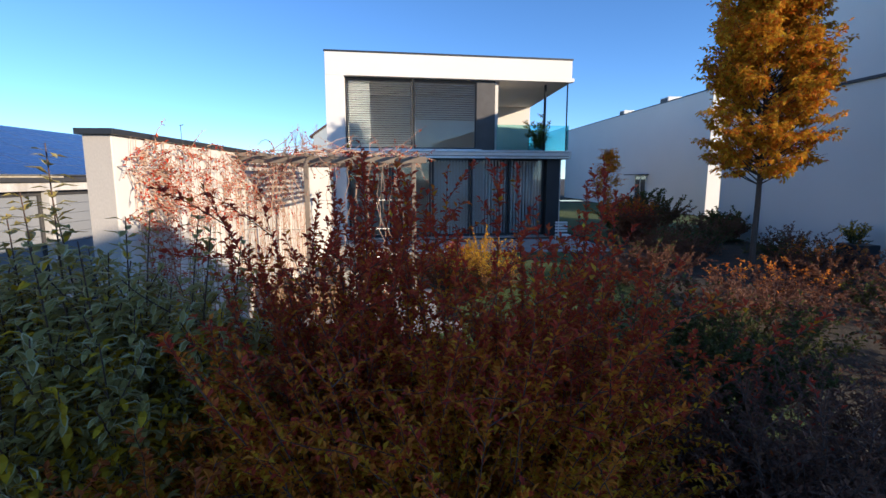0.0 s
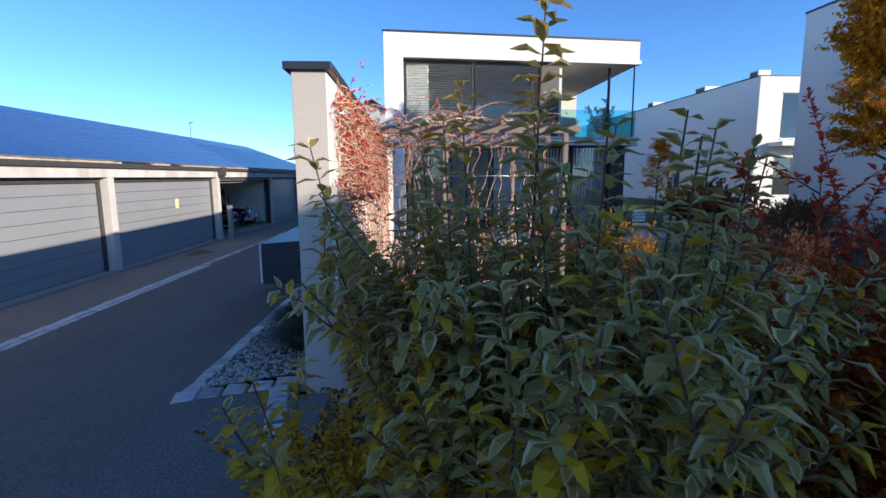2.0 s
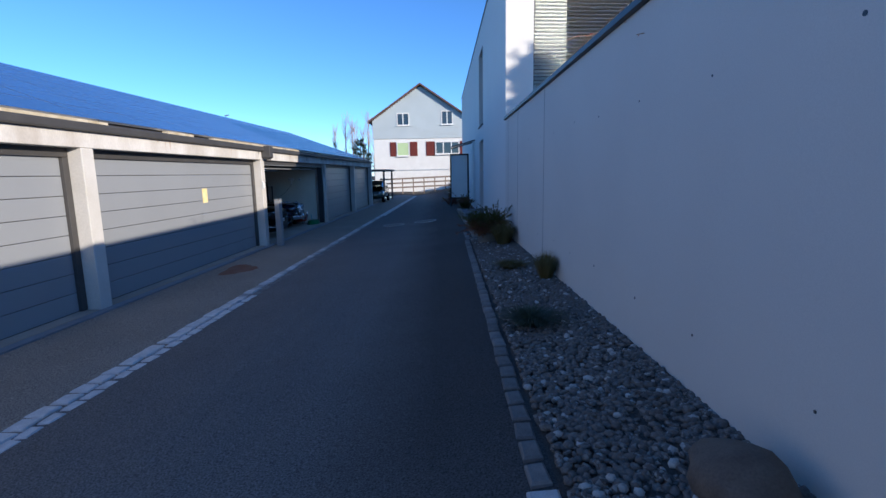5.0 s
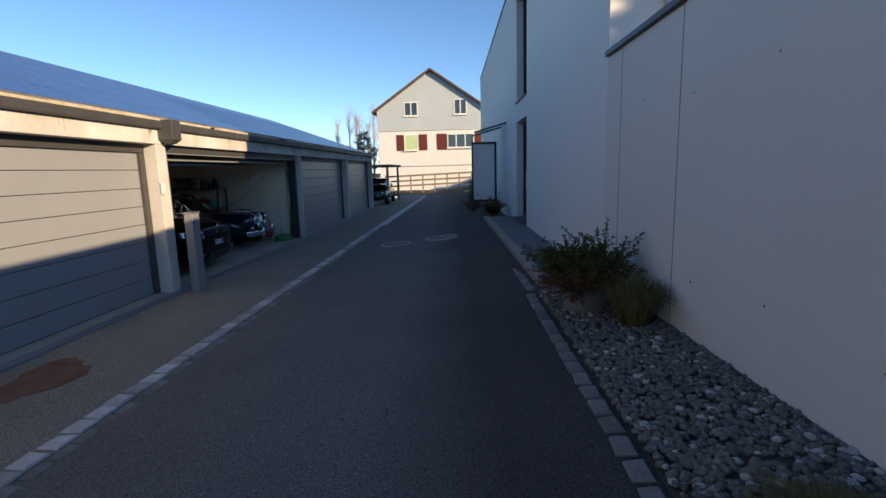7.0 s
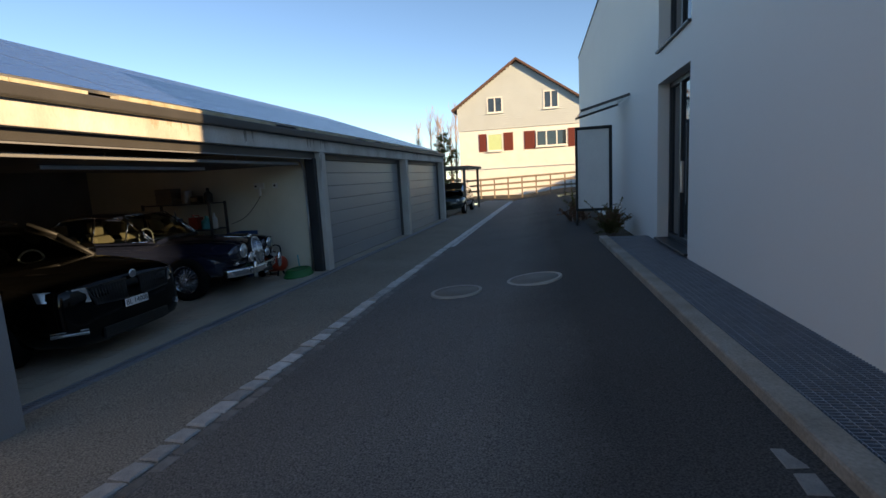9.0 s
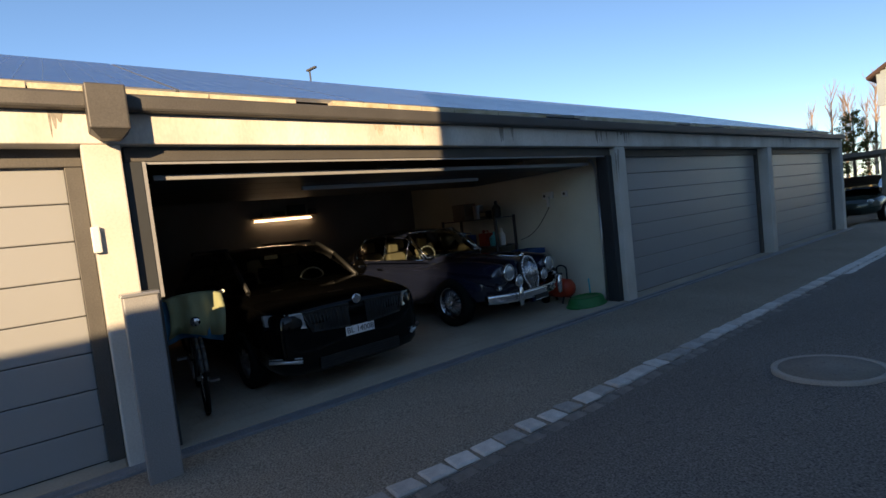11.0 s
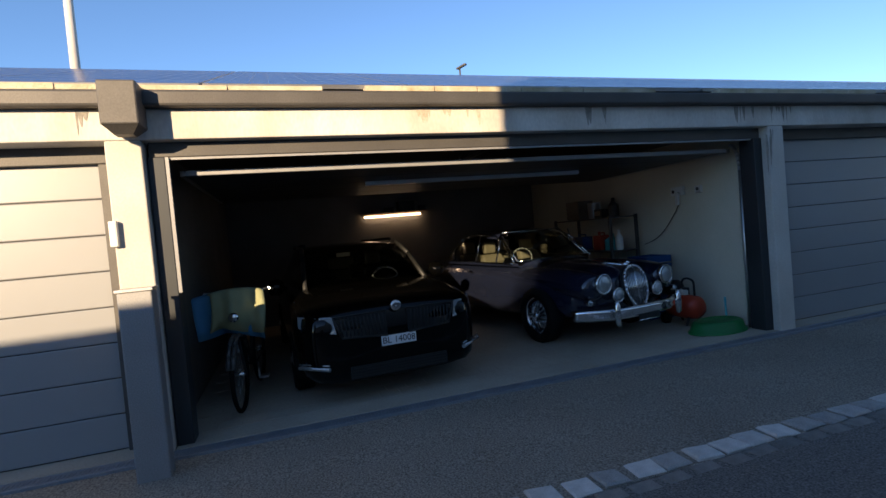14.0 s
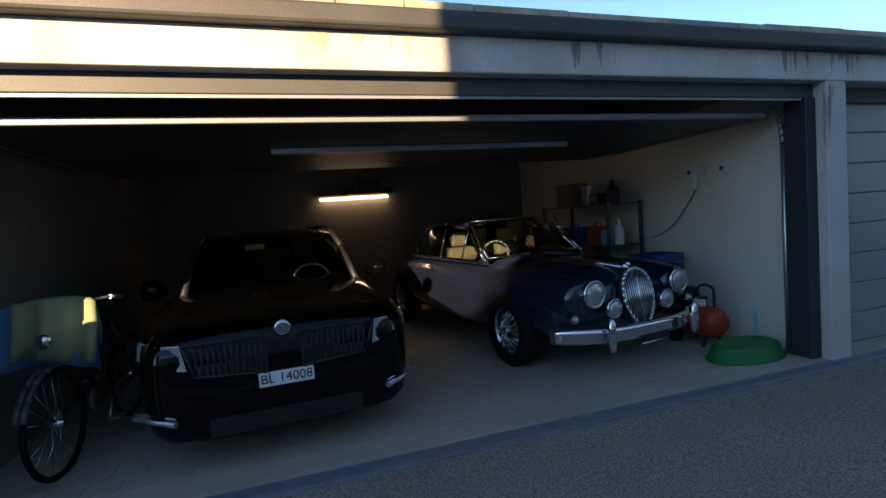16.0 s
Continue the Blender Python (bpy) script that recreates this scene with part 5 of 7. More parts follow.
def cloth(name, y0, y1, top, front, back, x, mat, label, seed):
    rng = random.Random(seed)
    bm = bmesh.new()
    prof = [(-0.03 - back * 0.0, top - back)] + [(-0.05, top - back * 0.5), (-0.03, top - 0.02), (0.0, top), (0.04, top - 0.02), (0.07, top - front * 0.4), (0.085, top - front * 0.75), (0.08, top - front)]
    n = 18
    rows = []
    for j in range(n + 1):
        u = j / n
        y = y0 + (y1 - y0) * u
        k = math.sin(u * 11 + seed) * 0.018 + math.sin(u * 23 + seed * 2) * 0.008
        sag = 0.05 * (abs(u - 0.5) * 2) ** 2
        rows.append([bm.verts.new((x + px + k * (i / 3), y + 0.02 * math.sin(i + seed), pz - sag * 0.6 - 0.02 * math.sin(u * 7 + seed) * (i > 4) - (0.06 * u if i == 7 else 0))) for i, (px, pz) in enumerate(prof)])
    for a, b in zip(rows, rows[1:]):
        for i in range(len(prof) - 1):
            bm.faces.new((a[i], a[i + 1], b[i + 1], b[i])).smooth = True
    ob = finish(name, bm, mat)
    s = ob.modifiers.new("thick", "SOLIDIFY")
    s.thickness = 0.008
    return tagged(ob, label, "towel")


M["blue_towel"] = material("blue_towel", (0.06, 0.20, 0.36), (0.08, 0.25, 0.42), 0.95, scale=5, fine=300, bump=0.6)
M["olive_towel"] = material("olive_towel", (0.27, 0.29, 0.16), (0.33, 0.34, 0.2), 0.95, scale=5, fine=300, bump=0.6)
cloth("towel", 14.50, 15.06, 1.115, 0.38, 0.3, -8.38, "blue_towel", "blue towel draped over a bicycle handlebar", 1)
cloth("towel", 14.63, 15.10, 1.14, 0.36, 0.25, -8.335, "olive_towel", "olive green towel draped over a bicycle handlebar", 3)

rack = empty("shelf_rack", (-10.4, 20.265, 0))
for x in (-11.2, -9.65):
    for y in (20.085, 20.565):
        box("upright", x - 0.02, x + 0.02, y - 0.02, y + 0.02, 0, 1.52, "gutter", rack, 0)
for z in (0.45, 0.98, 1.5):
    box("shelf_board", -11.22, -9.63, 20.065, 20.585, z - 0.02, z, "gutter", rack)
tagged(rack, "grey metal shelf rack half full of household goods", "shelf")
M["teal"] = material("teal_plastic", (0.08, 0.44, 0.50), None, 0.45, scale=4, bump=0.02)
M["orange"] = material("red_plastic", (0.42, 0.05, 0.02), (0.36, 0.04, 0.02), 0.4, scale=4, bump=0.02)
M["green"] = material("green_plastic", (0.01, 0.16, 0.04), (0.012, 0.13, 0.035), 0.45, scale=4, bump=0.02)
M["blue"] = material("blue_plastic", (0.01, 0.06, 0.20), (0.012, 0.05, 0.16), 0.45, scale=4, bump=0.02)
for x, z, w, h, mat, n, lab in ((-9.9, 0.98, 0.22, 0.26, "teal", "jug", "turquoise plastic jug standing on a metal shelf"), (-10.15, 0.98, 0.2, 0.3, "orange", "canister", "red plastic canister standing on a metal shelf"),
                                (-9.72, 0.98, 0.12, 0.32, "white", "bottle", "white spray bottle standing on a metal shelf"), (-10.7, 0.98, 0.3, 0.28, "blue", "canister", "dark blue canister standing on a metal shelf"),
                                (-10.95, 0.98, 0.16, 0.22, "white", "bottle", "pale bottle standing on a metal shelf"), (-10.3, 1.5, 0.2, 0.26, "silver", "paint_can", "bare metal paint tin on a shelf"),
                                (-10.75, 1.5, 0.36, 0.32, "old_wood", "crate", "brown wooden crate on a metal shelf"), (-9.8, 1.5, 0.16, 0.3, "black", "bottle", "black oil bottle on a metal shelf")):
    th_ob = empty(n, (x, 20.285, z))
    bm = bmesh.new()
    r = w / 2
    if n == "crate":
        cuboid(bm, x - r, x + r, 20.165, 20.445, z, z + h)
        for k in range(4):
            cuboid(bm, x - r - 0.01, x + r + 0.01, 20.155, 20.455, z + 0.02 + k * h / 4, z + 0.02 + k * h / 4 + h / 6)
    elif n == "canister":
        cuboid(bm, x - r, x + r, 20.185, 20.385, z, z + h * 0.8)
        tube(bm, (x - r * 0.6, 20.285, z + h * 0.8), (x - r * 0.6, 20.285, z + h), 0.025)
        tube(bm, (x - r * 0.4, 20.285, z + h * 0.93), (x + r * 0.7, 20.285, z + h * 0.93), 0.012)
        tube(bm, (x + r * 0.7, 20.285, z + h * 0.8), (x + r * 0.7, 20.285, z + h * 0.93), 0.012)
    elif n == "paint_can":
        lathe(bm, ((r, 0), (r, h - 0.02), (r * 1.05, h - 0.02), (r * 1.05, h), (r * 0.9, h), (r * 0.88, h - 0.012)), 18, centre=(x, 20.285, z))
    else:
        lathe(bm, ((r * 0.95, 0), (r, 0.02), (r, h * 0.6), (r * 0.35, h * 0.8), (r * 0.35, h), (0.001, h)), 16, centre=(x, 20.285, z))
        if n == "jug":
            tube(bm, (x + r * 0.9, 20.285, z + h * 0.2), (x + r * 1.4, 20.285, z + h * 0.4), 0.015)
            tube(bm, (x + r * 1.4, 20.285, z + h * 0.4), (x + r * 0.6, 20.285, z + h * 0.7), 0.015)
    finish("vessel", bm, mat, th_ob, 0.006)
    tagged(th_ob, lab, n.replace("_", " "), "goods on the shelf rack")
radio = empty("radio", (-10.02, 20.265, 1.5))
box("radio_case", -10.12, -9.92, 20.145, 20.285, 1.5, 1.64, "black", radio, 0.01)
box("radio_dial", -10.10, -9.95, 20.137, 20.145, 1.54, 1.61, "cream", radio)
tagged(radio, "small black radio with pale dial on a shelf", "radio")
cr = empty("crate_stack", (-9.1, 20.365, 0))
for k in range(3):
    bm = bmesh.new()
    z = k * 0.30
    for a in ((-9.35, -8.95, 20.115, 20.135), (-9.35, -8.95, 20.525, 20.545), (-9.35, -9.33, 20.135, 20.525), (-8.97, -8.95, 20.135, 20.525)):
        cuboid(bm, *a, z, z + 0.07)
        cuboid(bm, *a, z + 0.10, z + 0.17)
        cuboid(bm, *a, z + 0.20, z + 0.29)
    cuboid(bm, -9.34, -8.96, 20.125, 20.535, z, z + 0.012)
    finish("crate", bm, "blue", cr)
tagged(cr, "stack of dark blue slatted plastic crates", "crates")
comp = empty("compressor", (-8.55, 20.265, 0))
bm = bmesh.new()
lathe(bm, ((0.02, -0.27), (0.10, -0.26), (0.15, -0.20), (0.16, 0.0), (0.15, 0.20), (0.10, 0.26), (0.02, 0.27)), 20, centre=(-8.50, 20.285, 0.24), axis="x")
finish("tank", bm, "orange", comp)
for x in (-8.66, -8.36):
    for y0, y1 in ((20.165, 20.225), (20.405, 20.345)):
        bm = bmesh.new()
        tube(bm, (x, y0, 0.0), (x, y1, 0.14), 0.015)
        finish("stand", bm, "black", comp)
bm = bmesh.new()
last = None
for k in range(9):
    a = math.pi * k / 8
    p = Vector((-8.42 + 0.10 * math.cos(a), 20.285, 0.55 + 0.06 * math.sin(a)))
    if last:
        tube(bm, last, p, 0.014, n=6)
    last = p
tube(bm, (-8.32, 20.285, 0.38), (-8.32, 20.285, 0.55), 0.014)
tube(bm, (-8.52, 20.285, 0.38), (-8.52, 20.285, 0.55), 0.014)
finish("handle", bm, "black", comp)
bm = bmesh.new()
lathe(bm, ((0.02, -0.16), (0.10, -0.14), (0.11, 0.10), (0.07, 0.15), (0.02, 0.16)), 14, centre=(-8.70, 20.285, 0.47), axis="x")
cuboid(bm, -8.55, -8.46, 20.225, 20.345, 0.39, 0.48)
finish("motor", bm, "black", comp)
bm = bmesh.new()
lathe(bm, ((0.001, -0.02), (0.035, -0.02), (0.035, 0.0), (0.001, 0.005)), 14, centre=(-8.43, 20.185, 0.45), axis="y")
cuboid(bm, -8.5, -8.4, 20.195, 20.265, 0.40, 0.46)
finish("gauge", bm, "white", comp)
bm = bmesh.new()
lathe(bm, ((0.02, -0.02), (0.07, -0.02), (0.07, 0.02), (0.02, 0.02)), 14, centre=(-8.68, 20.125, 0.07), axis="y")
finish("wheel", bm, "rubber", comp)
tagged(comp, "red and black air compressor on the garage floor", "compressor")
tray = empty("sledge_tray", (-8.0, 20.285, 0))
bm = bmesh.new()
lathe(bm, ((0.44, 0.0), (0.45, 0.02), (0.43, 0.035), (0.41, 0.04), (0.38, 0.12), (0.34, 0.145), (0.30, 0.15), (0.28, 0.135), (0.12, 0.13), (0.001, 0.13)), 28)
for q in bm.verts:
    q.co = Vector((q.co.x * 0.55 - 7.93, q.co.y * 0.88 + 20.215, q.co.z + 0.002))
finish("tray", bm, "green", tray)
tagged(tray, "green oval plastic sledge lying on the garage floor", "sledge")
brush = empty("hand_brush", (-8.1, 20.465, 0.1))
bm = bmesh.new()
tube(bm, (-8.06, 20.505, 0.08), (-8.12, 20.565, 0.36), 0.014, n=8)
cuboid(bm, -8.16, -7.98, 20.465, 20.525, 0.03, 0.10)
finish("brush_body", bm, "teal", brush, 0.006)
tagged(brush, "turquoise dustpan brush leaning on the garage wall", "brush")
so = empty("socket", (-8.75, 20.725, 1.77))
box("socket_plate", -9.02, -8.80, 20.685, 20.75, 1.72, 1.84, "white", so, 0.006)
box("socket_plate", -8.60, -8.50, 20.69, 20.75, 1.72, 1.82, "white", so, 0.006)
for x, y in ((-8.975, 20.685), (-8.55, 20.69)):
    bm = bmesh.new()
    tube(bm, (x, y - 0.004, 1.775), (x, y + 0.002, 1.775), 0.024, n=14)
    finish("socket_recess", bm, "gutter", so)
box("plug", -8.90, -8.85, 20.635, 20.685, 1.58, 1.76, "white", so, 0.012)
bm = bmesh.new()
last = Vector((-8.88, 20.675, 1.58))
for k in range(1, 11):
    u = k / 10
    p = Vector((-8.88 - 0.75 * u, 20.685, 1.58 - 0.55 * u - 0.12 * math.sin(math.pi * u)))
    tube(bm, last, p, 0.006, n=5)
    last = p
finish("cable", bm, "black", so)
tagged(so, "white wall sockets with a plug and hanging cable", "socket")


# ---- plants ----
M["stem"] = material("stem_bark", (0.15, 0.09, 0.065), (0.09, 0.055, 0.04), 0.9, scale=20, fine=90)
M["vine"] = material("vine_stem", (0.55, 0.42, 0.30), (0.42, 0.24, 0.15), 0.85, scale=12, fine=90)
M["leaf_green"] = leaf_material("shrub_leaf", (0.34, 0.27, 0.075), (0.46, 0.355, 0.11), 0.6)
M["leaf_dark"] = leaf_material("evergreen_leaf", (0.085, 0.10, 0.03), (0.13, 0.13, 0.04), 0.5)
M["leaf_pale"] = leaf_material("pale_leaf_edge", (0.70, 0.60, 0.32), (0.45, 0.39, 0.15), 0.5)
M["leaf_yellow"] = leaf_material("yellowing_leaf", (0.72, 0.47, 0.025), (0.54, 0.33, 0.02))
M["leaf_red"] = leaf_material("red_leaf", (0.62, 0.085, 0.035), (0.44, 0.055, 0.03), 0.6, (0.70, 0.17, 0.035))
M["leaf_orange"] = leaf_material("orange_leaf", (0.74, 0.27, 0.025), (0.60, 0.17, 0.02), 0.6, (0.78, 0.40, 0.03))
M["leaf_rust"] = leaf_material("rust_leaf", (0.56, 0.155, 0.035), (0.42, 0.10, 0.03), 0.6, (0.64, 0.26, 0.035))
M["leaf_brown"] = leaf_material("brown_leaf", (0.27, 0.13, 0.075), (0.19, 0.09, 0.06), 0.7)
M["leaf_gold"] = leaf_material("golden_leaf", (0.72, 0.38, 0.015), (0.60, 0.26, 0.012), 0.6, (0.74, 0.48, 0.03))
M["needle"] = leaf_material("grass_blade", (0.055, 0.075, 0.05), (0.08, 0.10, 0.07), 0.6)
M["straw"] = leaf_material("straw_blade", (0.24, 0.18, 0.08), (0.13, 0.12, 0.04), 0.7)


def leaf(bm, at, way, size, width, mi=0, rim=None, fold=0.25, side=None):
    """A folded leaf blade from its foot; with a pale rim if asked for."""
    way = way.normalized()
    s = side or way.cross(Vector((0.13, 0.21, 1))).normalized()
    up = s.cross(way).normalized()
    tip = at + way * size - up * size * 0.12
    mid = at + way * size * 0.5
    l, r = mid + s * width * 0.5 + up * width * fold, mid - s * width * 0.5 + up * width * fold
    if rim is None:
        v = [bm.verts.new(p) for p in (at, l, tip, r)]
        bm.faces.new((v[0], v[1], v[2])).material_index = mi
        bm.faces.new((v[0], v[2], v[3])).material_index = mi
        return
    q1, q2 = at + way * size * 0.28, at + way * size * 0.74 - up * size * 0.05
    w1, w2 = width * 0.42, width * 0.36
    o = [bm.verts.new(p) for p in (at, q1 + s * w1 + up * w1 * fold, l, q2 + s * w2 + up * w2 * fold, tip, q2 - s * w2 + up * w2 * fold, r, q1 - s * w1 + up * w1 * fold)]
    c = [bm.verts.new(p) for p in (at + way * size * 0.06, q1 + s * w1 * 0.62 + up * w1 * fold * 0.5, mid + s * width * 0.3 + up * width * fold * 0.5, q2 + s * w2 * 0.55, at + way * size * 0.9 - up * size * 0.1,
                                   q2 - s * w2 * 0.55, mid - s * width * 0.3 + up * width * fold * 0.5, q1 - s * w1 * 0.62 + up * w1 * fold * 0.5)]
    for i in range(8):
        bm.faces.new((o[i], o[(i + 1) % 8], c[(i + 1) % 8], c[i])).material_index = rim
    bm.faces.new((c[0], c[1], c[7])).material_index = mi
    bm.faces.new((c[1], c[2], c[6], c[7])).material_index = mi
    bm.faces.new((c[2], c[3], c[5], c[6])).material_index = mi
    bm.faces.new((c[3], c[4], c[5])).material_index = mi


def branch(rng, at, way, length, steps, droop=0.0, wander=0.2):
    """Points along a wandering shoot."""
    pts, p, d = [Vector(at)], Vector(at), Vector(way).normalized()
    for _ in range(steps):
        d = (d + Vector((rng.uniform(-1, 1), rng.uniform(-1, 1), rng.uniform(-1, 1))) * wander + Vector((0, 0, -droop))).normalized()
        p = p + d * (length / steps)
        pts.append(p.copy())
    return pts


def shoots(bm, pts, r0, r1, mi=0, n=4):
    k = len(pts) - 1
    for i in range(k):
        tube(bm, pts[i], pts[i + 1], r0 + (r1 - r0) * i / k, r0 + (r1 - r0) * (i + 1) / k, n=n, mi=mi, caps=False)


def along(pts, u):
    f = u * (len(pts) - 1)
    i = min(int(f), len(pts) - 2)
    return pts[i].lerp(pts[i + 1], f - i), (pts[i + 1] - pts[i]).normalized()


def variegated_shrub(x, y, rx, ry, top, n, seed, leaders=()):
    rng = random.Random(seed)
    z0 = gz(x)
    ob = empty("shrub", (x, y, z0))
    stems, leaves = bmesh.new(), bmesh.new()
    def dress(pts, r, length, fromu=0.25, big=1.0):
        shoots(stems, pts, r, 0.003)
        turn, u = rng.random() * 6, fromu
        while u < 1.0:
            p, d = along(pts, min(u, 0.999))
            turn += 1.57 + rng.uniform(-0.35, 0.35)
            for s in (0, math.pi):
                a = turn + s
                o = d.orthogonal().normalized()
                out = (Matrix.Rotation(a, 3, d) @ o + d * rng.uniform(0.05, 0.75) + Vector((rng.uniform(-0.25, 0.25), rng.uniform(-0.25, 0.25), rng.uniform(-0.3, 0.05)))).normalized()
                sz = big * rng.uniform(0.072, 0.115) * (1.0 - 0.3 * max(0, u - 0.8) / 0.2)
                low = p.z < z0 + 1.45 + rng.uniform(-0.6, 0.45)
                tone = 2 if rng.random() < (0.6 if low else 0.06) else 0
                leaf(leaves, p, out, sz, sz * 0.40, tone, 1 if rng.random() < (0.2 if low else 0.7) else tone, rng.uniform(0.1, 0.45))
            u += 0.030 * big / length * rng.uniform(0.8, 1.3)
    for k in range(n):
        a, q = rng.random() * 2 * math.pi, math.sqrt(rng.random())
        foot = Vector((x + 0.35 * rx * q * math.cos(a), y + 0.35 * ry * q * math.sin(a), z0 - 0.03))
        goal = Vector((x + rx * q * math.cos(a), y + ry * q * math.sin(a), z0 + (top - z0) * rng.uniform(0.5, 1.0) * (1 - 0.12 * q)))
        d = goal - foot
        pts = branch(rng, foot, d, d.length, 6, 0.0, 0.12)
        dress(pts, 0.008, d.length, 0.3)
        for _ in range(6):
            p, dd = along(pts, rng.uniform(0.3, 0.95))
            side = (dd + Vector((rng.uniform(-1, 1), rng.uniform(-1, 1), rng.uniform(-0.3, 0.6)))).normalized()
            ln = rng.uniform(0.25, 0.5)
            dress(branch(rng, p, side, ln, 4, -0.08, 0.1), 0.004, ln, 0.15)
    for lx, ly, lz in leaders:
        foot = Vector((x + (lx - x) * 0.5, y + (ly - y) * 0.5, z0))
        d = Vector((lx, ly, lz)) - foot
        dress(branch(rng, foot, d, d.length, 7, 0.0, 0.03), 0.009, d.length, 0.35, 1.35)
    finish("stems", stems, "stem", ob, kind="stuff")
    finish("leaves", leaves, ["leaf_green", "leaf_pale", "leaf_yellow"], ob, kind="stuff")
    return tagged(ob, "dense shrub with pale-edged green leaves, yellowing below", "shrub")


def fine_shrub(x, y, rx, ry, top, n, seed, mats, label, size=0.03, dens=1.0, tall=(), bare=0.0, name="shrub", split=(0.55, 0.84), z0=None, twig=None):
    """A shrub of many arching shoots with small leaves; the colour shifts from the lower to the upper leaves."""
    rng = random.Random(seed)
    z0 = gz(x) if z0 is None else z0
    ob = empty(name, (x, y, z0))
    stems, leaves = bmesh.new(), bmesh.new()

    def dress(pts, r, length):
        shoots(stems, pts, r, 0.0015)
        for _ in range(int(length * 95 * dens)):
            if rng.random() < bare:
                continue
            p, d = along(pts, rng.uniform(0.12, 1.0) * 0.999)
            out = (Vector((rng.uniform(-1, 1), rng.uniform(-1, 1), rng.uniform(-0.6, 0.9))) + d * 0.6).normalized()
            u = (p.z - z0) / (top - z0) + rng.uniform(-0.22, 0.22)
            mi = 0 if u > split[1] else 1 if u > split[0] else 2
            if rng.random() < 0.12:
                mi = rng.randrange(3)
            s = size * rng.uniform(0.7, 1.35)
            leaf(leaves, p + out * 0.004, out, s, s * 0.55, mi, None, rng.uniform(0.0, 0.5))
    for k in range(n):
        a, q = rng.random() * 2 * math.pi, math.sqrt(rng.random())
        foot = Vector((x + 0.4 * rx * q * math.cos(a), y + 0.4 * ry * q * math.sin(a), z0 - 0.03))
        goal = Vector((x + rx * q * math.cos(a), y + ry * q * math.sin(a), z0 + (top - z0) * rng.uniform(0.4, 1.0) * (1 - 0.25 * q * q)))
        d = goal - foot
        pts = branch(rng, foot, d + Vector((0, 0, d.length * 0.3)), d.length * 1.05, 7, 0.05, 0.13)
        dress(pts, 0.007, d.length)
        for _ in range(5):
            p, dd = along(pts, rng.uniform(0.25, 0.95))
            side = (dd * 0.5 + Vector((rng.uniform(-1, 1), rng.uniform(-1, 1), rng.uniform(-0.4, 0.7)))).normalized()
            ln = rng.uniform(0.15, 0.42)
            dress(branch(rng, p, side, ln, 4, 0.03, 0.15), 0.003, ln)
    for tx, ty, tz in tall:
        foot = Vector((x + (tx - x) * 0.6, y + (ty - y) * 0.6, z0))
        d = Vector((tx, ty, tz)) - foot
        pts = branch(rng, foot, d, d.length, 8, 0.0, 0.04)
        dress(pts, 0.009, d.length)
        for _ in range(9):
            p, dd = along(pts, rng.uniform(0.45, 0.95))
            ln = rng.uniform(0.12, 0.3)
            dress(branch(rng, p, dd + Vector((rng.uniform(-1, 1), rng.uniform(-1, 1), 0.2)) * 0.7, ln, 3, 0, 0.1), 0.003, ln)
    finish("stems", stems, twig or "stem", ob, kind="stuff")
    if len(leaves.faces):
        finish("leaves", leaves, list(mats), ob, kind="stuff")
    else:
        leaves.free()
    return tagged(ob, label, "shrub")


variegated_shrub(0.08, -3.2, 0.88, 0.75, 2.45, 140, 3, ((-0.13, -3.29, 3.02), (-0.78, -2.95, 2.56), (-0.31, -3.1, 2.76), (0.45, -3.35, 2.64), (0.1, -3.3, 2.78), (0.25, -3.05, 2.64), (-0.5, -3.1, 2.62), (0.6, -3.2, 2.62), (0.3, -3.6, 2.55), (0.0, -3.6, 2.55), (-0.35, -3.4, 2.62), (0.75, -3.3, 2.58), (0.9, -3.1, 2.5)))
fine_shrub(2.0, -3.8, 0.95, 0.85, 2.78, 180, 11, ("leaf_red", "leaf_orange", "leaf_gold"), "barberry shrub with dark red and orange autumn leaves", 0.034, 1.35, ((1.5, -3.5, 3.0), (1.35, -3.3, 2.9), (1.75, -3.4, 2.85), (2.1, -3.3, 2.9), (1.6, -3.1, 2.92), (1.5, -3.5, 2.85), (1.9, -3.6, 2.92), (2.4, -3.5, 2.9)), split=(0.45, 0.7))
fine_shrub(2.7, -3.4, 0.75, 0.85, 2.72, 150, 12, ("leaf_red", "leaf_rust", "leaf_gold"), "barberry shrub with deep red autumn leaves", 0.034, 1.3, ((2.5, -3.2, 2.9), (3.0, -2.9, 2.85), (2.85, -3.3, 2.8), (3.2, -3.1, 2.75)), split=(0.42, 0.64))
fine_shrub(1.45, -3.35, 0.42, 0.4, 2.95, 75, 35, ("leaf_red", "leaf_rust", "leaf_rust"), "tall barberry shrub with dark red autumn leaves", 0.034, 1.3, split=(0.4, 0.6))
fine_shrub(0.95, -4.1, 0.65, 0.7, 1.75, 85, 13, ("leaf_rust", "leaf_orange", "leaf_yellow"), "shrub with orange and yellow autumn leaves", 0.04, 1.1)
fine_shrub(1.2, -2.5, 0.9, 0.7, 2.0, 60, 17, ("leaf_brown", "leaf_orange", "leaf_yellow"), "brown and orange autumn shrub in a planting bed", 0.042, 1.0)
fine_shrub(0.45, -4.3, 0.65, 0.45, 1.5, 60, 18, ("leaf_rust", "leaf_orange", "leaf_yellow"), "low yellow and orange shrub in a planting bed", 0.042, 1.0)
fine_shrub(2.1, -4.75, 1.0, 0.4, 1.6, 85, 19, ("leaf_orange", "leaf_orange", "leaf_yellow"), "low orange and yellow autumn shrub in a bed", 0.042, 1.1)
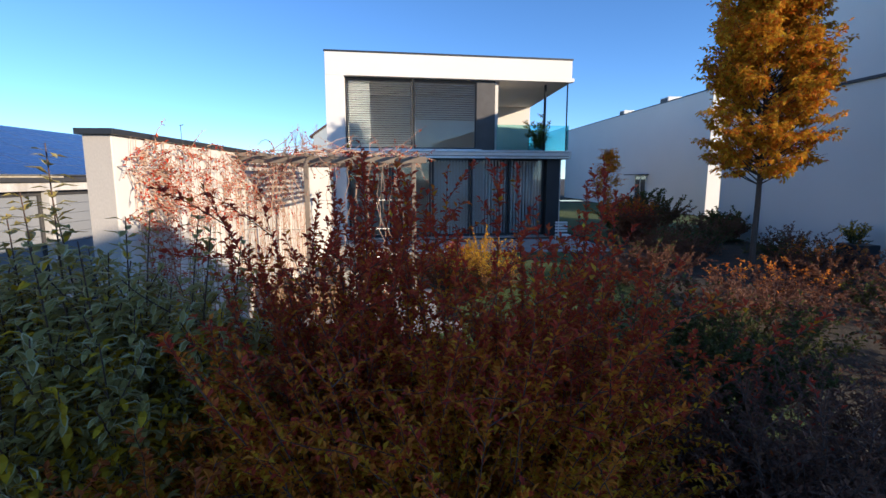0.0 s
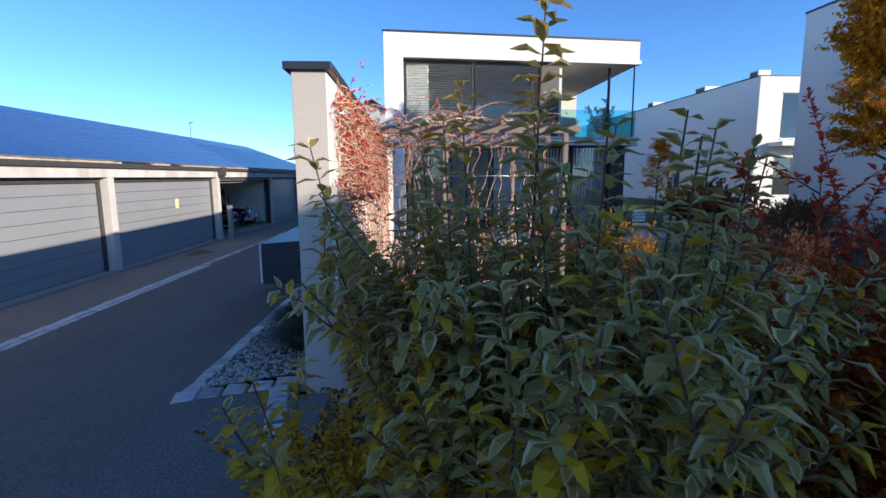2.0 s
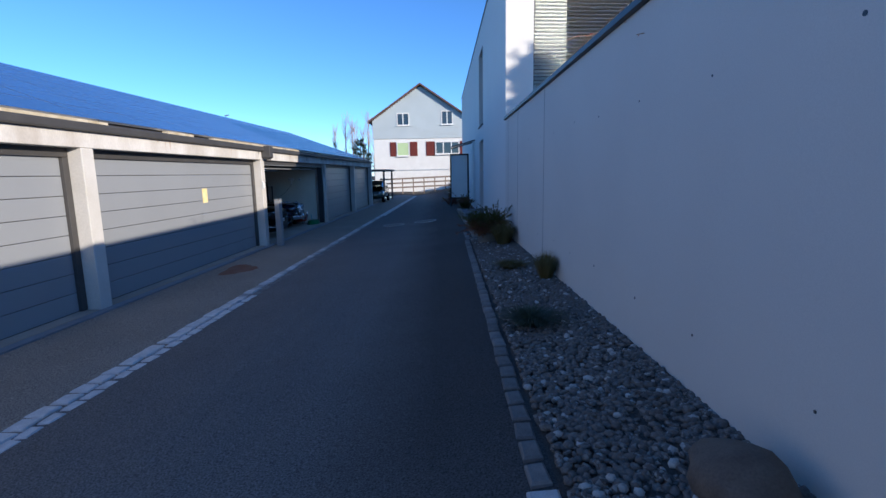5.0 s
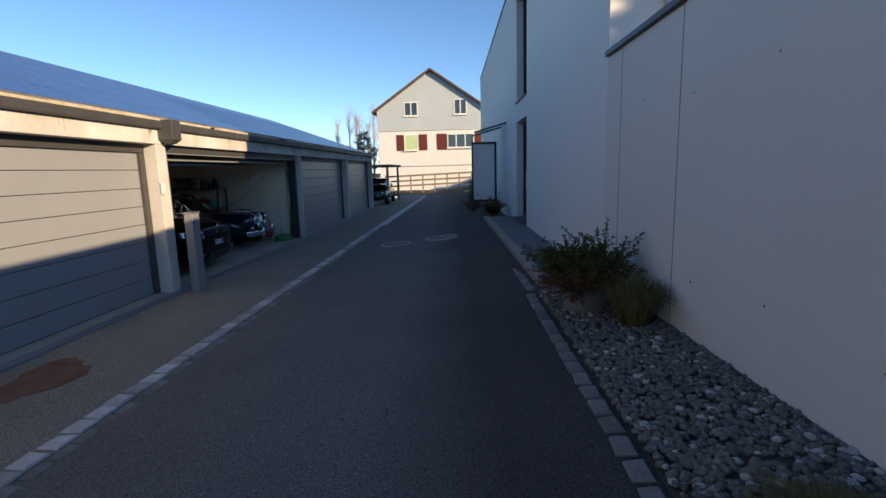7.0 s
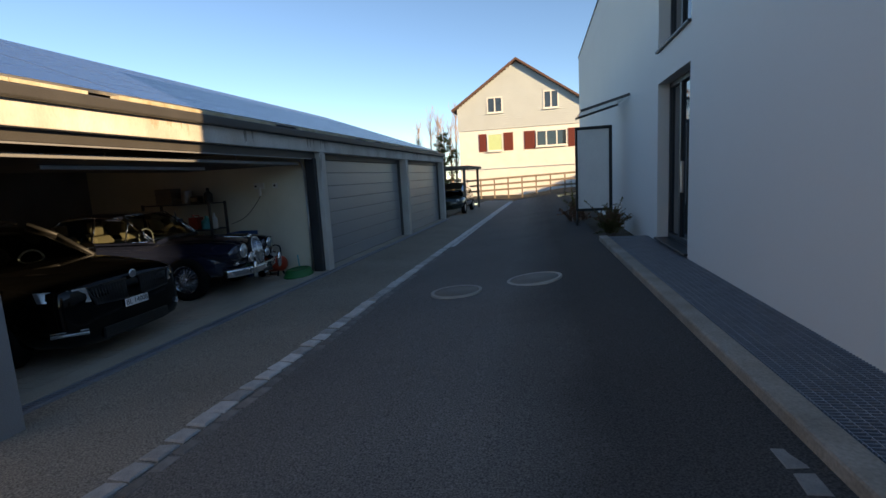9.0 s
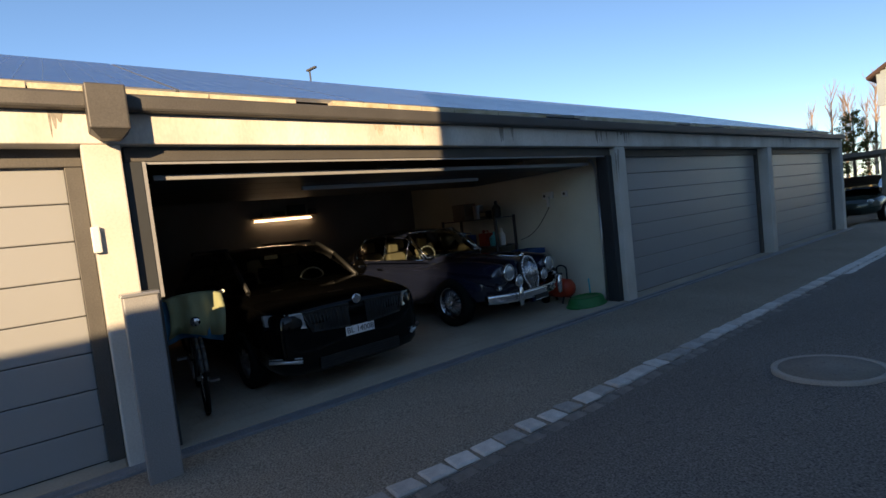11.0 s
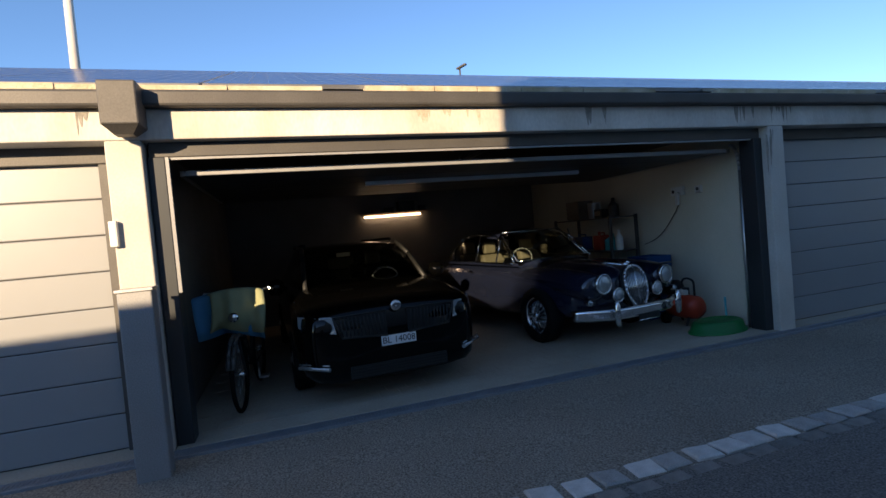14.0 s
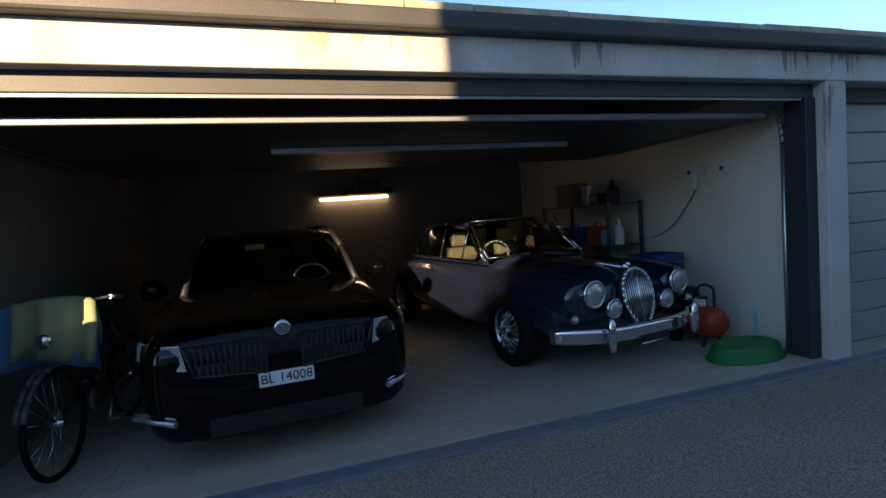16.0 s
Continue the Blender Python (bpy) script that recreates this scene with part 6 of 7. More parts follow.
fine_shrub(3.3, -4.6, 0.7, 0.5, 1.5, 80, 15, ("leaf_brown", "leaf_brown", "leaf_brown"), "bare grey twiggy shrub in a planting bed", 0.035, 0.6, bare=0.6)
fine_shrub(4.2, -3.9, 1.0, 1.0, 1.75, 170, 14, ("leaf_brown", "leaf_brown", "leaf_brown"), "bare grey twiggy shrub in a planting bed", 0.035, 0.8, bare=0.5)
fine_shrub(5.5, -3.1, 1.1, 1.0, 1.65, 150, 16, ("leaf_brown", "leaf_brown", "leaf_brown"), "bare grey twiggy shrub in a planting bed", 0.035, 0.7, bare=0.5)
fine_shrub(4.6, -1.7, 1.3, 0.9, 1.95, 95, 20, ("leaf_brown", "leaf_dark", "leaf_dark"), "dark evergreen shrub beside a lawn", 0.045, 1.2)
fine_shrub(3.0, -1.9, 0.9, 0.6, 1.7, 60, 29, ("leaf_red", "leaf_brown", "leaf_dark"), "reddish shrub beside a lawn", 0.045, 1.1)
fine_shrub(3.9, -3.1, 0.8, 0.7, 1.75, 80, 34, ("leaf_red", "leaf_brown", "leaf_brown"), "barberry shrub with dull red autumn leaves", 0.042, 1.0)
fine_shrub(4.9, -4.9, 0.9, 0.45, 1.5, 90, 32, ("leaf_brown", "leaf_brown", "leaf_brown"), "bare grey twiggy shrub in a planting bed", 0.035, 0.7, bare=0.5, twig="old_wood")
fine_shrub(1.05, -3.5, 0.45, 0.45, 1.9, 60, 33, ("leaf_rust", "leaf_orange", "leaf_yellow"), "orange brown autumn shrub in a planting bed", 0.042, 1.1)
fine_shrub(-1.0, -2.2, 0.35, 0.5, 1.2, 20, 31, ("leaf_dark", "leaf_yellow", "leaf_yellow"), "small yellowing shrub beside a garden wall", 0.045, 1.0)
for k, (x, y, r, t) in enumerate(((6.6, 0.4, 1.2, 1.2), (8.6, -0.9, 1.3, 1.3), (8.4, 2.2, 1.2, 1.1), (10.8, 1.8, 1.3, 1.2), (7.2, 4.6, 1.1, 1.3), (11.5, 4.4, 1.2, 1.2), (12.8, 7.2, 1.1, 1.25), (9.8, 7.6, 1.2, 1.3), (13.2, 2.6, 1.2, 1.2), (11.6, 9.6, 1.2, 1.5))):
    fine_shrub(x, y, r * 1.15, r, t + 0.25, 50, 200 + k, (("leaf_brown", "leaf_brown", "leaf_dark"), ("leaf_dark", "leaf_brown", "leaf_brown"), ("leaf_orange", "leaf_brown", "leaf_brown"))[k % 3], "dry brown perennial clump in a garden bed", 0.06, 0.7, bare=0.2)
fine_shrub(3.4, 4.0, 0.75, 0.75, 1.65, 80, 21, ("leaf_gold", "leaf_yellow", "leaf_brown"), "rounded golden yellow shrub beside the lawn", 0.035, 1.2)
fine_shrub(2.7, 4.9, 0.8, 0.6, 1.55, 70, 22, ("leaf_red", "leaf_orange", "leaf_brown"), "reddish brown hedge shrub behind a paved path", 0.035, 1.1)
fine_shrub(1.25, 2.85, 0.42, 0.4, 1.35, 16, 23, ("leaf_yellow", "leaf_dark", "leaf_dark"), "flowering green plant growing in a grey pot", 0.04, 1.0, z0=0.85)
for x, y, r, t, s, m, lab in ((11.2, 14.5, 1.3, 2.1, 24, ("leaf_brown", "leaf_orange", "leaf_dark"), "brown garden shrub before a white house"), (13.5, 16.5, 1.5, 2.4, 25, ("leaf_dark", "leaf_dark", "leaf_brown"), "dark green garden shrub before a white house"),
                              (10.3, 11.5, 0.8, 1.9, 26, ("leaf_red", "leaf_brown", "leaf_brown"), "reddish autumn shrub beside a terrace"), (14.0, 12.0, 0.9, 1.6, 27, ("leaf_dark", "leaf_dark", "leaf_brown"), "dark green clipped shrub by a path")):
    fine_shrub(x, y, r, r, t, 60, s, m, lab, 0.09, 0.8)
fine_shrub(-1.78, 11.75, 0.42, 0.45, 1.2, 80, 41, ("leaf_dark", "leaf_dark", "leaf_brown"), "low dark green plant in a round stone pot", 0.035, 1.3, z0=0.7)
bowl = empty("plant_bowl", (-1.78, 11.75, gz(-1.78)))
bm = bmesh.new()
lathe(bm, ((0.13, 0.0), (0.19, 0.08), (0.225, 0.2), (0.235, 0.34), (0.245, 0.37), (0.215, 0.37), (0.205, 0.33), (0.001, 0.33)), 28, centre=(-1.78, 11.75, gz(-1.78)))
finish("bowl", bm, "dark_concrete", bowl)
tagged(bowl, "round weathered stone plant pot on gravel", "plant pot")
fine_shrub(-1.75, 23.4, 0.35, 0.6, 1.0, 22, 42, ("leaf_dark", "leaf_brown", "leaf_dark"), "dark green potted plant beside a house wall", 0.04, 1.2)
fine_shrub(-2.3, 26.6, 0.4, 0.9, 1.3, 18, 43, ("leaf_dark", "leaf_dark", "leaf_brown"), "dark green shrub beside an open door leaf", 0.045, 1.0)
fine_shrub(7.3, 14.6, 0.45, 0.45, 5.5, 22, 44, ("leaf_dark", "leaf_yellow", "leaf_dark"), "bushy green potted plant on a balcony", 0.06, 0.9, z0=3.95)


def grass_tuft(x, y, r, h, n, seed, mat, label):
    rng = random.Random(seed)
    ob = empty("grass_tuft", (x, y, gz(x)))
    bm = bmesh.new()
    for _ in range(n):
        a, q = rng.random() * 6.283, rng.random() ** 0.5
        foot = Vector((x + 0.3 * r * q * math.cos(a), y + 0.3 * r * q * math.sin(a), gz(x)))
        d = Vector((math.cos(a) * r * q, math.sin(a) * r * q, h * rng.uniform(0.6, 1.0)))
        mid = foot + d * 0.55 + Vector((0, 0, 0.12 * h))
        tip = foot + Vector((d.x * 1.25, d.y * 1.25, d.z * (1.05 - 0.45 * q)))
        s = d.cross(Vector((0, 0, 1))).normalized() * 0.003
        v = [bm.verts.new(p) for p in (foot - s, foot + s, mid + s * 0.8, mid - s * 0.8, tip)]
        bm.faces.new((v[0], v[1], v[2], v[3]))
        bm.faces.new((v[3], v[2], v[4]))
    finish("blades", bm, mat, ob, kind="stuff")
    return tagged(ob, label, "grass tuft", "tufts in the gravel bed")


for x, y, r, h, n, s, m in ((-1.76, 1.0, 0.42, 0.40, 1900, 1, "needle"), (-1.58, 0.22, 0.40, 0.36, 1800, 2, "needle"), (-1.98, 5.5, 0.32, 0.22, 900, 3, "needle"), (-1.76, 8.4, 0.26, 0.2, 800, 4, "straw"), (-1.42, 7.4, 0.24, 0.5, 600, 5, "straw"),
                            (-1.52, 11.05, 0.36, 0.62, 900, 7, "straw")):
    grass_tuft(x, y, r, h, n, s, m, "bluish grey grass cushion in a gravel bed" if m == "needle" else "dry straw coloured grass tuft in a gravel bed")


def leafy_tree(x, y, trunk, z1, r, n, seed, mats, label, size=0.08, per=150, z0=None, tr=0.075):
    rng = random.Random(seed)
    z0 = gz(x) if z0 is None else z0
    ob = empty("tree", (x, y, z0))
    wood, leaves = bmesh.new(), bmesh.new()
    pts = branch(rng, (x, y, z0 - 0.05), (0, 0, 1), z1 - z0, 9, 0, 0.03)
    shoots(wood, pts, tr, 0.012, n=8)
    span = z1 - trunk
    for k in range(n):
        u = rng.random()
        h = trunk + span * u * 0.92
        p, _ = along(pts, (h - z0) / (z1 - z0) * 0.98)
        a = rng.random() * 6.283
        reach = r * (0.55 + 0.45 * math.sin(math.pi * min(1, 0.22 + u * 0.85))) * rng.uniform(0.7, 1.03) * (1 - 0.55 * u ** 3)
        way = Vector((math.cos(a), math.sin(a), 0.45 + 0.6 * u))
        limb = branch(rng, p, way, reach, 5, -0.03, 0.12)
        shoots(wood, limb, 0.020 * (1 - 0.5 * u), 0.003)
        for _ in range(6):
            q, d = along(limb, rng.uniform(0.35, 0.98))
            ln = rng.uniform(0.2, 0.55)
            tw = branch(rng, q, d * 0.6 + Vector((rng.uniform(-1, 1), rng.uniform(-1, 1), rng.uniform(-0.6, 0.6))), ln, 3, 0.03, 0.15)
            shoots(wood, tw, 0.005, 0.0015, n=3)
            for _ in range(per // 6):
                e, dd = along(tw, rng.random() * 0.999)
                out = (Vector((rng.uniform(-1, 1), rng.uniform(-1, 1), rng.uniform(-0.9, 0.4)))).normalized()
                s = size * rng.uniform(0.7, 1.3)
                leaf(leaves, e + out * 0.03, out, s, s * 0.55, rng.randrange(len(mats)), None, 0.2)
    finish("wood", wood, "bark", ob)
    finish("leaves", leaves, list(mats), ob, kind="stuff")
    return tagged(ob, label, "tree")


leafy_tree(10.15, 5.1, 2.75, 8.8, 1.85, 300, 5, ("leaf_gold", "leaf_gold", "leaf_yellow", "leaf_orange"), "young tree with golden orange autumn leaves", 0.10, 216)
leafy_tree(12.3, 19.5, 1.6, 4.4, 0.95, 50, 6, ("leaf_orange", "leaf_gold"), "small slender tree with orange autumn leaves", 0.09, 90, tr=0.04)
for k, (x, y, z) in enumerate(((-21, 39, 4.8), (-19, 33, 4.6), (-13.5, 60, 6.5))):
    leafy_tree(x, y, 0.8, z, 1.9, 46, 60 + k, ("leaf_dark", "leaf_dark"), "dark green tree beyond the garages", 0.16, 90, tr=0.12)


def bare_poplar(x, y, h, seed):
    rng = random.Random(seed)
    ob = empty("poplar", (x, y, 0))
    bm = bmesh.new()
    pts = branch(rng, (x, y, -0.1), (0, 0, 1), h, 8, 0, 0.03)
    shoots(bm, pts, 0.2, 0.02, n=6)
    for _ in range(70):
        p, _ = along(pts, rng.uniform(0.15, 0.97))
        a = rng.random() * 6.283
        ln = rng.uniform(0.8, 2.0)
        lb = branch(rng, p, Vector((math.cos(a) * 0.45, math.sin(a) * 0.45, 1)), ln, 4, -0.05, 0.08)
        shoots(bm, lb, 0.03, 0.006, n=3)
        for _ in range(5):
            q, d = along(lb, rng.uniform(0.2, 0.95))
            shoots(bm, branch(rng, q, d + Vector((rng.uniform(-1, 1), rng.uniform(-1, 1), 0.3)) * 0.5, rng.uniform(0.3, 0.8), 2, 0, 0.1), 0.012, 0.004, n=3)
    finish("wood", bm, "vine", ob, kind="stuff")
    return tagged(ob, "tall bare leafless poplar in the distance", "tree", "row of poplars")


for k in range(7):
    bare_poplar(-20.4 + k * 0.95 + (k % 2) * 0.3, 76 + (k * 7) % 5, 8.5 + (k * 3) % 4 * 0.7, 80 + k)

# ---- garden ----
lawn = bmesh.new()
sheet(lawn, 0.21, 6.0, -2.0, 1.41, 0.0)
sheet(lawn, 2.7, 7.0, 1.41, 9.6, 0.0)
sheet(lawn, 9.0, 20.4, 12, 40, 0.0)
structure(finish("lawn", lawn, "lawn"), "short green autumn lawn with worn patches", "lawn")
rng = random.Random(9)
bm = bmesh.new()
for _ in range(26000):
    x, y = rng.uniform(0.22, 6.5), rng.uniform(-1.9, 7)
    if x < 2.7 and y > 1.4:
        continue
    a, h = rng.random() * 6.283, rng.uniform(0.02, 0.05)
    z = gz(x)
    p = Vector((x, y, z))
    s = Vector((math.cos(a), math.sin(a), 0)) * 0.004
    v = [bm.verts.new(q) for q in (p - s, p + s, p + Vector((rng.uniform(-1, 1) * 0.02, rng.uniform(-1, 1) * 0.02, h)))]
    bm.faces.new(v)
M["blade"] = leaf_material("lawn_blade", (0.04, 0.075, 0.015), (0.08, 0.11, 0.025))
structure(finish("lawn_blades", bm, "blade", None, kind="stuff"), "short green grass blades of the lawn", "grass")["kind"] = "stuff"

perg = empty("pergola", (1.0, 4.2, 0.4))
for x, y in ((1.93, 2.5), (1.93, 6.2), (0.1, 2.5)):
    box("post", x - 0.038, x + 0.038, y - 0.038, y + 0.038, 0.4, 3.08, "old_wood", perg, 0.008)
for y in (2.5, 6.2):
    box("beam", -1.0, 2.15, y - 0.04, y + 0.04, 3.08, 3.19, "old_wood", perg, 0.008)
for k in range(9):
    x = -0.95 + k * 0.37
    box("slat", x - 0.02, x + 0.02, 2.2, 6.5, 3.19, 3.24, "old_wood", perg, 0.004)
bm = bmesh.new()
for z in (0.95, 1.45, 1.95, 2.45):
    tube(bm, (-1.0, 2.5, z), (1.93, 2.5, z), 0.004, n=5)
finish("wire", bm, "silver", perg, kind="stuff")
tagged(perg, "weathered wooden pergola overgrown with bare vines", "pergola")


def vine(name, at, parent_label, seed, paths, mat, leaves=0, r=0.007, lm="leaf_red"):
    rng = random.Random(seed)
    ob = empty(name, at)
    bm, lv = bmesh.new(), bmesh.new()
    for pts in paths(rng):
        shoots(bm, pts, r * rng.uniform(0.6, 1.2), r * 0.35)
        for _ in range(int(leaves * len(pts))):
            p, d = along(pts, rng.random() * 0.999)
            out = Vector((rng.uniform(-1, 1), rng.uniform(-1, 1), rng.uniform(-1, 0.5))).normalized()
            s = rng.uniform(0.02, 0.06)
            leaf(lv, p, out, s, s * 0.6, 0)
    finish("stems", bm, mat, ob, kind="stuff")
    if leaves:
        finish("leaves", lv, lm, ob, kind="stuff")
    else:
        lv.free()
    return tagged(ob, parent_label, "climbing plant")


def trellis_paths(rng):
    for k in range(26):
        x0 = -0.9 + k * 0.11
        pts, x = [], x0
        for j in range(14):
            z = 0.45 + j * 0.21
            x += rng.uniform(-0.09, 0.09) + 0.03 * math.sin(j * 1.3 + k)
            pts.append(Vector((x, 2.5 + rng.uniform(-0.05, 0.05), z)))
        yield pts
    for k in range(150):
        yield branch(rng, (rng.uniform(-0.95, 2.0), rng.uniform(2.2, 6.4), 3.28), (rng.uniform(-1, 1), rng.uniform(-1, 1), 0.05), rng.uniform(0.5, 1.1), 8, 0.05, 0.35)


vine("vine", (0.5, 2.5, 0.42), "bare pale climbing vine on a wire trellis", 5, trellis_paths, "vine", 1.6, 0.012, "leaf_red")


def wall_paths(rng):
    for k in range(90):
        y = -0.6 + (k / 70) * 6.5 + rng.uniform(-0.05, 0.05)
        x = wall_x(y) + 0.29
        pts, yy = [], y
        for j in range(13):
            z = rng.uniform(0.5, 0.6) + j * 0.225
            yy += rng.uniform(-0.07, 0.07)
            pts.append(Vector((x + rng.uniform(0, 0.03), yy, min(z, 3.3))))
        yield pts
    for k in range(330):
        y = -0.4 + rng.random() * 6
        yield branch(rng, (wall_x(y) + 0.30, y, rng.uniform(2.2, 3.28)), (rng.uniform(0.0, 0.5), rng.uniform(-1, 1), rng.uniform(-0.5, 0.3)), rng.uniform(0.2, 0.5), 6, 0.06, 0.4)
    for k in range(220):
        y = -0.8 + rng.random() * 0.9
        yield branch(rng, (wall_x(y) + 0.30, y, rng.uniform(0.5, 3.2)), (rng.uniform(0.1, 0.9), rng.uniform(-0.6, 1), rng.uniform(-0.6, 0.6)), rng.uniform(0.2, 0.5), 6, 0.05, 0.4)


vine("vine", (-0.95, 2, 0.42), "reddish climbing vine over a white wall", 6, wall_paths, "vine", 1.2, 0.008, "leaf_red")
bm = bmesh.new()
for z in (0.85, 1.5, 2.2, 2.95):
    tube(bm, (wall_x(-0.86) + 0.26, -0.86, z), (wall_x(-0.86) + 0.39, -0.86, z), 0.008, n=6)
    tube(bm, (wall_x(-0.86) + 0.38, -0.86, z), (wall_x(6) + 0.38, 6.0, z), 0.003, n=4)
finish("trellis_wire", bm, "silver", wall, kind="stuff")

pl = empty("planter", (-0.05, 2.95, 0.42))
for k in range(5):
    z = 0.43 + k * 0.115
    box("board", -0.60, 0.50, 2.62, 2.65, z, z + 0.108, "wood", pl, 0.004)
    box("board", -0.60, 0.50, 3.27, 3.30, z, z + 0.108, "wood", pl, 0.004)
    box("board", -0.63, -0.60, 2.62, 3.30, z, z + 0.108, "wood", pl, 0.004)
    box("board", 0.50, 0.53, 2.62, 3.30, z, z + 0.108, "wood", pl, 0.004)
box("soil", -0.60, 0.50, 2.65, 3.27, 0.43, 0.96, "soil", pl, 0)
tagged(pl, "warm brown wooden planter box on a paved terrace", "planter")
bx = empty("garden_box", (0.2, 4.3, 0.42))
box("box_body", -0.3, 0.75, 4.0, 4.6, 0.42, 1.0, "slab", bx, 0.01)
box("box_lid", -0.34, 0.79, 3.96, 4.64, 1.0, 1.06, "gutter", bx, 0.01)
tagged(bx, "pale grey garden storage box with a dark lid", "storage box")
for x, y, r in ((1.25, 2.85, 0.24), (1.05, 5.2, 0.2)):
    pt = empty("flower_pot", (x, y, 0.42))
    bm = bmesh.new()
    lathe(bm, ((r * 0.72, 0.0), (r * 0.95, 0.4), (r * 1.05, 0.42), (r * 1.05, 0.46), (r * 0.9, 0.46), (r * 0.88, 0.40), (0.001, 0.40)), 20, centre=(x, y, 0.42))
    finish("pot", bm, "gutter", pt)
    tagged(pt, "dark grey round flower pot on paving", "flower pot", "flower pots")
fine_shrub(1.05, 5.2, 0.3, 0.3, 1.2, 10, 51, ("leaf_orange", "leaf_dark", "leaf_dark"), "small orange flowering plant in a pot", 0.04, 0.9, z0=0.83)
tc = empty("garden_chair", (7.2, 10.6, 0.45))
for x in (7.0, 7.4):
    for y in (10.4, 10.8):
        box("leg", x - 0.02, x + 0.02, y - 0.02, y + 0.02, 0.45, 0.88, "white", tc)
box("seat", 6.98, 7.42, 10.38, 10.82, 0.88, 0.92, "white", tc)
for k in range(4):
    box("back_slat", 6.98, 7.42, 10.80, 10.83, 0.98 + k * 0.1, 1.05 + k * 0.1, "white", tc)
tagged(tc, "white slatted garden chair on the terrace", "chair")
for x, y, s in ((15.6 - 0.9, 6.6, 0.35),):
    tb = empty("plant_tub", (x - 0.2, y, 0.45))
    box("tub", x - 0.7, x - 0.05, y - s, y + s, 0.45, 1.0, "anthracite", tb, 0.01)
    tagged(tb, "square dark plant tub beside a white house", "plant tub")
fine_shrub(14.3, 6.6, 0.35, 0.35, 1.75, 12, 52, ("leaf_dark", "leaf_yellow", "leaf_dark"), "small green plant in a dark tub", 0.05, 1.0, z0=1.0)


# ---- pieces: setts, pebbles, slabs, solar panels ----
def unit_stone(name, seed, mat, lx, ly, lz):
    rng = random.Random(seed)
    bm = bmesh.new()
    cuboid(bm, -lx / 2, lx / 2, -ly / 2, ly / 2, -lz, 0)
    for v in bm.verts:
        v.co += Vector((rng.uniform(-1, 1) * 0.010, rng.uniform(-1, 1) * 0.012, rng.uniform(-1, 0.2) * 0.006))
    bmesh.ops.bevel(bm, geom=[e for e in bm.edges if all(v.co.z > -lz / 2 for v in e.verts)] , offset=0.012, segments=1, affect="EDGES")
    bmesh.ops.recalc_face_normals(bm, faces=bm.faces)
    me = bpy.data.meshes.new(name)
    bm.to_mesh(me)
    bm.free()
    me.materials.append(M[mat])
    return me


M["cobble_dark"] = material("worn_granite", (0.24, 0.225, 0.205), (0.15, 0.14, 0.13), 0.85, scale=9, fine=120, bump=0.5, vary=0.22, dist=0.006)
SETTS = [unit_stone("sett", k, "cobble", 0.165, 0.188, 0.08) for k in range(5)] + [unit_stone("sett", k, "cobble_dark", 0.115, 0.175, 0.08) for k in range(5, 10)]


def setts_line(parent, rows, rng):
    for m, k in rows:
        ob = new("sett", SETTS[k])
        ob.parent = parent
        ob.matrix_basis = m


def strip_x(y):
    return -5.7


rng = random.Random(2)
gut = structure(empty("sett_gutter"), "double row of grey granite setts along the lane", "kerb")
far_rows, near_rows = [], []
y = -14.0
while y < 44:
    for j in (0, 1):
        x = strip_x(y) + (0.075 if j else -0.085) + rng.uniform(-0.008, 0.008)
        m = pose(x, y + (0.1 if j else 0) + rng.uniform(-0.015, 0.015), gz(x) + rng.uniform(0.004, 0.012) - 0.010 * j, rng.uniform(-2, 2), rng.uniform(-2, 2), rng.uniform(-4, 4) - 2)
        (near_rows if 8.5 < y < 24 else far_rows).append((m, rng.randrange(5) + 5 * j))
    y += 0.225
setts_line(gut, near_rows, rng)


def joined_stones(name, rows, mats, parent):
    bm = bmesh.new()
    for m, k in rows:
        t = bmesh.new()
        t.from_mesh(SETTS[k])
        t.transform(m)
        me = bpy.data.meshes.new("t")
        t.to_mesh(me)
        t.free()
        bm.from_mesh(me)
        bpy.data.meshes.remove(me)
    ob = finish(name, bm, mats, parent, kind="stuff")
    return ob


joined_stones("more_setts", far_rows, "cobble", gut)

edge = structure(empty("sett_edging"), "single row of granite setts edging a gravel bed", "kerb")
rows = []
y = -0.45
while y < 12.8:
    x = -2.46 + 0.021 * y
    rows.append((pose(x, y, gz(x) + 0.010 + rng.uniform(-0.004, 0.005), 0, -5, rng.uniform(-4, 4) - 2), rng.randrange(5) + (5 if y > 3 else 0)))
    y += 0.225
x = -2.48
while x < -1.3:
    rows.append((pose(x, -0.66, gz(x) + 0.012, 0, -5, 90 + rng.uniform(-4, 4)), rng.randrange(5)))
    x += 0.225
y = -0.85
while y > -3.4:
    rows.append((pose(-1.6 - 0.21 * (y + 0.85), y, gz(-1.62) + 0.012, 0, 0, rng.uniform(-4, 4) + 12), rng.randrange(5)))
    y -= 0.225
y = 13.0
while y < 22:
    rows.append((pose(-2.15, y, gz(-2.15) + 0.006, 0, -5, rng.uniform(-6, 6)), 5 + rng.randrange(5)))
    y += 0.21
setts_line(edge, rows, rng)

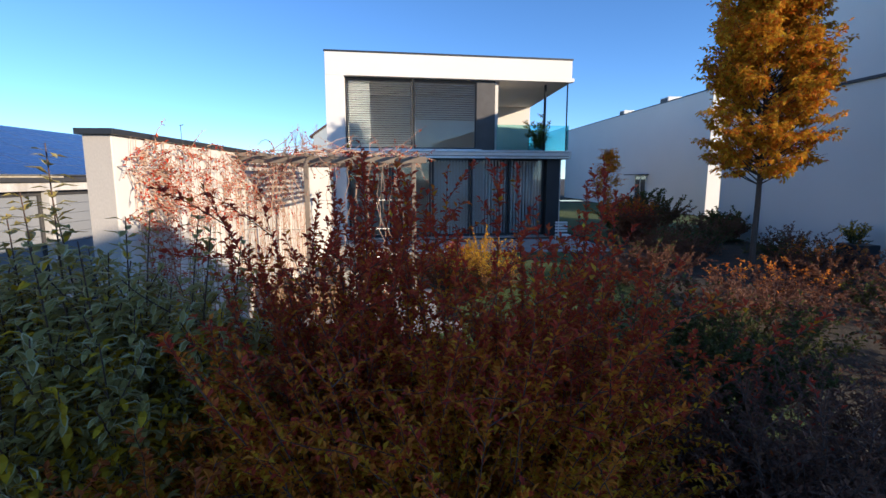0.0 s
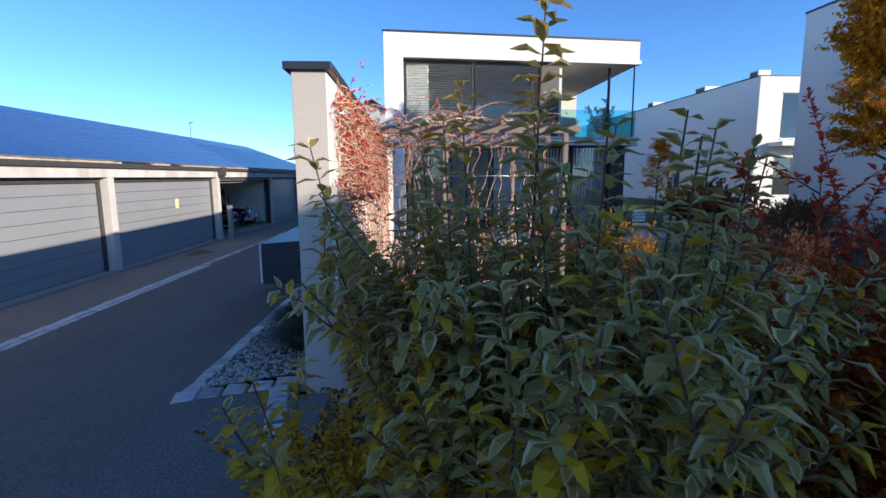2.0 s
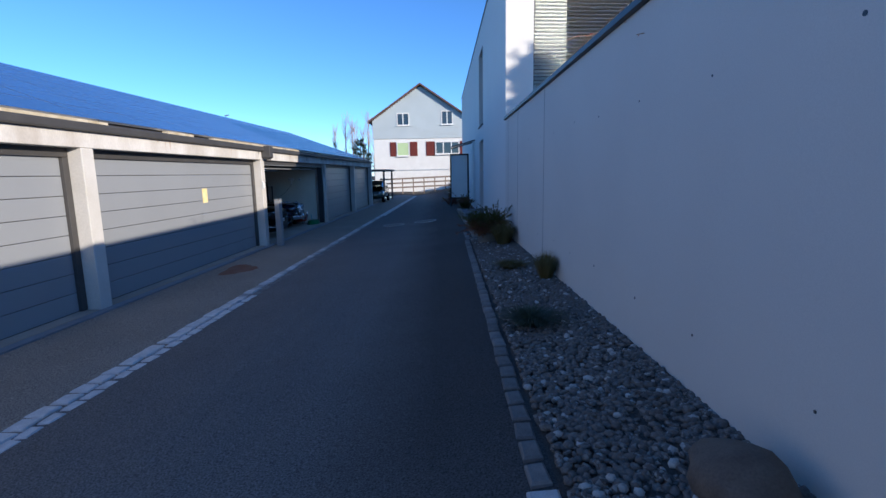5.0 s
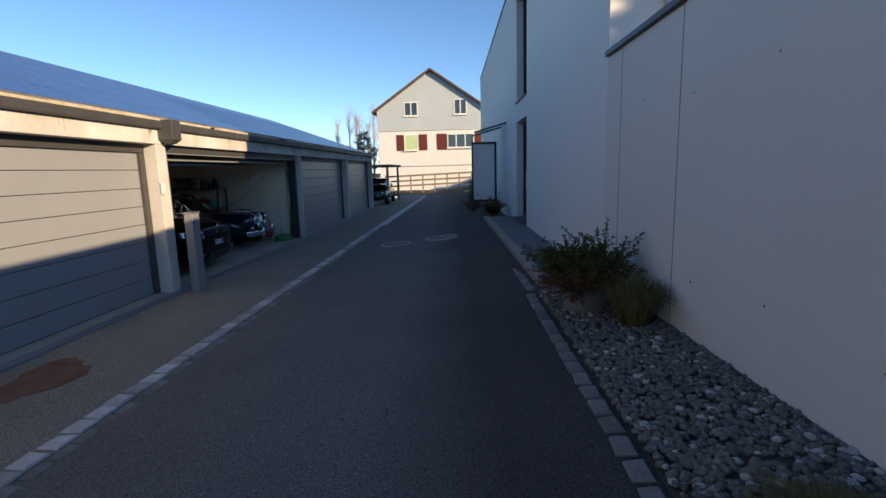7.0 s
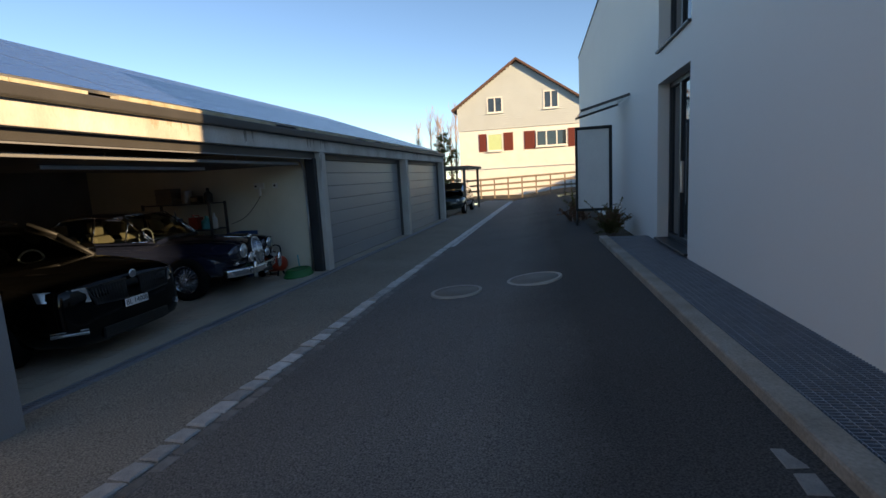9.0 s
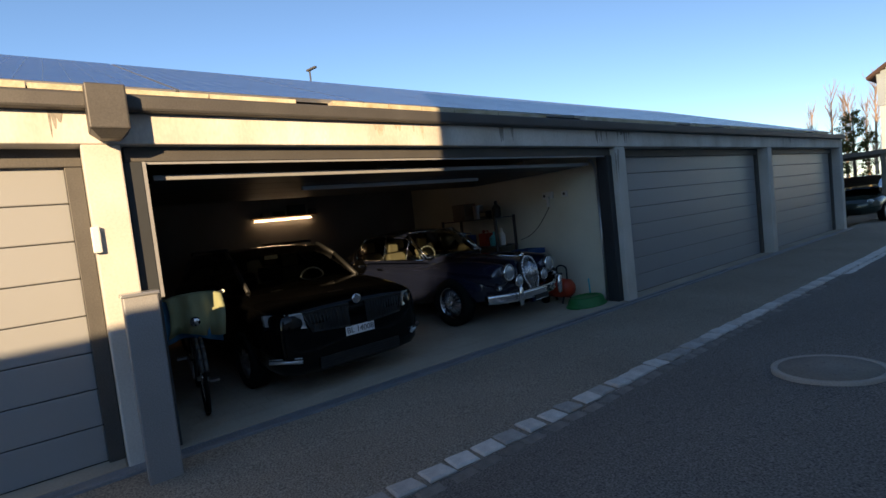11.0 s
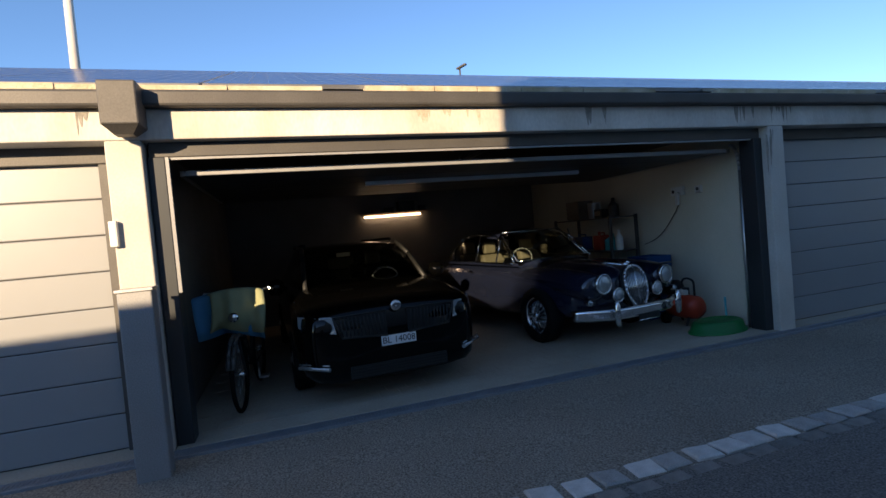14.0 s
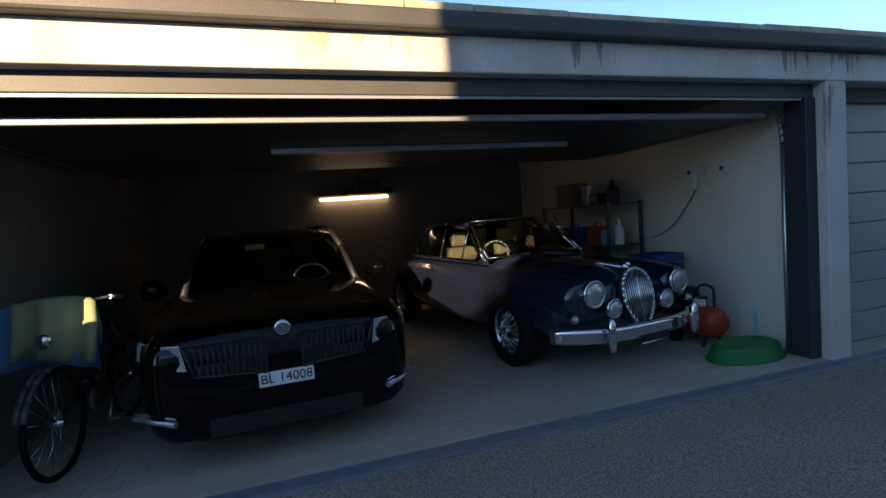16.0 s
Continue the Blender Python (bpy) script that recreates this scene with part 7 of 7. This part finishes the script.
bed = structure(empty("gravel_bed"), "bed of loose grey and white river pebbles at a wall", "gravel")
bm = bmesh.new()
v0 = None
for y in (-0.58, 2, 4, 6, 8, 10, 12.84):
    a = -2.38 + 0.021 * y
    row = [bm.verts.new((a, y, gz(a) - 0.005)), bm.verts.new(((a + wall_x(y)) / 2, y, gz(-1.75) + 0.015)), bm.verts.new((wall_x(y) + 0.01, y, gz(wall_x(y)) + 0.03))]
    if v0:
        for i in range(2):
            bm.faces.new((v0[i], v0[i + 1], row[i + 1], row[i]))
    v0 = row
M["bed_grit"] = material("bed_grit", (0.09, 0.08, 0.068), (0.055, 0.047, 0.04), 0.95, scale=4, fine=70, bump=0.8, dist=0.02)
finish("bed_soil", bm, "bed_grit", bed)
M["pebble_white"] = material("white_pebble", (0.50, 0.48, 0.44), (0.34, 0.32, 0.29), 0.75, scale=9, fine=90, bump=0.15, mix=0.4, dist=0.003)
bm = bmesh.new()
ico = bmesh.new()
bmesh.ops.create_icosphere(ico, subdivisions=1, radius=1.0)
IV = [v.co.copy() for v in ico.verts]
IF = [[v.index for v in f.verts] for f in ico.faces]
ico.free()
for k in range(15000):
    y = -0.55 + 13.35 * rng.random() ** 1.35
    a, b = -2.36 + 0.021 * y, wall_x(y)
    x = a + (b - a) * rng.random()
    r = rng.uniform(0.010, 0.019) if y < 2.2 and rng.random() < 0.9 else rng.uniform(0.014, 0.034)
    m = pose(x, y, gz(x) + 0.022 + rng.uniform(-0.008, 0.012), rng.uniform(-25, 25), rng.uniform(-25, 25), rng.uniform(0, 360)) @ Matrix.Diagonal((r * rng.uniform(0.9, 1.5), r, r * rng.uniform(0.5, 0.8), 1))
    vs = [bm.verts.new(m @ c) for c in IV]
    white = rng.random() < (0.72 if y < 1.6 else 0.06)
    for f in IF:
        fc = bm.faces.new([vs[i] for i in f])
        fc.smooth, fc.material_index = True, 1 if white else (2 if rng.random() < 0.65 else 0)
M["pebble_dark"] = material("dark_pebble", (0.10, 0.085, 0.075), (0.17, 0.15, 0.13), 0.75, scale=7, fine=90, bump=0.2, mix=0.4, dist=0.004)
finish("pebbles", bm, ["pebble", "pebble_white", "pebble_dark"], bed, kind="stuff")
bo = bmesh.new()
bmesh.ops.create_icosphere(bo, subdivisions=3, radius=1.0)
for v in bo.verts:
    v.co *= 1 + 0.16 * noise.noise(v.co * 1.7)
    v.co = Vector((v.co.x * 0.20 - 1.6, v.co.y * 0.26 + 2.75, v.co.z * 0.15 + gz(-1.5) + 0.10))
M["brown_stone"] = material("brown_stone", (0.17, 0.13, 0.095), (0.11, 0.085, 0.065), 0.85, scale=9, fine=90, bump=0.4, dist=0.006)
tagged(finish("boulder", bo, "brown_stone", None, smooth=True), "smooth brown boulder lying in a gravel bed", "boulder")

# paving slabs
pave = structure(empty("paving"), "pale stone paving slabs laid through the garden", "pavement")
slabs = {}


def slab(x0, x1, y0, y1):
    key = (round(x1 - x0, 3), round(y1 - y0, 3))
    if key not in slabs:
        b = bmesh.new()
        cuboid(b, -key[0] / 2, key[0] / 2, -key[1] / 2, key[1] / 2, -0.05, 0.0)
        bmesh.ops.bevel(b, geom=[e for e in b.edges if all(v.co.z > -0.01 for v in e.verts)], offset=0.006, segments=1, affect="EDGES")
        bmesh.ops.recalc_face_normals(b, faces=b.faces)
        me = bpy.data.meshes.new("slab")
        b.to_mesh(me)
        b.free()
        me.materials.append(M["slab"])
        slabs[key] = me
    ob = new("slab", slabs[key])
    ob.parent = pave
    x, yy = (x0 + x1) / 2, (y0 + y1) / 2
    ob.matrix_basis = pose(x, yy, gz(x) + 0.016 + rng.uniform(-0.003, 0.003), rng.uniform(-0.3, 0.3), -1.2 if x < 1 else 0, 0)


y = -2.6
while y < 2.0:
    o = 0.2 if int(y * 2) % 2 else 0.0
    for a, b in ((-0.68, -0.22 + o * 0.5), (-0.21 + o * 0.5, 0.2)):
        slab(a, b - 0.008, y, y + 0.79)
    y += 0.80
for i in range(5):
    for j in range(4):
        slab(-0.56 + i * 0.58, 0.012 + i * 0.58, 2.02 + j * 0.62 + 0.0, 2.63 + j * 0.62)
for i in range(4):
    slab(0.21 + i * 0.62, 0.82 + i * 0.62, 1.42, 2.01)
for i in range(12):
    for j in range(4):
        slab(-0.9 + i * 0.8, -0.11 + i * 0.8, 9.7 + j * 0.8, 10.49 + j * 0.8)

# solar panels
PW, NROW = 1.66, 6
dx, dz = RIDGE[0] - EAVE[0], RIDGE[1] - EAVE[1]
L = math.hypot(dx, dz)
ang = math.degrees(math.atan2(dz, -dx))
PH = (L - 0.15) / NROW
bm = bmesh.new()
cuboid(bm, -PH / 2, PH / 2, -PW / 2, PW / 2, 0.0, 0.035, 1)
cuboid(bm, -PH / 2 + 0.012, PH / 2 - 0.012, -PW / 2 + 0.012, PW / 2 - 0.012, 0.035, 0.037, 0)
for k in range(1, 6):
    x = -PH / 2 + PH * k / 6
    cuboid(bm, x - 0.0015, x + 0.0015, -PW / 2 + 0.015, PW / 2 - 0.015, 0.037, 0.0375, 2)
for k in range(1, 10):
    yy = -PW / 2 + PW * k / 10
    cuboid(bm, -PH / 2 + 0.015, PH / 2 - 0.015, yy - 0.0015, yy + 0.0015, 0.0375, 0.038, 2)
bmesh.ops.recalc_face_normals(bm, faces=bm.faces)
PANEL = bpy.data.meshes.new("solar_panel")
bm.to_mesh(PANEL)
bm.free()
for m in ("panel", "silver", "cell"):
    PANEL.materials.append(M[m])
solar = tagged(empty("solar_array", (-10, 14, 3.2)), "blue solar panels covering the sloped garage roof", "solar panels")
y = Y0 + PW / 2 + 0.02
while y + PW / 2 < Y1:
    for r in range(NROW):
        u = (0.08 + PH * (r + 0.5)) / L
        ob = new("solar_panel", PANEL)
        ob.parent = solar
        ob.matrix_parent_inverse = solar.matrix_basis.inverted()
        ob.matrix_basis = pose(EAVE[0] + dx * u, y, EAVE[1] + dz * u + 0.0, 0, ang, 0) @ Matrix.Diagonal((0.985, 0.985, 1, 1))
    y += PW
# mossy tiles along the eave
M["moss"] = material("mossy_edge", (0.62, 0.56, 0.44), (0.34, 0.27, 0.15), 0.95, scale=5, fine=60, bump=0.6, mix=0.5)
bm = bmesh.new()
y = Y0
while y < Y1:
    w = rng.uniform(0.25, 0.9)
    if rng.random() < 0.8:
        cuboid(bm, GX - 0.04, GX + 0.07, y, min(y + w, Y1) - 0.01, 2.724, 2.757 + rng.uniform(0, 0.012))
    y += w
finish("eave_edge", bm, "moss", g, kind="stuff")

# the house front runs askew to its side wall
skew = Matrix.Identity(4)
skew[1][0] = 0.10
skew = pose(HX0, HY0, 0) @ skew @ pose(-HX0, -HY0, 0)
for ob in house.children_recursive:
    if ob.type == "MESH":
        ob.data.transform(skew)

# the wall, the house and the garden stand turned to the garages: the lane narrows northwards
def turned(degrees, dz, tilt=0.0):
    return pose(-0.98, 12.9, dz, 0, 0, degrees) @ pose(0, 0, 0, tilt, 0, 0) @ pose(1.225, -12.9, 0)


LEDGE = turned(2.3, -0.11)
GARDEN, HOUSE_SIDE, BED, GROUND = turned(1.98, -0.11), turned(1.46, -0.11), turned(1.98, 0.0, -0.69), turned(1.98, -0.17)
LEVEL = ("ground", "road", "garage_apron", "rust_stain", "sett_gutter", "manhole")
for ob in [o for o in scene.objects if not o.parent and o.type in ("MESH", "EMPTY")]:
    kind = ob.name.split(".")[0]
    at = ob.matrix_basis.translation
    if ob.type == "MESH":
        at = ob.matrix_basis @ (sum((v.co for v in ob.data.vertices), Vector()) / len(ob.data.vertices))
    if kind in ("gable_house", "fence"):
        ob.matrix_basis = pose(-5.935, 56.93, -0.2) @ Matrix.Diagonal((1.1, 1.1, 1.1, 1)) @ pose(4.1, -52.3, 0) @ ob.matrix_basis
        continue
    if kind in LEVEL or at.x < -2.6:
        continue
    if kind in ("sett_edging", "gravel_bed", "boulder", "grass_tuft"):
        turn = BED
    elif kind == "ledge":
        turn = LEDGE
    elif kind in ("paving", "lawn", "lawn_blades", "planter", "garden_box", "flower_pot", "garden_chair") or kind == "shrub" and 0 < at.y < 12:
        turn = GROUND
    elif at.x < 9 and at.y > 12.8 or kind in ("house", "canopy", "door_leaf"):
        turn = HOUSE_SIDE
    else:
        turn = GARDEN
    ob.matrix_basis = turn @ ob.matrix_basis
